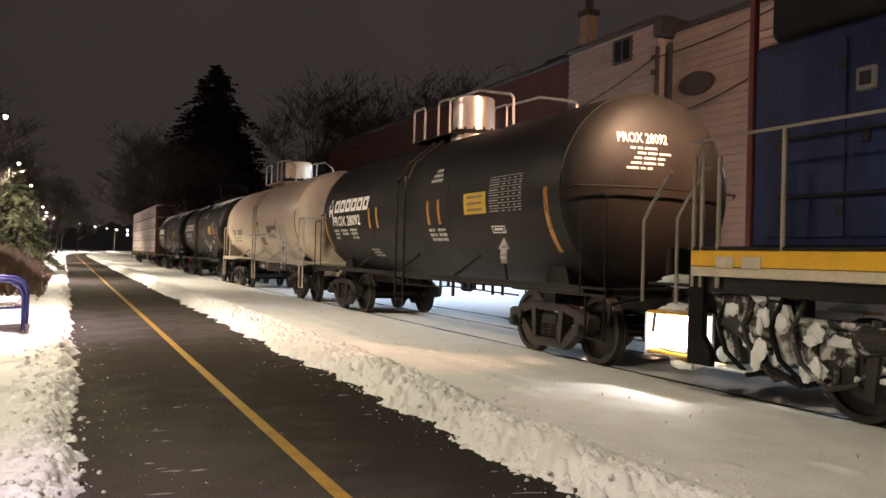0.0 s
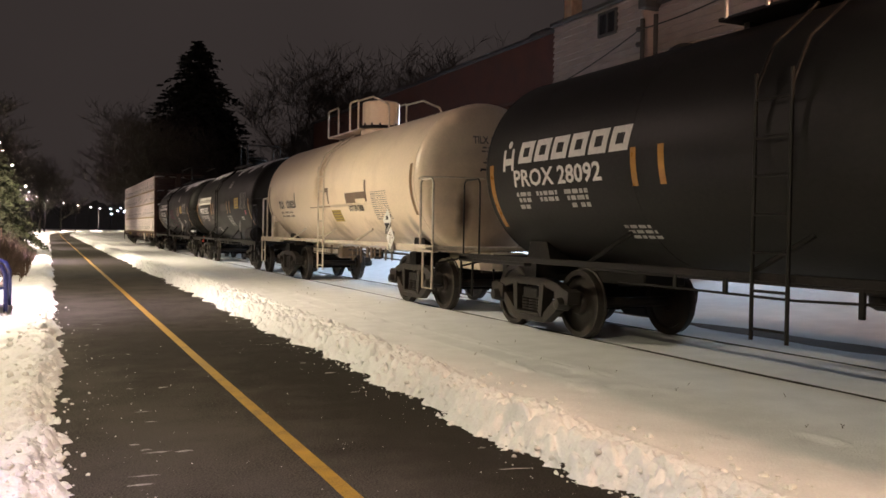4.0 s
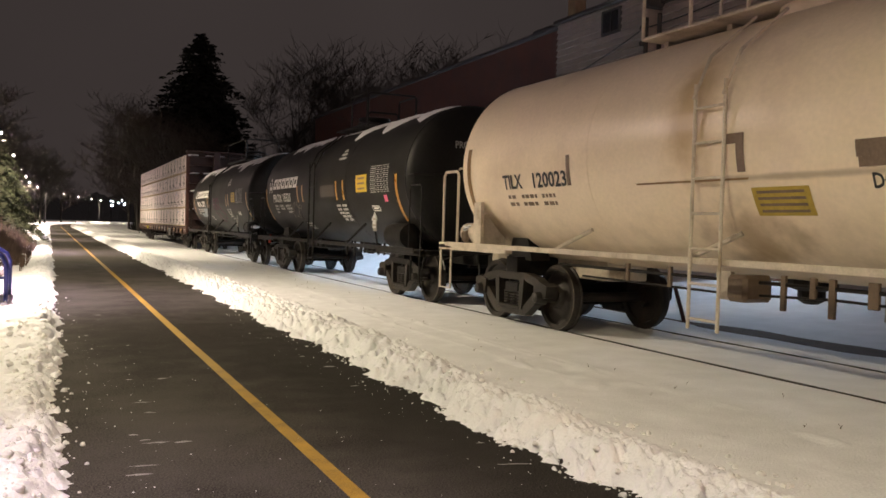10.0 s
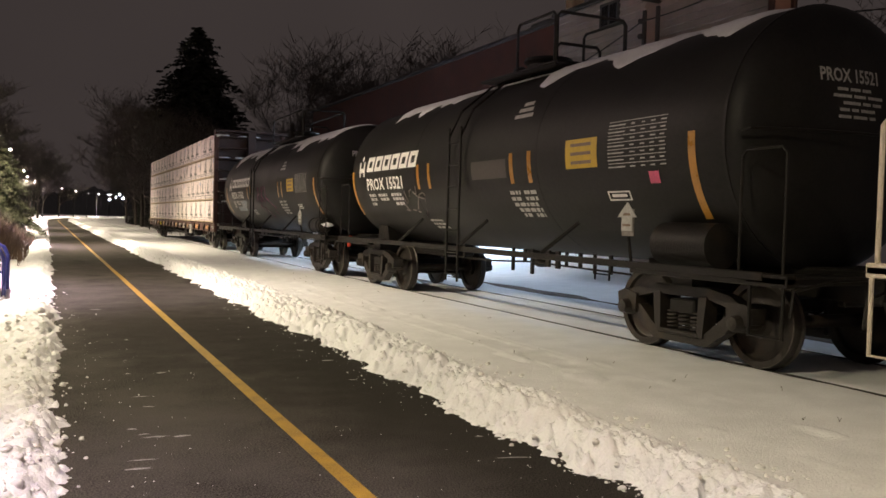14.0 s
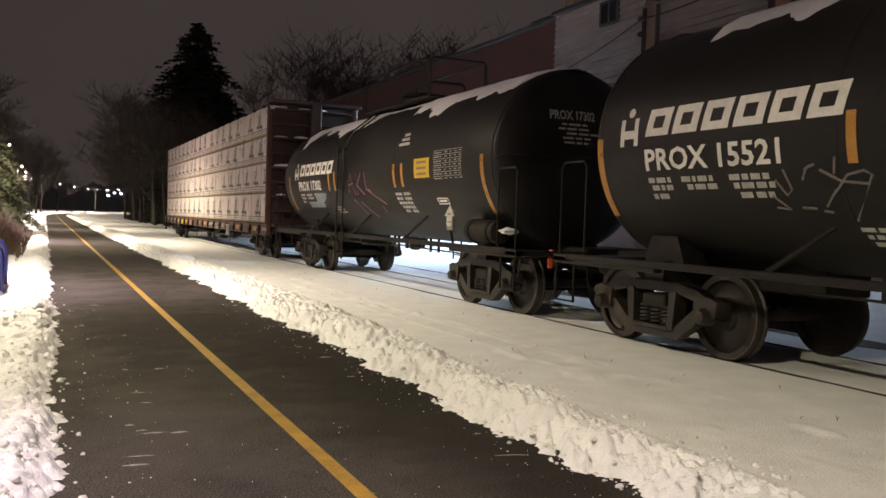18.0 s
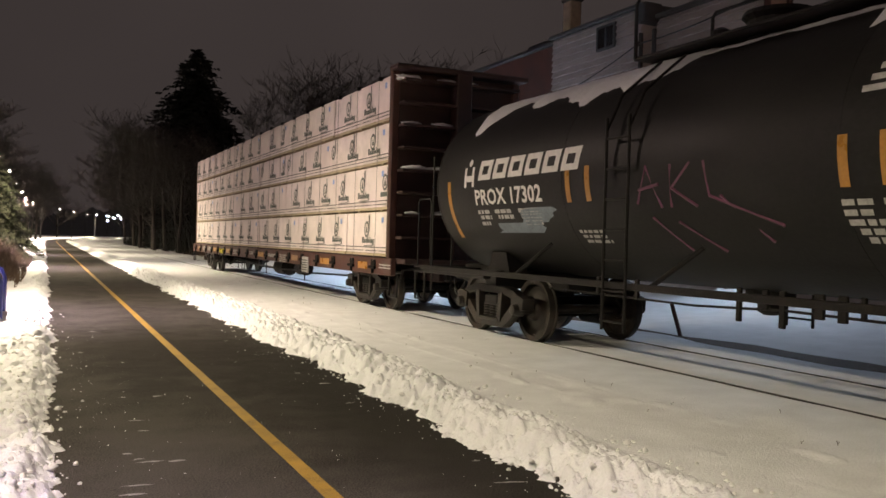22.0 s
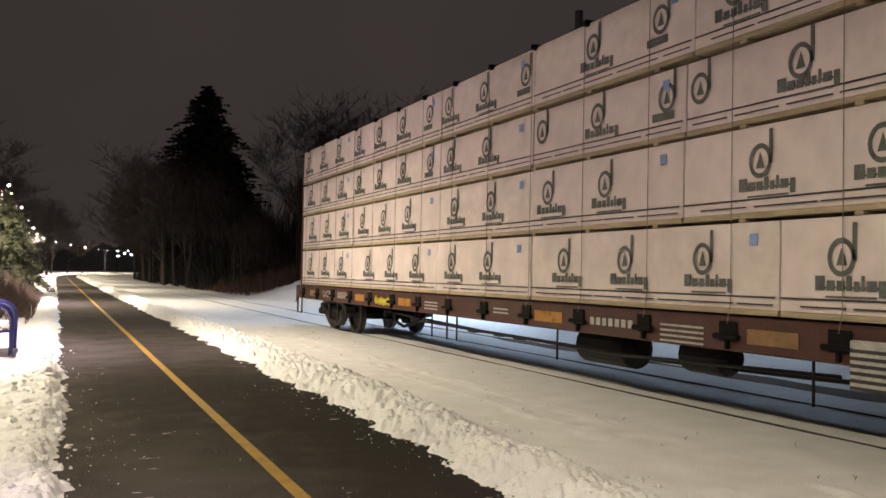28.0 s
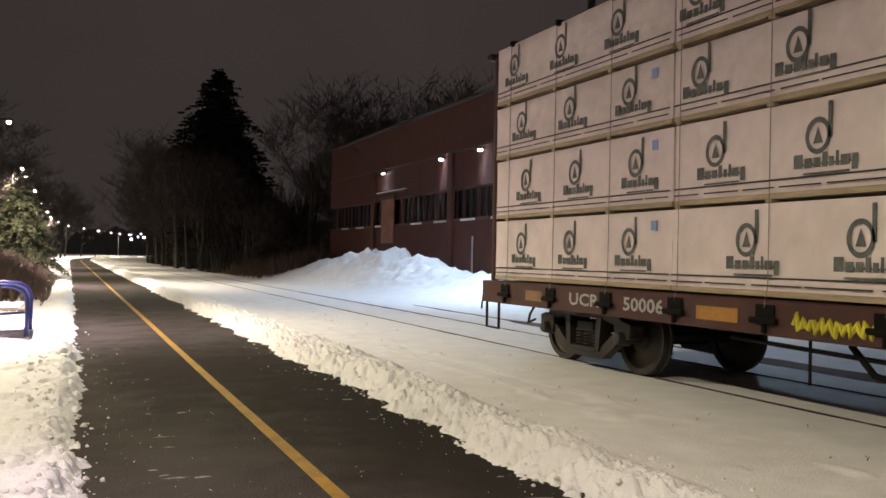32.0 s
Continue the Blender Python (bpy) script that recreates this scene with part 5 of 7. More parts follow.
part("brake_cylinder", Geo().lathe([(5.75, 0.1), (5.8, 0.17), (6.3, 0.17), (6.35, 0.08)], "y", 14, (-0.95, 0, 1.32)), CREAM_STEEL, car2)
part("valve_box", Geo().box(-1.15, -0.75, 5.98, 6.22, 1.16, 1.38, 0.05), GRIMY_CREAM, car2)
part("valve_snow", lump_geo((-0.95, 6.1, 1.40), (0.2, 0.16, 0.07), 5, 12), SNOW, car2, "snow on the brake valve", True)
for y in (5.62, 6.02):
    part("valve_pipe", Geo().tube([(-1.1, y, 1.16), (-1.1, y, 1.34), (-0.9, y + 0.08, 1.40), (-0.7, y + 0.1, 1.2)], 0.03, 8), GRIMY_CREAM, car2, "", True)
part("side_bracket", Geo().prism([(5.02, 1.14), (5.28, 1.14), (5.26, 1.80), (5.04, 1.80)], -1.39, -1.33), CREAM_STEEL, car2, "upright pale bracket plate")
part("side_bracket_web", Geo().box(-1.33, -0.9, 5.13, 5.17, 1.14, 1.62), CREAM_STEEL, car2)

# two more black tank cars with snow on top
R3, Z3 = 1.39, 2.35
car3, skin3 = tank_car("tank_car", "black tank car with snow along its top", 42.88, -5.45, 5.60, R3, Z3, BLACK, IRON, (-4.54, 4.93), 1.00,
                       dict(ladder=0.45, deck=(-1.18, 1.26), hoops=((0.0, -1.10),), arch=-1.12, rail_h=0.78))
black_markings(car3, skin3, dict(mark="PROX 15521", brand=(5.21, 2.13, 2.36), text=(4.78, 2.87, 2.0), tapes=(2.11, 1.64, -1.25, -1.75), end_tapes=(-5.0, 5.58), yellow=(-2.66, -3.34, 2.10, 2.46), table=(-3.56, -4.60, 2.06, 2.62), stencil=(-1.10, 1.81), frame=(-3.44, 1.70), low=(2.25, 1.40), high=(-1.14, 2.88)))
end_print(car3, -5.45, R3, Z3, "PROX 15521", PALE_PRINT, up=0.53)
placard(car3, -1.45, -4.05, 1.50, 0.34, "bar")
g = Geo()
skin3.patch(g, -4.45, -4.28, 1.88, 2.01, 0.006, 0, 2)
part("sticker", g, PINK, car3, "small pink sticker")
g = Geo()
skin3.patch(g, -1.1, 0.0, 2.05, 2.32, 0.005, 0, 3)
part("repaint_patch", g, BLACK_HEAD, car3, "grey glossy repainted patch")
tank_snow(car3, skin3, -5.3, 4.6, 3, 0.80, (-1.2, 1.2), 0.62)
part("reservoir", Geo().lathe([(-5.25, 0.1), (-5.2, 0.24), (-4.35, 0.24), (-4.3, 0.1)], "y", 18, (-1.12, 0, 1.22)), IRON, car3, smooth=True)

car4, skin4 = tank_car("tank_car", "black tank car with purple graffiti and snow on top", 57.17, -5.95, 5.95, R3, Z3, BLACK, IRON, (-5.11, 4.62), 1.00,
                       dict(ladder=0.92, deck=(-1.88, 1.78), hoops=((1.74, -1.80),), arch=-1.84, rail_h=0.80))
black_markings(car4, skin4, dict(mark="PROX 17302", brand=(4.97, 1.75, 2.36), text=(4.62, 2.70, 2.0), tapes=(2.05, 1.62, -2.05, -2.45), end_tapes=(-5.66, 5.50), yellow=(-3.04, -3.70, 2.10, 2.44), table=(-3.88, -4.97, 2.05, 2.55), stencil=(-1.98, 1.81), frame=(-3.79, 1.64), low=(2.05, 1.58), high=(-2.18, 2.72)))
end_print(car4, -5.95, R3, Z3, "PROX 17302", PALE_PRINT, up=0.58, aside=0.52)
placard(car4, -1.48, -4.78, 1.44, 0.36, "bar")
tank_snow(car4, skin4, -6.1, 5.5, 9, 0.98, (-1.9, 0.6), 0.62)
part("reservoir", Geo().lathe([(-5.95, 0.08), (-5.9, 0.18), (-5.0, 0.18), (-4.95, 0.08)], "y", 18, (-1.15, 0, 1.22)), IRON, car4, smooth=True)
part("reservoir_snow", lump_geo((-1.15, -6.15, 1.24), (0.14, 0.16, 0.05), 6, 12), SNOW, car4, "snow on the brake gear", True)
part("cut_out_handle", Geo().tube([(-0.75, -6.72, 0.98), (-0.80, -6.76, 0.88), (-0.80, -6.76, 0.74)], 0.045, 8), HANDLE_RED, car4, "bright red valve handle at the coupler", True)
for y in (-5.75, -5.15):
    part("reservoir_strap", Geo().lathe([(y - 0.03, 0.17), (y - 0.03, 0.188), (y + 0.03, 0.188), (y + 0.03, 0.17)], "y", 18, (-1.15, 0, 1.22)), SOOT, car4)
g = Geo()
for line in (((0.4, 1.9), (0.2, 2.3), (0.0, 1.85)), ((0.35, 2.05), (0.0, 2.1)), ((-0.15, 1.85), (-0.2, 2.3)), ((-0.2, 2.05), (-0.5, 2.3)), ((-0.2, 2.05), (-0.55, 1.85)), ((-0.7, 2.3), (-0.75, 1.95), (-1.6, 1.65)), ((0.2, 1.75), (-0.2, 1.4)), ((-0.2, 1.7), (-0.7, 1.4)), ((-0.9, 1.95), (-1.4, 1.5))):
    pts = [skin4.at(y + 0.3, z, 0.004) for y, z in line]
    g.tube(pts, 0.018, 4)
tagged(part("graffiti", g, GRAFFITI, car4, "purple sprayed scrawl"), kind="stuff")
g = Geo()
skin4.patch(g, 2.9, 4.1, 1.58, 1.72, 0.005, 0.3, 4, 0.10)
skin4.patch(g, 2.6, 3.4, 1.72, 1.92, 0.005, 0.8, 5, 0.10)
part("graffiti", g, SPLASH, car4, "pale blue sprayed splash")
g = Geo()
for line in (((2.97, 1.85), (2.87, 1.71), (2.8, 1.76), (2.86, 1.94)), ((3.05, 1.71), (2.89, 1.58), (3.04, 1.6)), ((2.66, 1.84), (2.59, 1.95), (2.5, 1.97), (2.62, 1.93)), ((2.29, 2.02), (2.32, 1.88)), ((2.46, 1.92), (2.26, 1.82), (1.99, 1.79)),
             ((2.34, 1.73), (2.19, 1.87), (2.02, 1.9), (1.95, 1.86), (2.23, 1.49)), ((2.48, 1.61), (2.33, 1.75)), ((2.75, 1.6), (2.6, 1.59)), ((2.53, 1.57), (2.44, 1.56))):
    g.tube([skin3.at(y, z, 0.004) for y, z in line], 0.013, 4)
tagged(part("graffiti", g, GREY_PRINT, car3, "pale sprayed scrawl"), kind="stuff")


# ---- centre-beam flat car loaded with wrapped lumber ----
def lumber_car():
    u = 77.03
    car = car_root("lumber_flatcar", "red-brown centre-beam flat car stacked with wrapped lumber packs", "flat car", u)
    a, b = 65.48 - u, 88.58 - u
    e0, e1 = 64.76 - u, 88.86 - u
    # deck, side sills and stake pockets
    part("deck", Geo().box(-1.275, 1.275, e0, e1, 0.98, 1.07, 0.01), DARK_OXIDE, car)
    for s in (-1, 1):
        part("side_sill", Geo().box(s * 1.28, s * 1.40, a - 0.30, e1, 0.74, 1.075, 0.02), OXIDE, car)
        for y in [66.08 + 1.293 * k - u for k in range(18)]:
            w = part("winch", Geo().box(s * 1.40, s * 1.425, y - 0.12, y + 0.12, 0.84, 1.03, 0.01), SOOT, car, "black strap winch set in the sill")
            part("winch_drum", Geo().lathe([(y - 0.16, 0.03), (y + 0.16, 0.03)], "y", 10, (s * 1.435, 0, 0.88)), SOOT, w)
            part("winch_hook", Geo().box(s * 1.40, s * 1.45, y - 0.02, y + 0.02, 0.76, 0.85, 0.008), SOOT, w)
    part("centre_sill", Geo().box(-0.3, 0.3, e0 + 0.6, e1 - 0.6, 0.62, 0.98, 0.02), DARK_OXIDE, car)
    for y in (67.49 - u, 86.46 - u):
        truck(car, y)
        part("bolster", Geo().box(-1.3, 1.3, y - 0.2, y + 0.2, 0.70, 0.97, 0.02), DARK_OXIDE, car)
    coupler(car, e0 - 0.15, -1)
    coupler(car, e1 + 0.15, 1)
    # sill panels, prints
    for y0, y1, m_ in ((87.45, 87.0, DULL_AMBER), (83.85, 83.25, AMBER), (81.28, 80.65, AMBER), (76.21, 75.52, AMBER), (72.3, 71.69, DULL_AMBER), (69.7, 69.0, AMBER), (67.0, 66.45, AMBER)):
        part("reflector_plate", Geo().box(-1.408, -1.401, y1 - u, y0 - u, 0.83, 0.97), m_, car, "amber reflector plate on the sill")
    side = lambda yl, z0: (lambda p, q: (-1.412, yl - p, z0 + q))
    for string, yl, yr in (("UCR", 86.30, 85.62), ("50006", 85.12, 84.38)):
        part("reporting_mark", letters(string, 0.15, side(yl - u, 0.84), (yl - yr) / text_width(string, 0.15)), PALE_PRINT, car)
    for yl, yr, rows in ((80.0, 79.45, 3), (77.4, 76.95, 2), (73.56, 72.89, 4), (65.75, 65.15, 2)):
        for j in range(rows):
            z = 0.93 - 0.055 * j
            part("stencil", Geo().box(-1.412, -1.405, yr - u, yl - u, z, z + 0.022), PALE_PRINT, car)
    for k in range(7):
        y = 74.88 - 0.125 * k - u
        part("stencil", Geo().box(-1.412, -1.405, y - 0.08, y, 0.86, 0.95), PALE_PRINT, car)
    g = Geo()
    rnd = random.Random(8)
    pts = [(-1.405, 82.55 - u - 0.028 * k, 0.88 + 0.075 * math.sin(k * 1.9) + rnd.uniform(-0.025, 0.025)) for k in range(32)]
    g.tube(pts, 0.024, 5)
    part("graffiti", g, GRAFFITI_Y, car, "yellow sprayed scrawl on the sill")
    g = Geo().box(-1.46, -1.41, 70.62 - u, 71.12 - u, 0.56, 0.96, 0.01)
    board = part("placard_board", g, PALE_PRINT, car, "pale framed notice board on the sill")
    g = Geo()
    for j in range(6):
        g.box(-1.464, -1.46, 70.63 - u, 71.11 - u, 0.56 + 0.06 * j, 0.59 + 0.06 * j)
    part("notice_print", g, BLACK_PRINT, board)
    # brake rigging below
    part("slack_hose", Geo().tube([(-1.2, 82.11 - u, 0.72), (-1.22, 81.86 - u, 0.5), (-1.22, 81.46 - u, 0.42), (-1.2, 81.07 - u, 0.48), (-1.15, 80.77 - u, 0.6)], 0.03, 8), SOOT, car, "slack black hose", True)
    part("brake_rod", Geo().tube([(-1.15, 80.77 - u, 0.56), (-1.1, 74.66 - u, 0.50), (-1.1, 71.51 - u, 0.6)], 0.02, 6), IRON, car)
    part("brake_rod", Geo().tube([(-0.5, 69.24 - u, 0.55), (-0.5, 74.66 - u, 0.42), (-0.5, 79.59 - u, 0.45), (-0.5, 84.32 - u, 0.58)], 0.025, 6), IRON, car)
    part("brake_cylinder", Geo().lathe([(73.19 - u, 0.12), (73.29 - u, 0.2), (73.88 - u, 0.2), (73.97 - u, 0.06)], "y", 14, (-0.7, 0, 0.58)), IRON, car)
    part("air_reservoir", Geo().lathe([(74.66 - u, 0.1), (74.76 - u, 0.24), (75.75 - u, 0.24), (75.85 - u, 0.1)], "y", 16, (-0.8, 0, 0.55)), IRON, car)
    for y in (78.11, 78.80, 79.79):
        part("brake_lever", Geo().box(-0.60, -0.42, y - 0.13 - u, y + 0.13 - u, 0.41, 0.45, 0.01), IRON, car)
    part("train_line", Geo().tube([(-1.1, e0 + 0.5, 0.8), (-1.1, e1 - 0.5, 0.8)], 0.025, 6), IRON, car)
    for y in (82.55, 80.13, 79.49, 79.10, 75.95, 71.71):
        part("rod_hanger", Geo().tube([(-1.2, y - u, 0.75), (-1.2, y - u, 0.32)], 0.015, 5), IRON, car)
    # bulkheads: end plates with ribs and snow on the ribs
    for d, y0, y1 in ((-1, e0, a - 0.02), (1, b + 0.02, e1)):
        bh = part("bulkhead", Geo().box(-1.26, 1.26, *((y1 - 0.10, y1 - 0.02) if d < 0 else ((y0 + y1) / 2 - 0.04, (y0 + y1) / 2 + 0.04)), 1.08, 4.66 if d < 0 else 4.5, 0.01), DARK_OXIDE, car)
        for s in (-1, 1):
            part("corner_post", Geo().box(s * 1.22, s * (1.40 if d < 0 else 1.33), (y1 - 0.13) if d < 0 else y0, y1 if d < 0 else y0 + 0.12, 1.06, 4.70 if d < 0 else 4.58, 0.03), OXIDE, bh)
        part("cap_rail", Geo().box(-1.42, 1.42, (y1 - 0.45) if d < 0 else y0 + 0.06, y1 - 0.02 if d < 0 else y1 - 0.06, 4.66 if d < 0 else 4.5, 4.76 if d < 0 else 4.6, 0.02), DARK_OXIDE, bh)
        part("centre_post", Geo().box(-0.16, 0.16, (y1 - 0.45) if d < 0 else y0 + 0.08, y1 - 0.1 if d < 0 else y1 - 0.08, 1.06, 4.68, 0.02), DARK_OXIDE, bh)
        for k in range(8):
            z = 1.45 + k * 0.43
            yy0, yy1 = ((y1 - 0.42, y1 - 0.10) if d < 0 else ((y0 + y1) / 2, y1 - 0.05))
            part("rib", Geo().box(-1.25, 1.25, yy0, yy1, z, z + 0.05, 0.01), DARK_OXIDE, bh)
            if d < 0 and k % 2 == 1:
                for j in range(3):
                    x = -1.0 + 0.55 * j + random.uniform(-0.15, 0.15)
                    part("rib_snow", lump_geo((x, yy0 + 0.17, z + 0.07), (random.uniform(0.14, 0.34), 0.13, random.uniform(0.03, 0.06)), k * 3 + j, 12), SNOW, bh, "snow lying on the rib", True)
    part("end_ladder", Geo().tube([(-0.75, e0 - 0.06, 0.5), (-0.75, e0 - 0.06, 3.0)], 0.02, 6).tube([(-0.35, e0 - 0.06, 0.5), (-0.35, e0 - 0.06, 3.0)], 0.02, 6), IRON, car)
    for s in (-1, 1):
        for y in (e0 + 0.1, e1 - 0.15):
            part("sill_step", Geo().tube([(s * 1.38, y, 0.75), (s * 1.38, y, 0.36), (s * 1.38, y - 0.4 * (1 if y > 0 else -1), 0.36), (s * 1.38, y - 0.4 * (1 if y > 0 else -1), 0.75)], 0.022, 6), IRON, car)
    # centre beam standing out above the load
    part("top_chord", Geo().box(-0.12, 0.12, a, b, 4.55, 4.71, 0.02), DARK_OXIDE, car)
    part("centre_web", Geo().box(-0.03, 0.03, a, b, 1.06, 4.5), DARK_OXIDE, car)
    for k in range(17):
        y = a + (b - a) * k / 16
        part("beam_post", Geo().box(-0.09, 0.09, y - 0.06, y + 0.06, 1.06, 4.62, 0.01), DARK_OXIDE, car)
    # packs: four tiers, wrapped in printed sheeting whose print starts anew on each pack
    tiers = ((1.10, 1.98), (2.02, 2.89), (2.93, 3.70), (3.76, 4.62))
    ends = ((88.58, 84.35, 79.66, 76.45, 71.98, 68.03, 65.50), (88.58, 84.35, 79.64, 76.45, 73.30, 68.66, 65.50),
            (88.58, 84.35, 79.60, 76.45, 73.28, 69.20, 65.50), (88.58, 84.35, 79.60, 76.45, 73.15, 69.10, 65.50))
    prints = ((87.73, 84.50, 83.20, 79.01, 75.59, 71.29, 68.00), (87.62, 83.68, 79.00, 75.99, 72.20, 68.27),
              (87.75, 83.90, 79.13, 76.18, 73.05, 69.02), (88.00, 83.98, 79.27, 76.29, 72.55, 68.07))
    rnd = random.Random(4)
    for tier, (z0, z1) in enumerate(tiers):
        for s in (-1, 1):
            cuts = ends[tier]
            for i in range(len(cuts) - 1):
                y1, y0 = cuts[i] - u - 0.010, cuts[i + 1] - u + 0.010
                jut = rnd.uniform(-0.015, 0.015)
                x_in, x_out = s * 0.14, s * (1.34 + jut)
                p = part("lumber_pack", wrap_geo(x_in, x_out, y0, y1, z0 + 0.056, z1, rnd), WRAP_OLD if (i + tier) % 4 == 3 or i == 0 and tier > 1 else WRAP, car, "long lumber pack in printed white wrap", True)
                part("base_timber", Geo().box(x_in, x_out - s * 0.004, y0 + 0.01, y1 - 0.01, z0, z0 + 0.054, 0.004), WOOD, p, "pale bare boards at the foot of the pack")
                if s > 0:
                    continue
                xo = x_out - 0.012
                part("printed_rule", Geo().box(xo, xo + 0.004, y0 + 0.02, y1 - 0.02, z0 + 0.165, z0 + 0.182), BLACK_PRINT, p)
                y = y0 + 0.05
                while y < y1 - 0.3:
                    w = rnd.uniform(0.4, 0.75)
                    part("printed_rule", Geo().box(xo, xo + 0.004, y, min(y + w, y1 - 0.02), z0 + 0.098, z0 + 0.112), BLACK_PRINT, p)
                    y += w + rnd.uniform(0.03, 0.10)
                c = max(q for q in prints[tier] if q - u < y1 + 0.1) - u
                while c > y0 + 0.12:
                    if c + 0.16 < y1:
                        part("printed_mark", mark_geo(xo - 0.001, c, z0 + (z1 - z0) * 0.61, 0.165), PRINT_GREEN, p, "round printed logo shape")
                    if c + 0.28 < y1 and c - 0.56 > y0:
                        part("printed_name", name_geo(xo - 0.001, c - 0.14, z0 + (z1 - z0) * 0.29, 0.82), PRINT_GREEN, p, "printed dark bars")
                        part("printed_line", Geo().box(xo - 0.001, xo + 0.002, c - 0.34, c + 0.16, z0 + (z1 - z0) * 0.29 - 0.062, z0 + (z1 - z0) * 0.29 - 0.045), PRINT_GREEN, p)
                    elif c + 0.28 < y1:
                        part("printed_name", Geo().box(xo - 0.001, xo + 0.002, max(y0 + 0.03, c - 0.12), c + 0.24, z0 + (z1 - z0) * 0.29, z0 + (z1 - z0) * 0.29 + 0.09), PRINT_GREEN, p, "printed dark bar cut by the fold")
                    c -= 1.305
                y = y0 + 0.24
                part("blue_tag", Geo().box(xo - 0.003, xo + 0.003, y, y + 0.10, z1 - 0.22, z1 - 0.11), BLUE_TAG, p)
            # timbers between the tiers
            if tier:
                for k in range(18):
                    y = a + 0.4 + k * (b - a - 0.8) / 17
                    part("bearer", Geo().box(s * 0.2, s * 1.35, y - 0.045, y + 0.045, z0 - 0.04, z0, 0.005), WOOD, car)
    # tie-down cables over the load and down its face to the winches, with guards at the top edge
    for y in [66.08 + 1.293 * k - u for k in range(18)]:
        part("tie_cable", Geo().tube([(-1.425, y, 1.0), (-1.385, y, 1.2), (-1.380, y, 4.60), (-1.34, y, 4.65), (-0.7, y, 4.67), (0, y, 4.70)], 0.0045, 5), STRAP, car)
        part("edge_guard", Geo().box(-1.395, -1.25, y - 0.035, y + 0.035, 4.58, 4.66, 0.01), SOOT, car)
    for k in (4, 9, 13):
        y = a + 1.4 * k
        part("chain_post", Geo().tube([(-0.5, y, 4.6), (-0.5, y + 0.05, 4.95), (-0.45, y - 0.05, 5.1)], 0.02, 6), IRON, car)


def wrap_geo(x0, x1, y0, y1, z0, z1, rnd):
    """A pack in loose wrap: its face puckers and the edges are soft."""
    g = Geo()
    d = 1 if x1 > x0 else -1
    n, m = 34, 9
    seed = rnd.uniform(0, 50)
    vs, fs = [], []
    for j in range(m + 1):
        for i in range(n + 1):
            a, b = i / n, j / m
            edge = min(a * 4, (1 - a) * 4, b, 1 - b)
            off = -0.02 * (1 - min(1, edge * 9)) ** 2 + 0.012 * noise.noise((a * 14 + seed, b * 4, seed)) + 0.007 * noise.noise((a * 34 + b * 5, b * 3, seed + 9))
            vs.append((x1 + d * off, y0 + (y1 - y0) * a, z0 + (z1 - z0) * b))
    fs = [(j * (n + 1) + i, j * (n + 1) + i + 1, (j + 1) * (n + 1) + i + 1, (j + 1) * (n + 1) + i) for j in range(m) for i in range(n)]
    g.add(vs, fs)
    xb = x1 - d * 0.02
    g.add([(x, y, z) for z in (z0, z1) for y in (y0, y1) for x in (x0, xb)],
          [(0, 2, 3, 1), (4, 5, 7, 6), (0, 1, 5, 4), (2, 6, 7, 3), (0, 4, 6, 2)])
    return g


def mark_geo(x, y, z, r):
    """A ring with an upright stem and a small solid shape inside."""
    n = 22
    g = Geo()
    vs, fs = [], []
    for k in range(n):
        c, s = math.cos(6.28319 * k / n), math.sin(6.28319 * k / n)
        vs += [(x, y + r * 0.86 * c, z + r * s), (x, y + r * 0.60 * c, z + r * 0.72 * s)]
    fs = [(2 * k, 2 * k + 1, (2 * k + 3) % (2 * n), (2 * k + 2) % (2 * n)) for k in range(n)]
    g.add(vs, fs)
    g.box(x, x + 0.003, y - r * 0.92, y - r * 0.66, z - r * 0.2, z + r * 1.75)
    g.prism([(y + r * 0.32, z - r * 0.42), (y - r * 0.32, z - r * 0.42), (y - r * 0.12, z + r * 0.15), (y, z + r * 0.5), (y + r * 0.12, z + r * 0.15)], x, x + 0.003)
    return g


def name_geo(x, y, z, w):
    """Plain blocks where the name is printed, and a fine line below."""
    g = Geo()
    left = y + w / 2
    top, foot = [], []
    for d, h, drop in ((0.10, 0.125, 0), (0.08, 0.085, 0), (0.075, 0.085, 0), (0.05, 0.125, 0), (0.05, 0.08, 0), (0.03, 0.125, 0), (0.09, 0.085, 0), (0.06, 0.085, 0.05)):
        top += [(left, z + h), (left - d, z + h), (left - d, z + 0.034), (left - d - 0.022, z + 0.034)]
        foot += [(left, z - drop), (left - d, z - drop), (left - d, z + 0.018), (left - d - 0.022, z + 0.018)]
        left -= d + 0.022
    return g.prism(top[:-2] + foot[:-2][::-1], x, x + 0.003)


lumber_car()


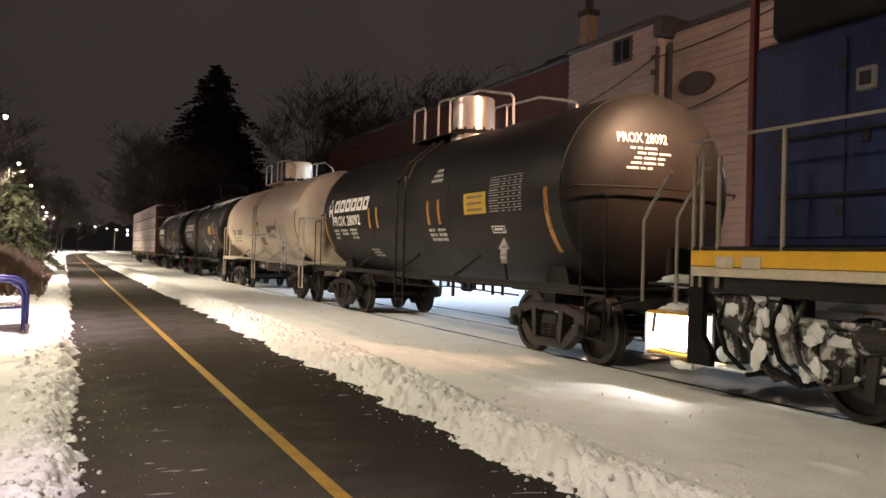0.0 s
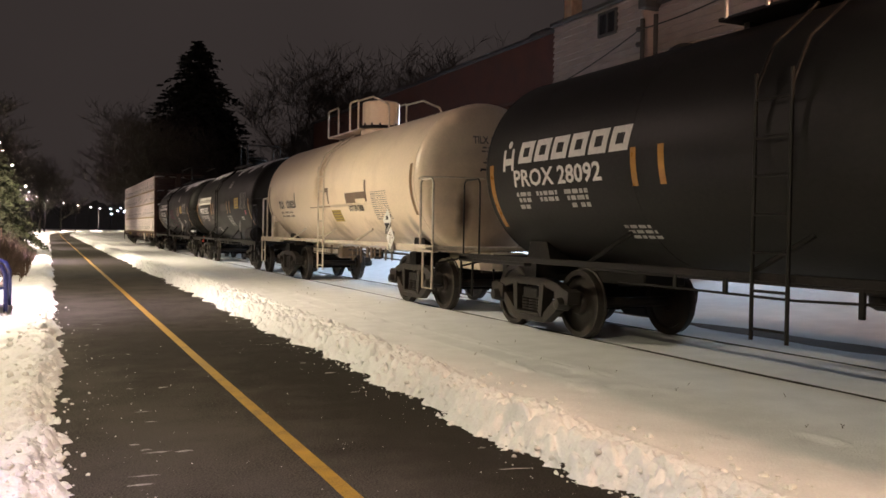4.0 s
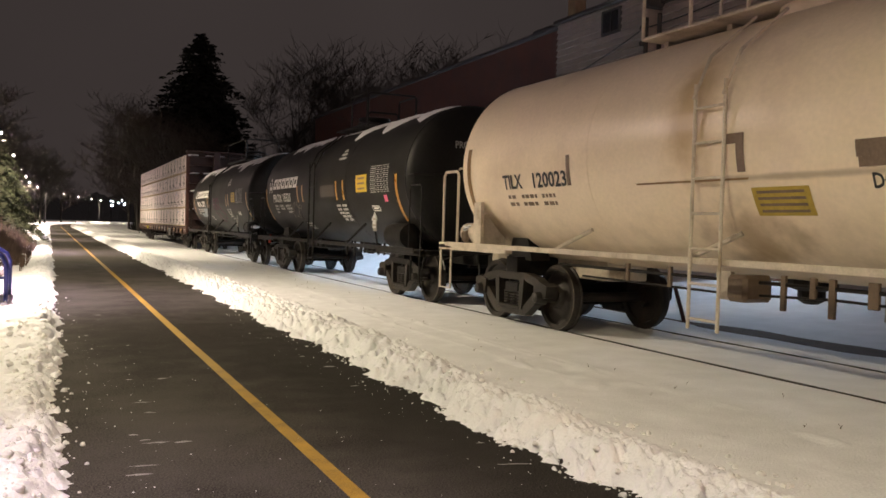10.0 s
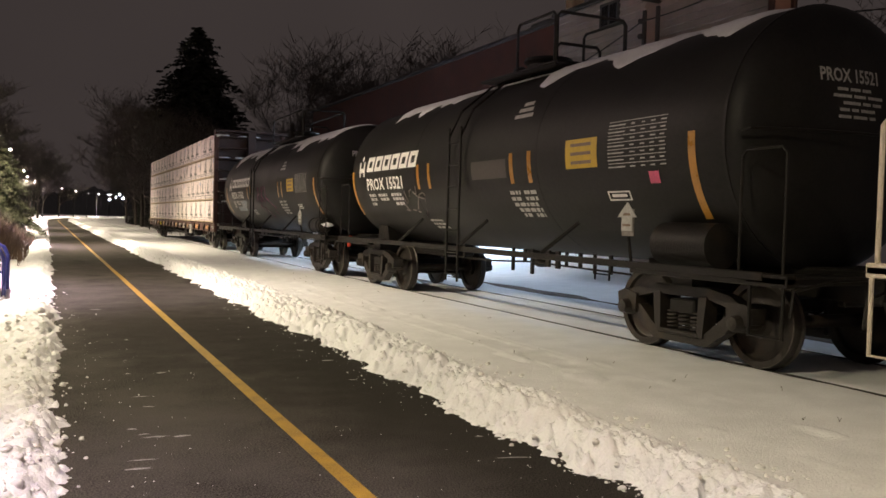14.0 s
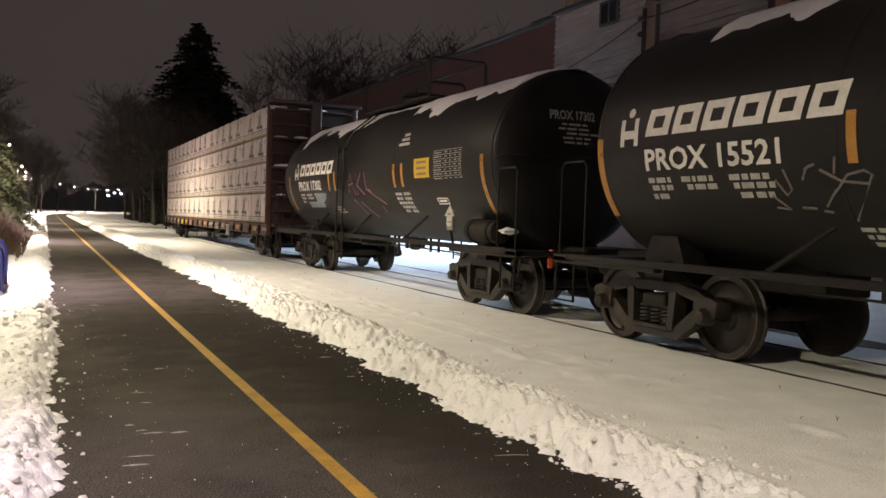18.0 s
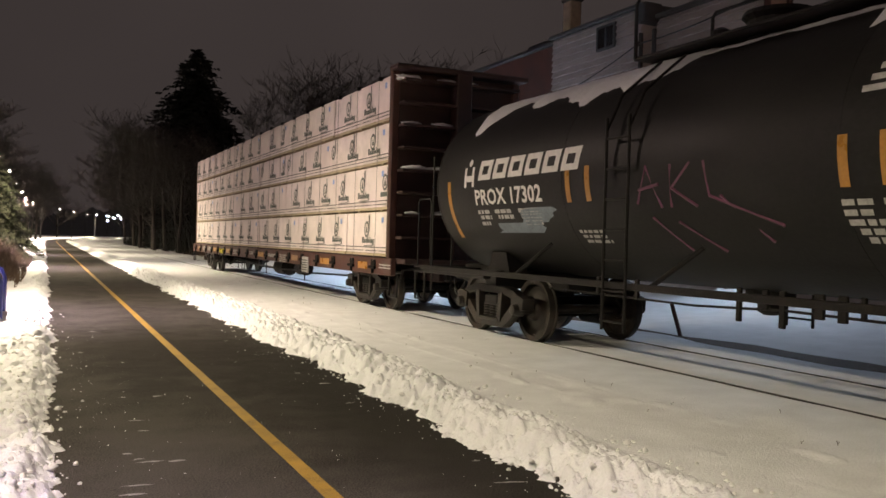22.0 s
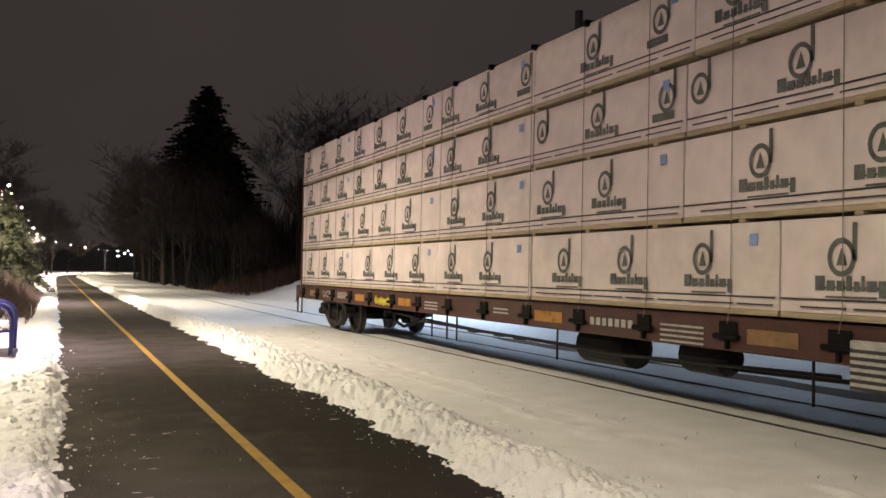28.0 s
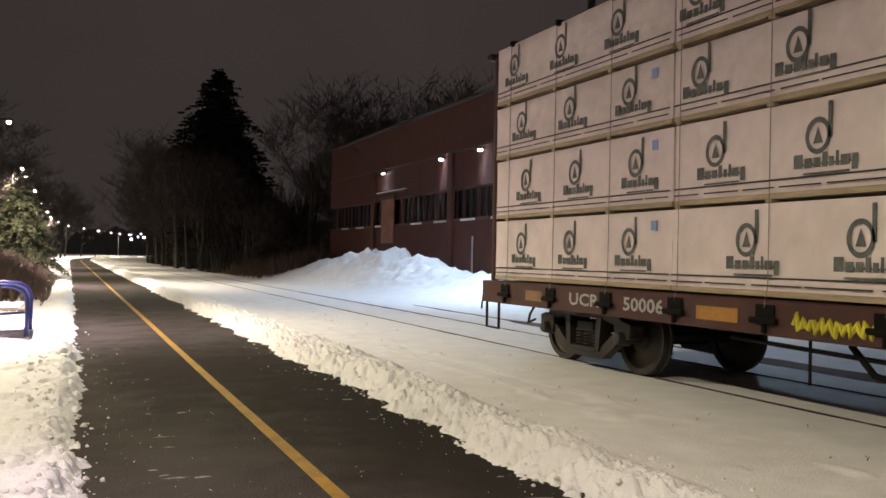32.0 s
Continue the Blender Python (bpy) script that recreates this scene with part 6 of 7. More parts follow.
# ---- locomotive ----
def locomotive():
    u = 0.0
    car = car_root("locomotive", "blue locomotive with a yellow sill stripe, snow on its trucks", "locomotive", u)
    hx = 0.90
    part("hood", Geo().box(-hx, hx, -9.0, 6.72, 1.55, 3.62, 0.04), LOCO_BLUE, car)
    part("hood_top", Geo().box(-hx + 0.03, hx - 0.03, -9.0, 6.62, 3.62, 4.62, 0.12), IRON, car, "black upper hood")
    part("hood_end", Geo().box(-hx + 0.02, hx - 0.02, 6.72, 6.78, 1.56, 3.60, 0.02), SOOT, car, "black end panel")
    part("corner_strip", Geo().box(-hx - 0.012, -hx + 0.06, 6.71, 6.79, 1.56, 4.3, 0.01), LOCO_RED, car, "red corner strip")
    for k in range(10):
        y1 = 6.45 - k * 0.98
        d = part("hood_door", Geo().box(-hx - 0.02, -hx, y1 - 0.9, y1, 1.66, 3.5, 0.01), LOCO_BLUE, car)
        part("latch", Geo().box(-hx - 0.05, -hx - 0.02, y1 - 0.2, y1 - 0.1, 2.5, 2.62, 0.01), IRON, d)
        part("hinge", Geo().box(-hx - 0.035, -hx - 0.02, y1 - 0.9, y1 - 0.82, 3.2, 3.3), IRON, d)
        part("hinge", Geo().box(-hx - 0.035, -hx - 0.02, y1 - 0.9, y1 - 0.82, 1.85, 1.95), IRON, d)
    for z in (2.05, 2.62):
        part("grab_rail", Geo().tube([(-hx - 0.06, 6.3, z), (-hx - 0.06, 1.0, z)], 0.018, 6), IRON, car)
    p = part("number_box", Geo().box(-hx - 0.045, -hx, 5.22, 5.44, 2.96, 3.18, 0.02), GREY_STEEL, car, "small pale framed plate")
    part("plate_face", Geo().box(-hx - 0.05, -hx - 0.045, 5.27, 5.39, 3.01, 3.13), IRON, p)
    # walkway and yellow sill
    part("walkway", Geo().box(-1.48, 1.48, -9, 7.0, 1.52, 1.56, 0.01), IRON, car)
    for s in (-1, 1):
        part("sill_stripe", Geo().box(s * 1.44, s * 1.50, -9, 6.92, 1.36, 1.52, 0.01), LOCO_YELLOW, car, "yellow painted sill")
        part("sill_edge", Geo().box(s * 1.43, s * 1.49, -9, 6.92, 1.26, 1.355, 0.01), LOCO_CREAM, car, "cream lower sill stripe")
        part("sill", Geo().box(s * 1.30, s * 1.43, -9, 6.92, 1.1, 1.5, 0.01), IRON, car)
    for y0 in (5.95, 6.3):
        part("sill_plate", Geo().box(-1.506, -1.501, y0, y0 + 0.24, 1.35, 1.46), LOCO_CREAM, car)
    for s in (-1, 1):
        part("handrail", Geo().tube([(s * 1.46, 7.02, 2.62), (s * 1.46, 6.6, 2.64), (s * 1.46, -9, 2.66)], 0.017, 8), RAIL_WHITE, car, smooth=True)
        for y in (5.73, 3.6, 1.7, -0.2):
            part("stanchion", Geo().tube([(s * 1.46, y, 1.45), (s * 1.46, y, 2.64)], 0.024, 8), RAIL_WHITE, car)
        for y, top in ((6.92, 2.5), (6.80, 2.6), (6.56, 2.45)):
            part("end_post", Geo().tube([(s * 1.46, y, 1.15), (s * 1.46, y, top)], 0.024, 8), RAIL_WHITE, car)
        for y in (7.18, 7.75):
            part("stair_rail", Geo().tube([(s * 1.46, y, 0.95), (s * 1.46, y, 1.85), (s * 1.45, y - 0.10, 2.0), (s * 1.43, y - 0.42, 2.36)], 0.020, 8), RAIL_WHITE, car, "white bent stair rail", True)
        part("step_back", Geo().box(s * 1.08, s * 1.12, 7.0, 7.70, 0.30, 0.86, 0.01), SNOW, car, "snow-caked back of the step well")
        for z, m_ in ((0.40, LOCO_YELLOW), (0.83, LOCO_YELLOW), (1.14, IRON)):
            st = part("stair_tread", Geo().box(s * 1.12, s * 1.46, 7.0, 7.66, z, z + 0.03, 0.008), m_, car)
            part("tread_snow", lump_geo((s * 1.28, 7.33, z + 0.05), (0.15, 0.27, 0.07), 4 + z, 14), SNOW, st, "", True)
        part("step_side", Geo().box(s * 1.10, s * 1.46, 7.66, 7.70, 0.36, 0.84, 0.01), SNOW, car, "snow-caked cheek of the step well")
        part("well_snow", lump_geo((s * 1.28, 7.2, 0.32), (0.12, 0.2, 0.07), 9, 14), SNOW, car, "snow hanging below the lowest step", True)
    part("end_plate", Geo().box(-1.2, 1.2, 7.6, 7.7, 1.1, 1.56, 0.02), IRON, car)
    part("pilot", Geo().box(-1.06, 1.06, 7.62, 7.78, 0.22, 1.1, 0.04), FROST_THIN, car)
    part("step_guard", Geo().prism([(6.74, 1.36), (6.97, 1.36), (6.97, 0.36), (6.64, 0.36), (6.64, 0.52), (6.76, 0.66)], -1.47, -1.40), SOOT, car, "black plate beside the step well")
    coupler(car, 7.75, 1)
    # glowing lights
    for s in (-1, 1):
        g = Geo().lathe([(6.60, 0.125), (6.75, 0.125), (6.75, 0.11), (6.70, 0.10), (6.70, 0.02)], "y", 20, (s * 0.15, 0, 5.02))
        part("headlight_barrel", g, IRON, car, smooth=True)
        part("headlight", Geo().lathe([(6.705, 0.085), (6.715, 0.08)], "y", 16, (s * 0.15, 0, 5.02)), HEADLIGHT, car, "glowing rear headlight")
    # unseen plate, added to keep the headlights' spill off the near snow
    part("added_light_shield", Geo().box(-0.5, 0.5, 6.6, 6.84, 4.80, 4.84, 0.01), IRON, car)
    part("headlight_box", Geo().box(-0.4, 0.4, 6.3, 6.6, 4.60, 5.2, 0.03), IRON, car)
    part("ground_light", Geo().box(-1.36, -1.22, 7.15, 7.45, 0.80, 0.826, 0.008), STEP_LIGHT, car, "glowing step light under the upper tread")
    # truck
    for y in (4.2, -6.0):
        tr = part("truck", Geo().box(-0.9, 0.9, y - 1.7, y + 1.7, 0.5, 0.85, 0.05), IRON, car)
        for s in (-1, 1):
            part("side_frame", Geo().prism([(y - 1.9, 0.62), (y - 1.7, 0.90), (y + 1.7, 0.90), (y + 1.9, 0.62), (y + 1.75, 0.45), (y + 1.1, 0.5), (y + 0.7, 0.3), (y - 0.7, 0.3), (y - 1.1, 0.5), (y - 1.75, 0.45)], s * 1.0 - 0.08, s * 1.0 + 0.08), FROST, tr)
            part("frame_rib", Geo().box(s * 1.08, s * 1.13, y - 1.7, y + 1.7, 0.84, 0.92, 0.02), FROST, tr)
            part("frame_rib", Geo().box(s * 1.08, s * 1.12, y - 0.7, y + 0.7, 0.30, 0.38, 0.02), FROST, tr)
            for d in (-1.2, 1.2):
                part("journal_box", Geo().box(s * 1.02 - 0.16, s * 1.02 + 0.16, y + d - 0.19, y + d + 0.19, 0.34, 0.72, 0.05), FROST, tr)
                part("journal_cap", Geo().lathe([(-0.03, 0.12), (0.0, 0.11), (0.02, 0.05)], "x", 14, (s * 1.2, y + d, WR)), FROST_THIN, tr)
                part("brake_cylinder", Geo().lathe([(y + d * 0.5 - 0.3, 0.1), (y + d * 0.5 + 0.3, 0.13)], "y", 12, (s * 1.18, 0, 0.78)), FROST, tr)
                part("brake_hanger", Geo().prism([(y + d * 0.62 - 0.06, 0.95), (y + d * 0.62 + 0.05, 0.95), (y + d * 0.68 + 0.05, 0.30), (y + d * 0.68 - 0.05, 0.25)], s * 1.16, s * 1.2), FROST_THIN, tr)
                part("brake_shoe", Geo().prism([(y + d * 0.78 - 0.05, 0.25), (y + d * 0.78 + 0.06, 0.28), (y + d * 0.80 + 0.05, 0.66), (y + d * 0.80 - 0.05, 0.68)], s * 0.7, s * 0.82), IRON, tr)
        for d in (-1.2, 1.2):
            w = part("wheelset", WHEEL_MESH, WHEEL, tr, at=pose(0, y + d, WR))
            wheels.append((w, y + d))
        rnd = random.Random(int(y * 10))
        for k in range(22):
            yy = y + rnd.uniform(-1.9, 1.9)
            part("packed_snow", lump_geo((-1.10 - rnd.uniform(0, 0.05), yy, rnd.uniform(0.4, 0.98)), (0.03, rnd.uniform(0.04, 0.14), rnd.uniform(0.03, 0.13)), k, 11), SNOW, tr, "snow frozen on the truck", True)
    # brackets, sand pipes and hoses between truck and steps, caked with snow
    part("end_sill_box", Geo().box(-1.28, -0.9, 5.1, 6.9, 1.08, 1.34, 0.03), FROST_THIN, car)
    part("sand_box", Geo().prism([(6.25, 1.08), (6.72, 1.08), (6.66, 0.78), (6.36, 0.72)], -1.34, -1.0), FROST, car, "snow-caked sand box")
    part("bracket", Geo().prism([(6.50, 1.12), (6.20, 1.12), (6.05, 0.62), (6.18, 0.60)], -1.30, -1.24), FROST, car, "snow-caked bracket")
    part("bracket", Geo().prism([(6.66, 0.80), (6.50, 0.82), (6.42, 0.42), (6.72, 0.40)], -1.26, -1.16), FROST, car, "snow-caked bracket")
    part("bracket", Geo().prism([(6.2, 0.78), (5.95, 0.86), (5.82, 0.50), (6.06, 0.36)], -1.22, -1.14), FROST, car, "snow-caked bracket")
    part("snow_plate", Geo().prism([(6.02, 1.06), (5.80, 1.02), (5.72, 0.80), (5.9, 0.74), (6.06, 0.84)], -1.32, -1.27), FROST, car, "snow-caked plate")
    part("sway_bar", Geo().tube([(-1.2, 6.7, 1.05), (-1.3, 6.4, 0.72), (-1.3, 6.0, 0.42), (-1.22, 5.7, 0.30)], 0.035, 8), IRON, car, smooth=True)
    for y, m_ in ((6.55, SOOT), (6.2, FROST_THIN), (5.85, SOOT), (5.6, FROST_THIN)):
        part("air_hose", Geo().tube([(-1.3, y, 1.1), (-1.36, y + 0.1, 0.8), (-1.34, y, 0.52), (-1.28, y - 0.25, 0.32), (-1.2, y - 0.5, 0.40)], 0.026, 8), m_, car, "", True)
    for k in range(26):
        part("packed_snow", lump_geo((-1.24 - rnd.uniform(0, 0.12), rnd.uniform(5.45, 6.72), rnd.uniform(0.35, 1.12)), (0.02, rnd.uniform(0.03, 0.12), rnd.uniform(0.03, 0.11)), k + 40, 11), SNOW, car, "snow frozen on brackets and hoses", True)
    part("snow_fringe", Geo().box(-1.34, -1.1, 6.3, 6.98, 0.33, 0.36, 0.01), SNOW, car)
    part("fuel_tank", Geo().box(-1.3, 1.3, -3.3, 1.2, 0.35, 1.1, 0.15), IRON, car)


locomotive()


# ---- trees ----
def bare_tree_parts(seed, height, spread_, twig=2.6, kids_=(8, 6, 5, 4)):
    """Trunk and crown of a leafless tree; returns two meshes' geometry."""
    rnd = random.Random(seed)
    trunk, crown = Geo(), Geo()

    def limb(p, d, length, r, level):
        pts, rs = [p], [r]
        n = 4 if level < 2 else 2
        for k in range(n):
            d = (d + Vector((rnd.uniform(-1, 1), rnd.uniform(-1, 1), rnd.uniform(-0.3, 0.8))) * (0.10 + 0.05 * level)).normalized()
            p = p + d * (length / n)
            pts.append(p)
            rs.append(r * (1 - 0.75 * (k + 1) / n) if level else r * (1 - 0.5 * (k + 1) / n))
        (trunk if level == 0 else crown).tube(pts, rs, 6 if level < 1 else (4 if level < 2 else 3), False)
        if level >= 4:
            return
        kids = kids_[level]
        for k in range(kids):
            f = rnd.uniform(0.35, 1.0) if level else rnd.uniform(0.3, 1.0)
            i = min(int(f * n), n - 1)
            q = pts[i].lerp(pts[i + 1], f * n - i)
            a = rnd.uniform(0, 6.28)
            side = Vector((math.cos(a), math.sin(a), rnd.uniform(-0.1, 0.5)))
            nd = (d * rnd.uniform(0.5, 0.9) + side * spread_).normalized()
            limb(q, nd, length * rnd.uniform(0.42, 0.66), max(0.008 * twig, r * (1 - 0.6 * f) * 0.5), level + 1)

    limb(Vector((0, 0, -0.2)), Vector((rnd.uniform(-0.1, 0.1), rnd.uniform(-0.1, 0.1), 1)), height * 0.55, height * 0.014, 0)
    return trunk, crown


def bare_tree(seed, height, spread_, at, label="tall bare leafless tree standing dark against the night sky"):
    t = thing("bare_tree", label, "tree", at, "bare trees around the track")
    a, b = bare_tree_parts(seed, height, spread_, *((2.6, (9, 8, 7, 4)) if seed > 20 else (1.9, (8, 7, 6, 4))))
    part("trunk", a, BARK, t, smooth=True)
    part("crown", b, BARK, t, smooth=True)
    return t


kinds = [bare_tree(11, 13.5, 0.75, pose(16.5, 55.5, 0)), bare_tree(12, 12.0, 0.95, pose(20.5, 54, 0)), bare_tree(13, 14.0, 0.85, pose(9.8, 90, 0)), bare_tree(14, 10.5, 0.9, pose(23.5, 44, 0))]
far_a = bare_tree(21, 12.0, 0.8, pose(-7.0, 62, 0))
far_b = bare_tree(22, 13.0, 0.9, pose(10.8, 99, 0))
kinds += [far_a, far_b]
spots = ((4, -5.2, 74, 1.0), (5, -10.0, 80, 1.0), (4, -6.4, 93, 1.1), (5, -6.0, 112, 1.1), (4, -12, 66, 1.0), (5, -9, 56, 0.9), (4, 8.9, 80, 1.0), (5, 9.6, 70, 0.85), (4, 12.6, 74, 0.6), (5, 8.8, 92, 1.1), (4, 9.5, 106, 1.1), (5, 14.8, 68, 0.5), (4, -7.0, 136, 1.0), (5, -1.5, 165, 1.2), (4, 18.5, 56.5, 0.8), (5, 20, 66, 1.0), (2, 9.2, 84, 0.95), (0, 10.3, 76, 0.85), (1, 9.6, 96, 1.1), (2, 11.4, 60, 0.45), (3, 14.4, 62, 0.6), (1, 15.8, 74, 0.6), (0, 18.5, 60, 0.9), (3, 17.0, 58, 0.7), (2, 12.2, 78, 0.9), (2, 10.5, 102, 1.0), (0, 14.5, 82, 0.6), (1, 13.0, 70, 0.5), (3, 15.5, 66, 0.55), (1, 22.0, 62, 1.0), (3, 26.0, 51, 1.05), (0, 12.5, 112, 1.0), (3, 15.2, 125, 1.1), (2, 19.0, 72, 0.9),
         (1, -6.0, 58, 0.95), (0, -8.5, 72, 1.0), (3, -6.5, 88, 1.1), (2, -9.0, 104, 1.0), (1, -4.8, 120, 1.0), (0, -5.0, 138, 1.0), (3, -7.5, 158, 1.1), (1, 27.0, 38, 0.9), (3, 31.0, 12.0, 1.1), (2, 34.0, 15.0, 1.0), (3, -7.5, 46, 1.0), (0, -11, 52, 0.9),
         (1, 12.0, 61, 0.45), (3, 13.6, 57, 0.5), (0, 11.2, 94, 0.9), (3, 24.0, 150, 1.1), (1, 17.5, 140, 1.0), (2, 21.5, 165, 1.0), (0, -2.5, 185, 1.2), (1, -1.0, 215, 1.3), (3, -4.0, 200, 1.2),
         (0, 15.5, 59, 1.12), (2, 17.8, 57, 1.1), (1, 20.5, 56.5, 1.3), (3, 22.8, 55, 1.45), (2, 19.6, 46, 0.95), (0, 21.5, 41, 0.95), (2, 9.8, 80, 1.0), (1, 10.0, 88, 1.22), (0, 10.6, 97, 1.25), (1, 25.0, 19.0, 0.85))
for i, (k, x, y, s) in enumerate(spots):
    copy_thing(kinds[k], pose(x, y, 0, 0, 0, i * 77) @ Matrix.Scale(s, 4))


def conifer(name, label, at, height, width, material, whorls, seed, bare=0.06, power=0.8, clear=99.0):
    """A spruce: whorls of drooping boughs, each a fan of needle sprays."""
    rnd = random.Random(seed)
    t = thing(name, label, "tree", at)
    part("trunk", Geo().lathe([(-0.2, height * 0.014), (height, 0.01)], "z", 8), BARK, t)
    g = Geo()
    for w in range(whorls):
        f = w / (whorls - 1)
        z = height * (bare + (0.985 - bare) * f)
        reach = width * 0.5 * (1 - f) ** power * rnd.uniform(0.80, 1.12) + 0.12 + 0.02 * height * (f < 0.97)
        n = max(5, int(13 * (1 - f) + 4))
        for k in range(n):
            a = 6.283 * k / n + rnd.uniform(-0.3, 0.3)
            L = reach * rnd.uniform(0.55, 1.2)
            lift = rnd.uniform(-0.6, 0.6) * height / whorls
            out = Vector((math.cos(a), math.sin(a), 0))
            if out.x < -0.05 and z < 8:
                L = min(L, clear / -out.x)
            tan = Vector((-out.y, out.x, 0))
            m = max(4, int(L / (height * 0.022)))
            for j in range(1, m + 1):
                s = j / m
                c = out * L * s + Vector((0, 0, z + lift + L * (0.16 * s - 0.52 * s * s) + rnd.uniform(-0.02, 0.02) * height * 0.3))
                half = (0.30 * L * (1.1 - s) + height * 0.012) * rnd.uniform(0.7, 1.2)
                dep = height * 0.0075 * rnd.uniform(0.6, 1.4)
                for d in (-1, 1, -1, 1, 0):
                    side = tan * d * half * rnd.uniform(0.4, 1.25) + out * half * rnd.uniform(0.2, 0.9) + Vector((0, 0, half * rnd.uniform(-0.75, 0.3)))
                    q = c + out * dep * rnd.uniform(-3, 3)
                    g.add([q + Vector((0, 0, dep * 0.5)), q - out * dep, q + side, q + out * dep * 0.9 - Vector((0, 0, dep))], [(0, 1, 2), (0, 2, 3), (1, 3, 2)])
    part("crown", g, material, t)
    return t


conifer("spruce_tree", "tall dark spruce towering over the trackside woods", pose(13.6, 89.3, 0), 20.4, 16.5, NEEDLE_DARK, 64, 3, 0.08, 0.72, 3.9)
conifer("spruce_tree", "dark spruce among bare trees", pose(16.5, 88, 0), 13.0, 8.5, NEEDLE_DARK, 30, 5, 0.05, 0.6)
conifer("spruce_tree", "small green spruce lit by a lamp beside the path", pose(-2.1, 43.5, 0), 5.0, 3.3, NEEDLE, 30, 7, 0.12, 0.7)


def brush(name, label, area, count, height, material, seed):
    """A tangle of thin dry stems over an area x0, x1, y0, y1."""
    rnd = random.Random(seed)
    g = Geo()
    x0, x1, y0, y1 = area
    for k in range(count):
        x, y = rnd.uniform(x0, x1), rnd.uniform(y0, y1)
        h = height * rnd.uniform(0.4, 1.15) * max(0.25, 1 - ((x - (x0 + x1) / 2) / (x1 - x0) * 2) ** 2 * 0.9)
        z = float(ground_height(np.array([x]), np.array([y]))[0])
        for j in range(3):
            a, lean = rnd.uniform(0, 6.28), rnd.uniform(0.1, 0.5)
            top = Vector((x + math.cos(a) * h * lean, y + math.sin(a) * h * lean, z + h))
            base = Vector((x, y, z - 0.1))
            w = Vector((rnd.uniform(-1, 1), rnd.uniform(-1, 1), 0)).normalized() * (0.012 + 0.008 * h)
            mid = base.lerp(top, 0.5) + Vector((rnd.uniform(-0.1, 0.1), rnd.uniform(-0.1, 0.1), 0)) * h
            g.add([base - w, base + w, mid + w * 0.7, mid - w * 0.7, top], [(0, 1, 2, 3), (3, 2, 4)])
            side = mid + Vector((rnd.uniform(-0.4, 0.4) * h, rnd.uniform(-0.4, 0.4) * h, h * 0.35))
            g.add([mid - w * 0.5, mid + w * 0.5, side], [(0, 1, 2)])
    return solid(name, g, material, label, "bushes", kind="stuff")


brush("brush", "dry brown brush beside the path and lamp post", (-4.6, -0.55, 24, 46), 2000, 1.35, SCRUB, 1)
brush("brush", "tangle of dry dark brush below the trees", (9.6, 17.0, 48, 70), 1900, 1.5, SCRUB, 2)
brush("brush", "tall dark undergrowth of the trackside woods", (10.2, 20.0, 58, 120), 2600, 3.4, NEEDLE_DARK, 3)
brush("brush", "dense dark saplings of the trackside woods", (9.4, 21.0, 62, 112), 1800, 7.5, NEEDLE_DARK, 8)
brush("brush", "dark undergrowth of the woods beyond the path", (-16, -2.8, 44, 150), 2600, 3.0, NEEDLE_DARK, 4)
brush("brush", "dark undergrowth far along the path", (-14, -2.8, 140, 200), 900, 3.4, NEEDLE_DARK, 6)

brush("brush", "dark thicket where the track bends away", (9.4, 17.0, 104, 120), 800, 5.0, NEEDLE_DARK, 9)
brush("brush", "dark thicket beyond the bend of the track", (15.5, 25.0, 120, 185), 1500, 5.0, NEEDLE_DARK, 11)
brush("brush", "dark thicket far along the path", (-12.0, -3.4, 150, 240), 1500, 5.5, NEEDLE_DARK, 10)
for i, (k, x, y, s) in enumerate(((5, 10.2, 128, 1.0), (4, 12.4, 142, 1.05), (5, 14.2, 158, 1.1), (4, 16.0, 174, 1.1), (5, -5.0, 150, 1.1), (4, -6.0, 172, 1.1), (5, -4.5, 196, 1.2), (4, -3.5, 222, 1.2), (5, 3.0, 262, 1.3), (4, 30.0, 290, 1.3))):
    copy_thing(kinds[k], pose(x, y, 0, 0, 0, i * 61) @ Matrix.Scale(s, 4))

# far woods close the view; their faint glow stands in for night haze
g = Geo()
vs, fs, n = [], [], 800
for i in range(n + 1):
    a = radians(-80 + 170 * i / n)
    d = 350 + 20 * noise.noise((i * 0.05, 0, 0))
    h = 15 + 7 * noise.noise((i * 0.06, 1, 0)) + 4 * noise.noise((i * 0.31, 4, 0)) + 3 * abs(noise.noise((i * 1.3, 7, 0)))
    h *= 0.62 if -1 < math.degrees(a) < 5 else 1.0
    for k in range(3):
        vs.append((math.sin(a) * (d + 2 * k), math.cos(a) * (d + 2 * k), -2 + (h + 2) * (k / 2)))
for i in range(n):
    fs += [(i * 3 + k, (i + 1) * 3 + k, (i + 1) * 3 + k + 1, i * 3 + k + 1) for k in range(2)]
solid("backdrop", g.add(vs, fs), WOODS, "line of far dark woods with a faint painted haze glow", "woods", kind="structure")


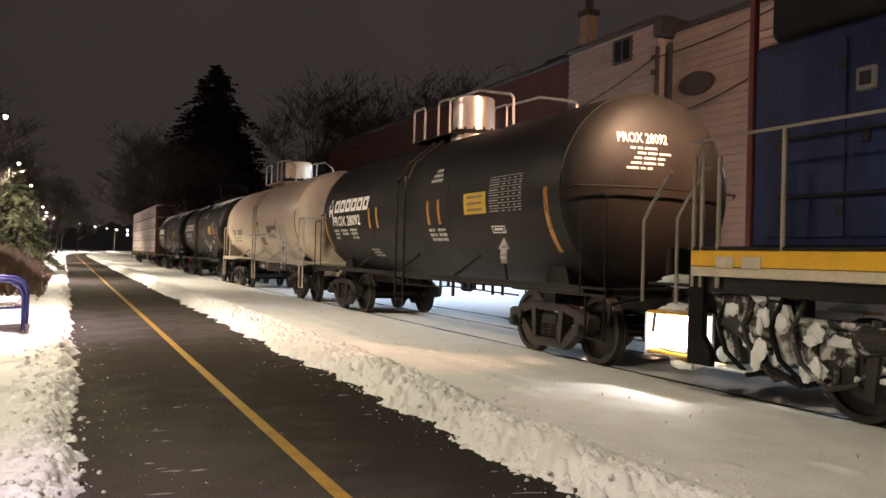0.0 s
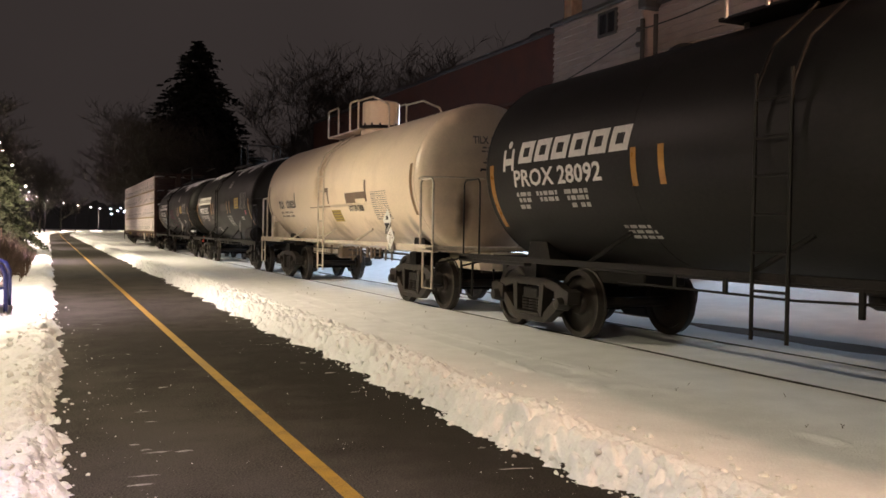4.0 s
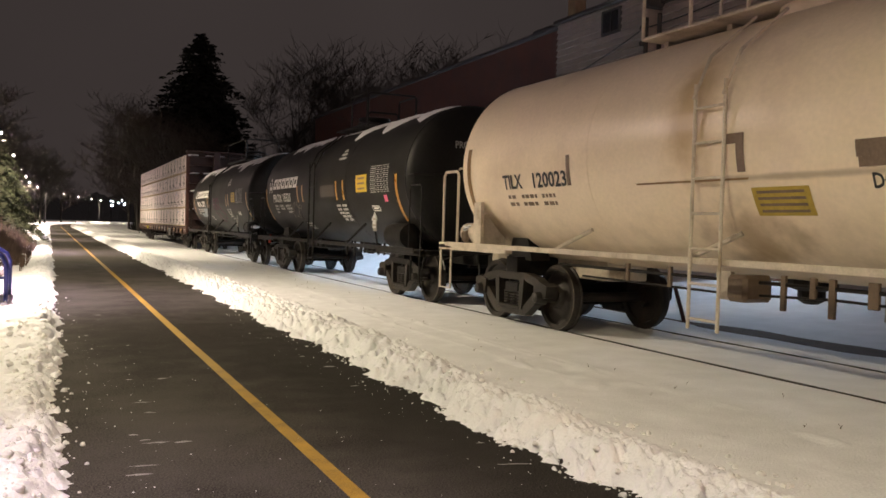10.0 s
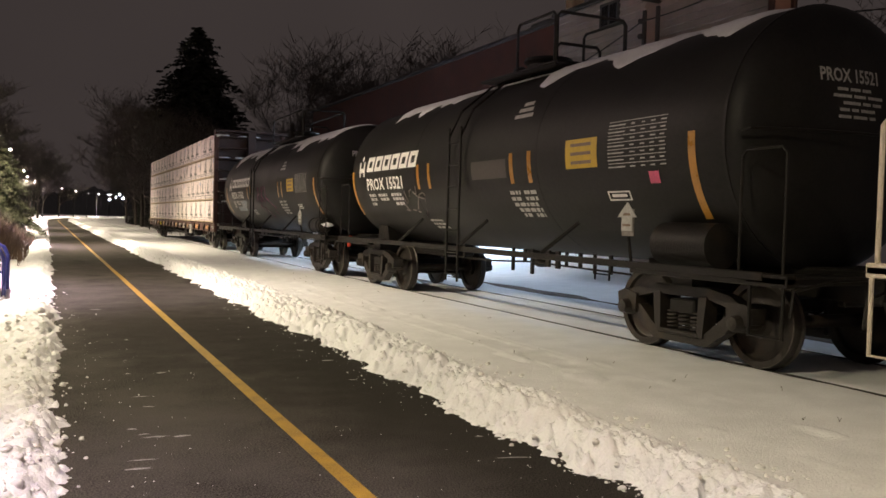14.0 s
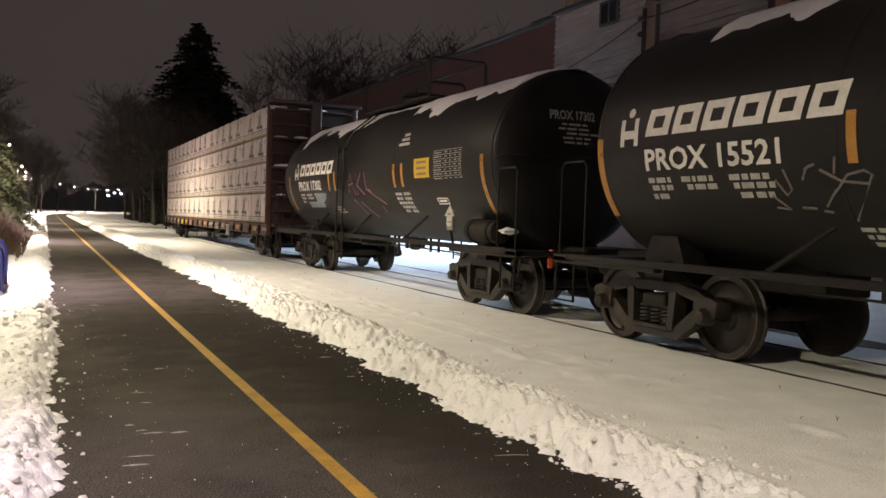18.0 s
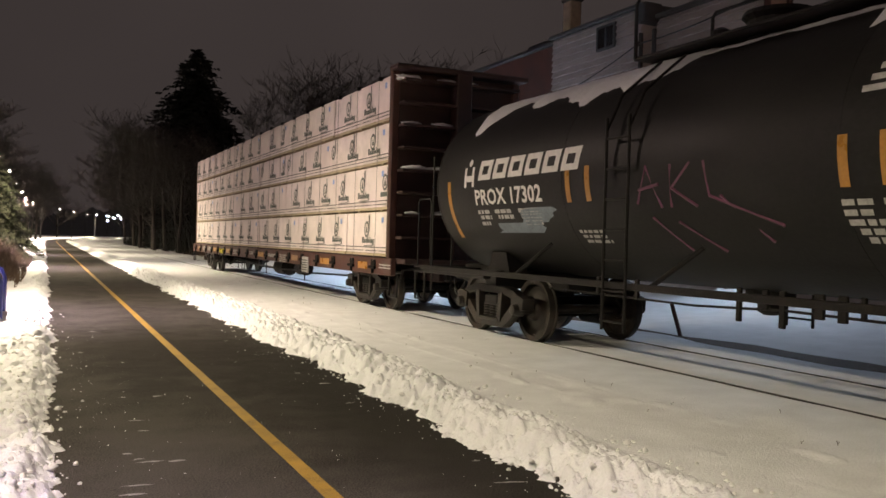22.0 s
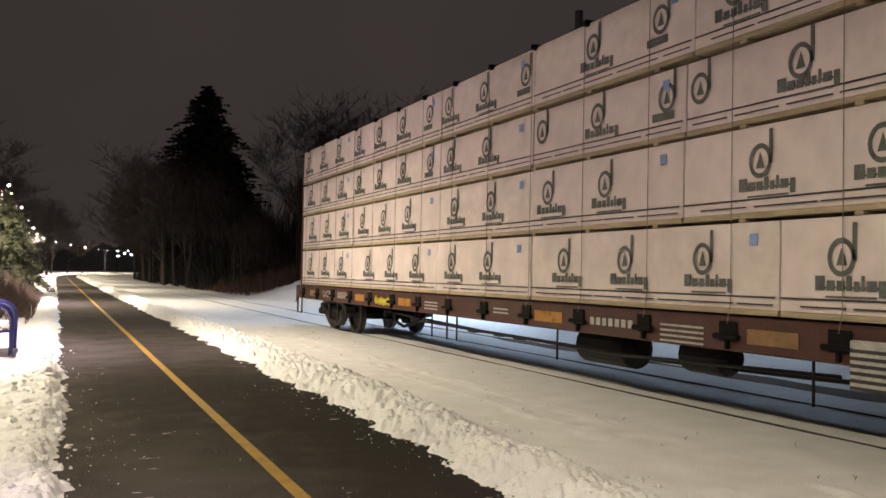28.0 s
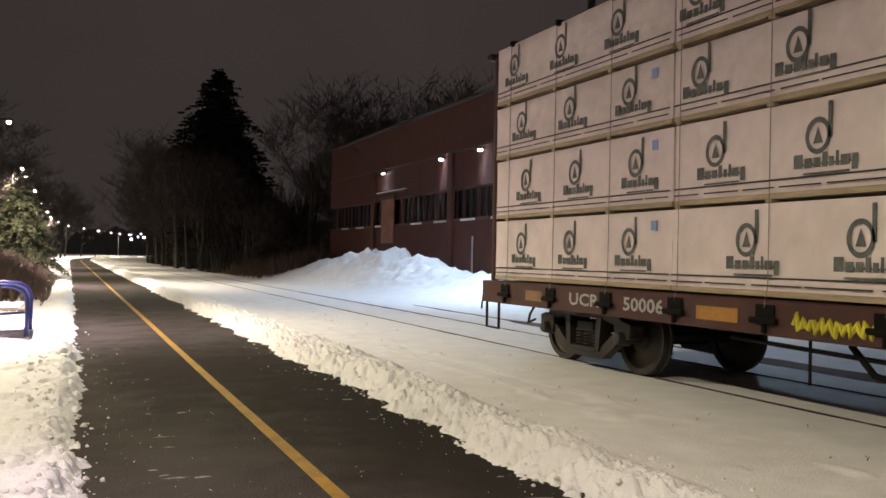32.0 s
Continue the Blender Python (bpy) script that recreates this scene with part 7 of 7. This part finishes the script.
# ---- loose snow along the edges of the path ----
def snow_chunks(name, count, place, seed):
    rnd = np.random.RandomState(seed)
    n, m = 7, 5
    th = np.linspace(0, np.pi, m + 1)
    ph = np.linspace(0, 2 * np.pi, n, endpoint=False)
    unit = np.array([(math.sin(a) * math.cos(b), math.sin(a) * math.sin(b), math.cos(a)) for a in th for b in ph])
    face = np.array([(j * n + i, j * n + (i + 1) % n, (j + 1) * n + (i + 1) % n, (j + 1) * n + i) for j in range(m) for i in range(n)])
    V, F = [], []
    for k in range(count):
        x, y, r = place(rnd)
        z = float(ground_height(np.array([x]), np.array([y]))[0])
        z = max(z, 0.0) + r * 0.25
        q = unit * (1 + rnd.uniform(-0.28, 0.28, (len(unit), 1))) * np.array([r * rnd.uniform(0.8, 1.3), r * rnd.uniform(0.8, 1.3), r * rnd.uniform(0.55, 0.95)])
        F.append(face + k * len(unit))
        V.append(q + np.array([x, y, z]))
    me = bpy.data.meshes.new(name)
    me.from_pydata(np.concatenate(V).tolist(), [], np.concatenate(F).tolist())
    me.polygons.foreach_set("use_smooth", np.ones(len(me.polygons), bool))
    me.materials.append(SNOW_DIRTY)
    return tagged(new(name, me), "loose crumbled lumps of snow along the path", "snow", kind="stuff")


def by_left(r):
    y = 3.2 + 15 * r.rand() ** 1.6
    return 0.06 + r.normal(0, 0.09) - abs(r.normal(0, 0.25)), y, 0.006 + 0.024 * r.rand() ** 3


def on_left(r):
    return -1.8 + 1.9 * r.rand(), 3.2 + 14 * r.rand() ** 1.5, 0.006 + 0.018 * r.rand() ** 2


def by_right(r):
    y = 3.0 + 17 * r.rand() ** 1.6
    return 2.88 + abs(r.normal(0, 0.22)) + r.normal(0, 0.05), y, 0.005 + 0.018 * r.rand() ** 3


def on_path(r):
    e = r.rand() < 0.5
    return (0.25 + abs(r.normal(0, 0.25)) if e else 2.85 - abs(r.normal(0, 0.2))), 3.2 + 11 * r.rand() ** 1.3, 0.0015 + 0.006 * r.rand() ** 3


def beyond(r):
    return 3.88 + r.normal(0, 0.10), 3.5 + 14 * r.rand() ** 1.3, 0.006 + 0.02 * r.rand() ** 2


for nm, cnt, fn, sd in (("snow_crumbs", 1000, by_left, 1), ("snow_crumbs", 260, on_left, 5), ("snow_crumbs", 420, by_right, 2), ("snow_crumbs", 240, on_path, 3), ("snow_crumbs", 160, beyond, 4)):
    snow_chunks(nm, cnt, fn, sd)


def all_over(r):
    return 0.3 + 2.5 * r.rand(), 3.2 + 8 * r.rand() ** 1.3, 0.0014 + 0.003 * r.rand() ** 2


snow_chunks("snow_crumbs", 200, all_over, 8)

# dry stalks and twigs poking out of the trackside snow
rnd = random.Random(12)
g = Geo()
for k in range(45):
    x, y = rnd.uniform(4.4, 6.0), 4.0 + 26 * rnd.random() ** 1.3
    z = float(ground_height(np.array([x]), np.array([y]))[0])
    for j in range(rnd.randint(1, 2)):
        h, a = rnd.uniform(0.012, 0.04), rnd.uniform(0, 6.28)
        g.tube([(x, y, z - 0.01), (x + 0.2 * h * math.cos(a), y + 0.2 * h * math.sin(a), z + h * 0.6), (x + 0.7 * h * math.cos(a), y + 0.7 * h * math.sin(a), z + h)], 0.0025, 4)
solid("stalks", g, SCRUB, "dry brown stalks poking through trackside snow", "grass", kind="stuff")

# thin smears of trodden snow left on the asphalt
rnd = random.Random(31)
g = Geo()
for k in range(18):
    y = 4.6 + 9.5 * rnd.random() ** 1.2
    x = 0.42 + abs(rnd.gauss(0, 0.28)) if k % 4 else 2.8 - abs(rnd.gauss(0, 0.15))
    lx, ly = rnd.uniform(0.02, 0.10) * (1.9 if k % 7 == 0 else 1), rnd.uniform(0.008, 0.03)
    turn = rnd.uniform(-0.3, 0.3)
    ring = [(x, y, 0.006)]
    for j in range(14):
        q = 6.28319 * j / 14
        w = rnd.uniform(0.45, 1.15)
        px, py = lx * w * math.cos(q), ly * w * math.sin(q)
        ring.append((x + px * math.cos(turn) - py * math.sin(turn), y + px * math.sin(turn) + py * math.cos(turn), 0.001))
    g.add(ring, [(0, j + 1, (j + 1) % 14 + 1) for j in range(14)])
solid("snow_smears", g, SMEAR, "thin smears of trodden snow on the asphalt", "snow", kind="stuff")


def motions():
    """The whole train rolls past; every wheelset turns with it."""
    ts = [t for t, s in ROLLED]
    ss = [s for t, s in ROLLED]
    for car, u in cars:
        walk(car, [(t, pose(XC, u - s, RT)) for t, s in ROLLED])
    fine = np.arange(0, 32.01, 0.2)
    turned = np.interp(fine, ts, ss) / WR
    for w, y in wheels:
        walk(w, [(float(t), pose(0, y, WR, math.degrees(a), 0, 0)) for t, a in zip(fine, turned)])


motions()
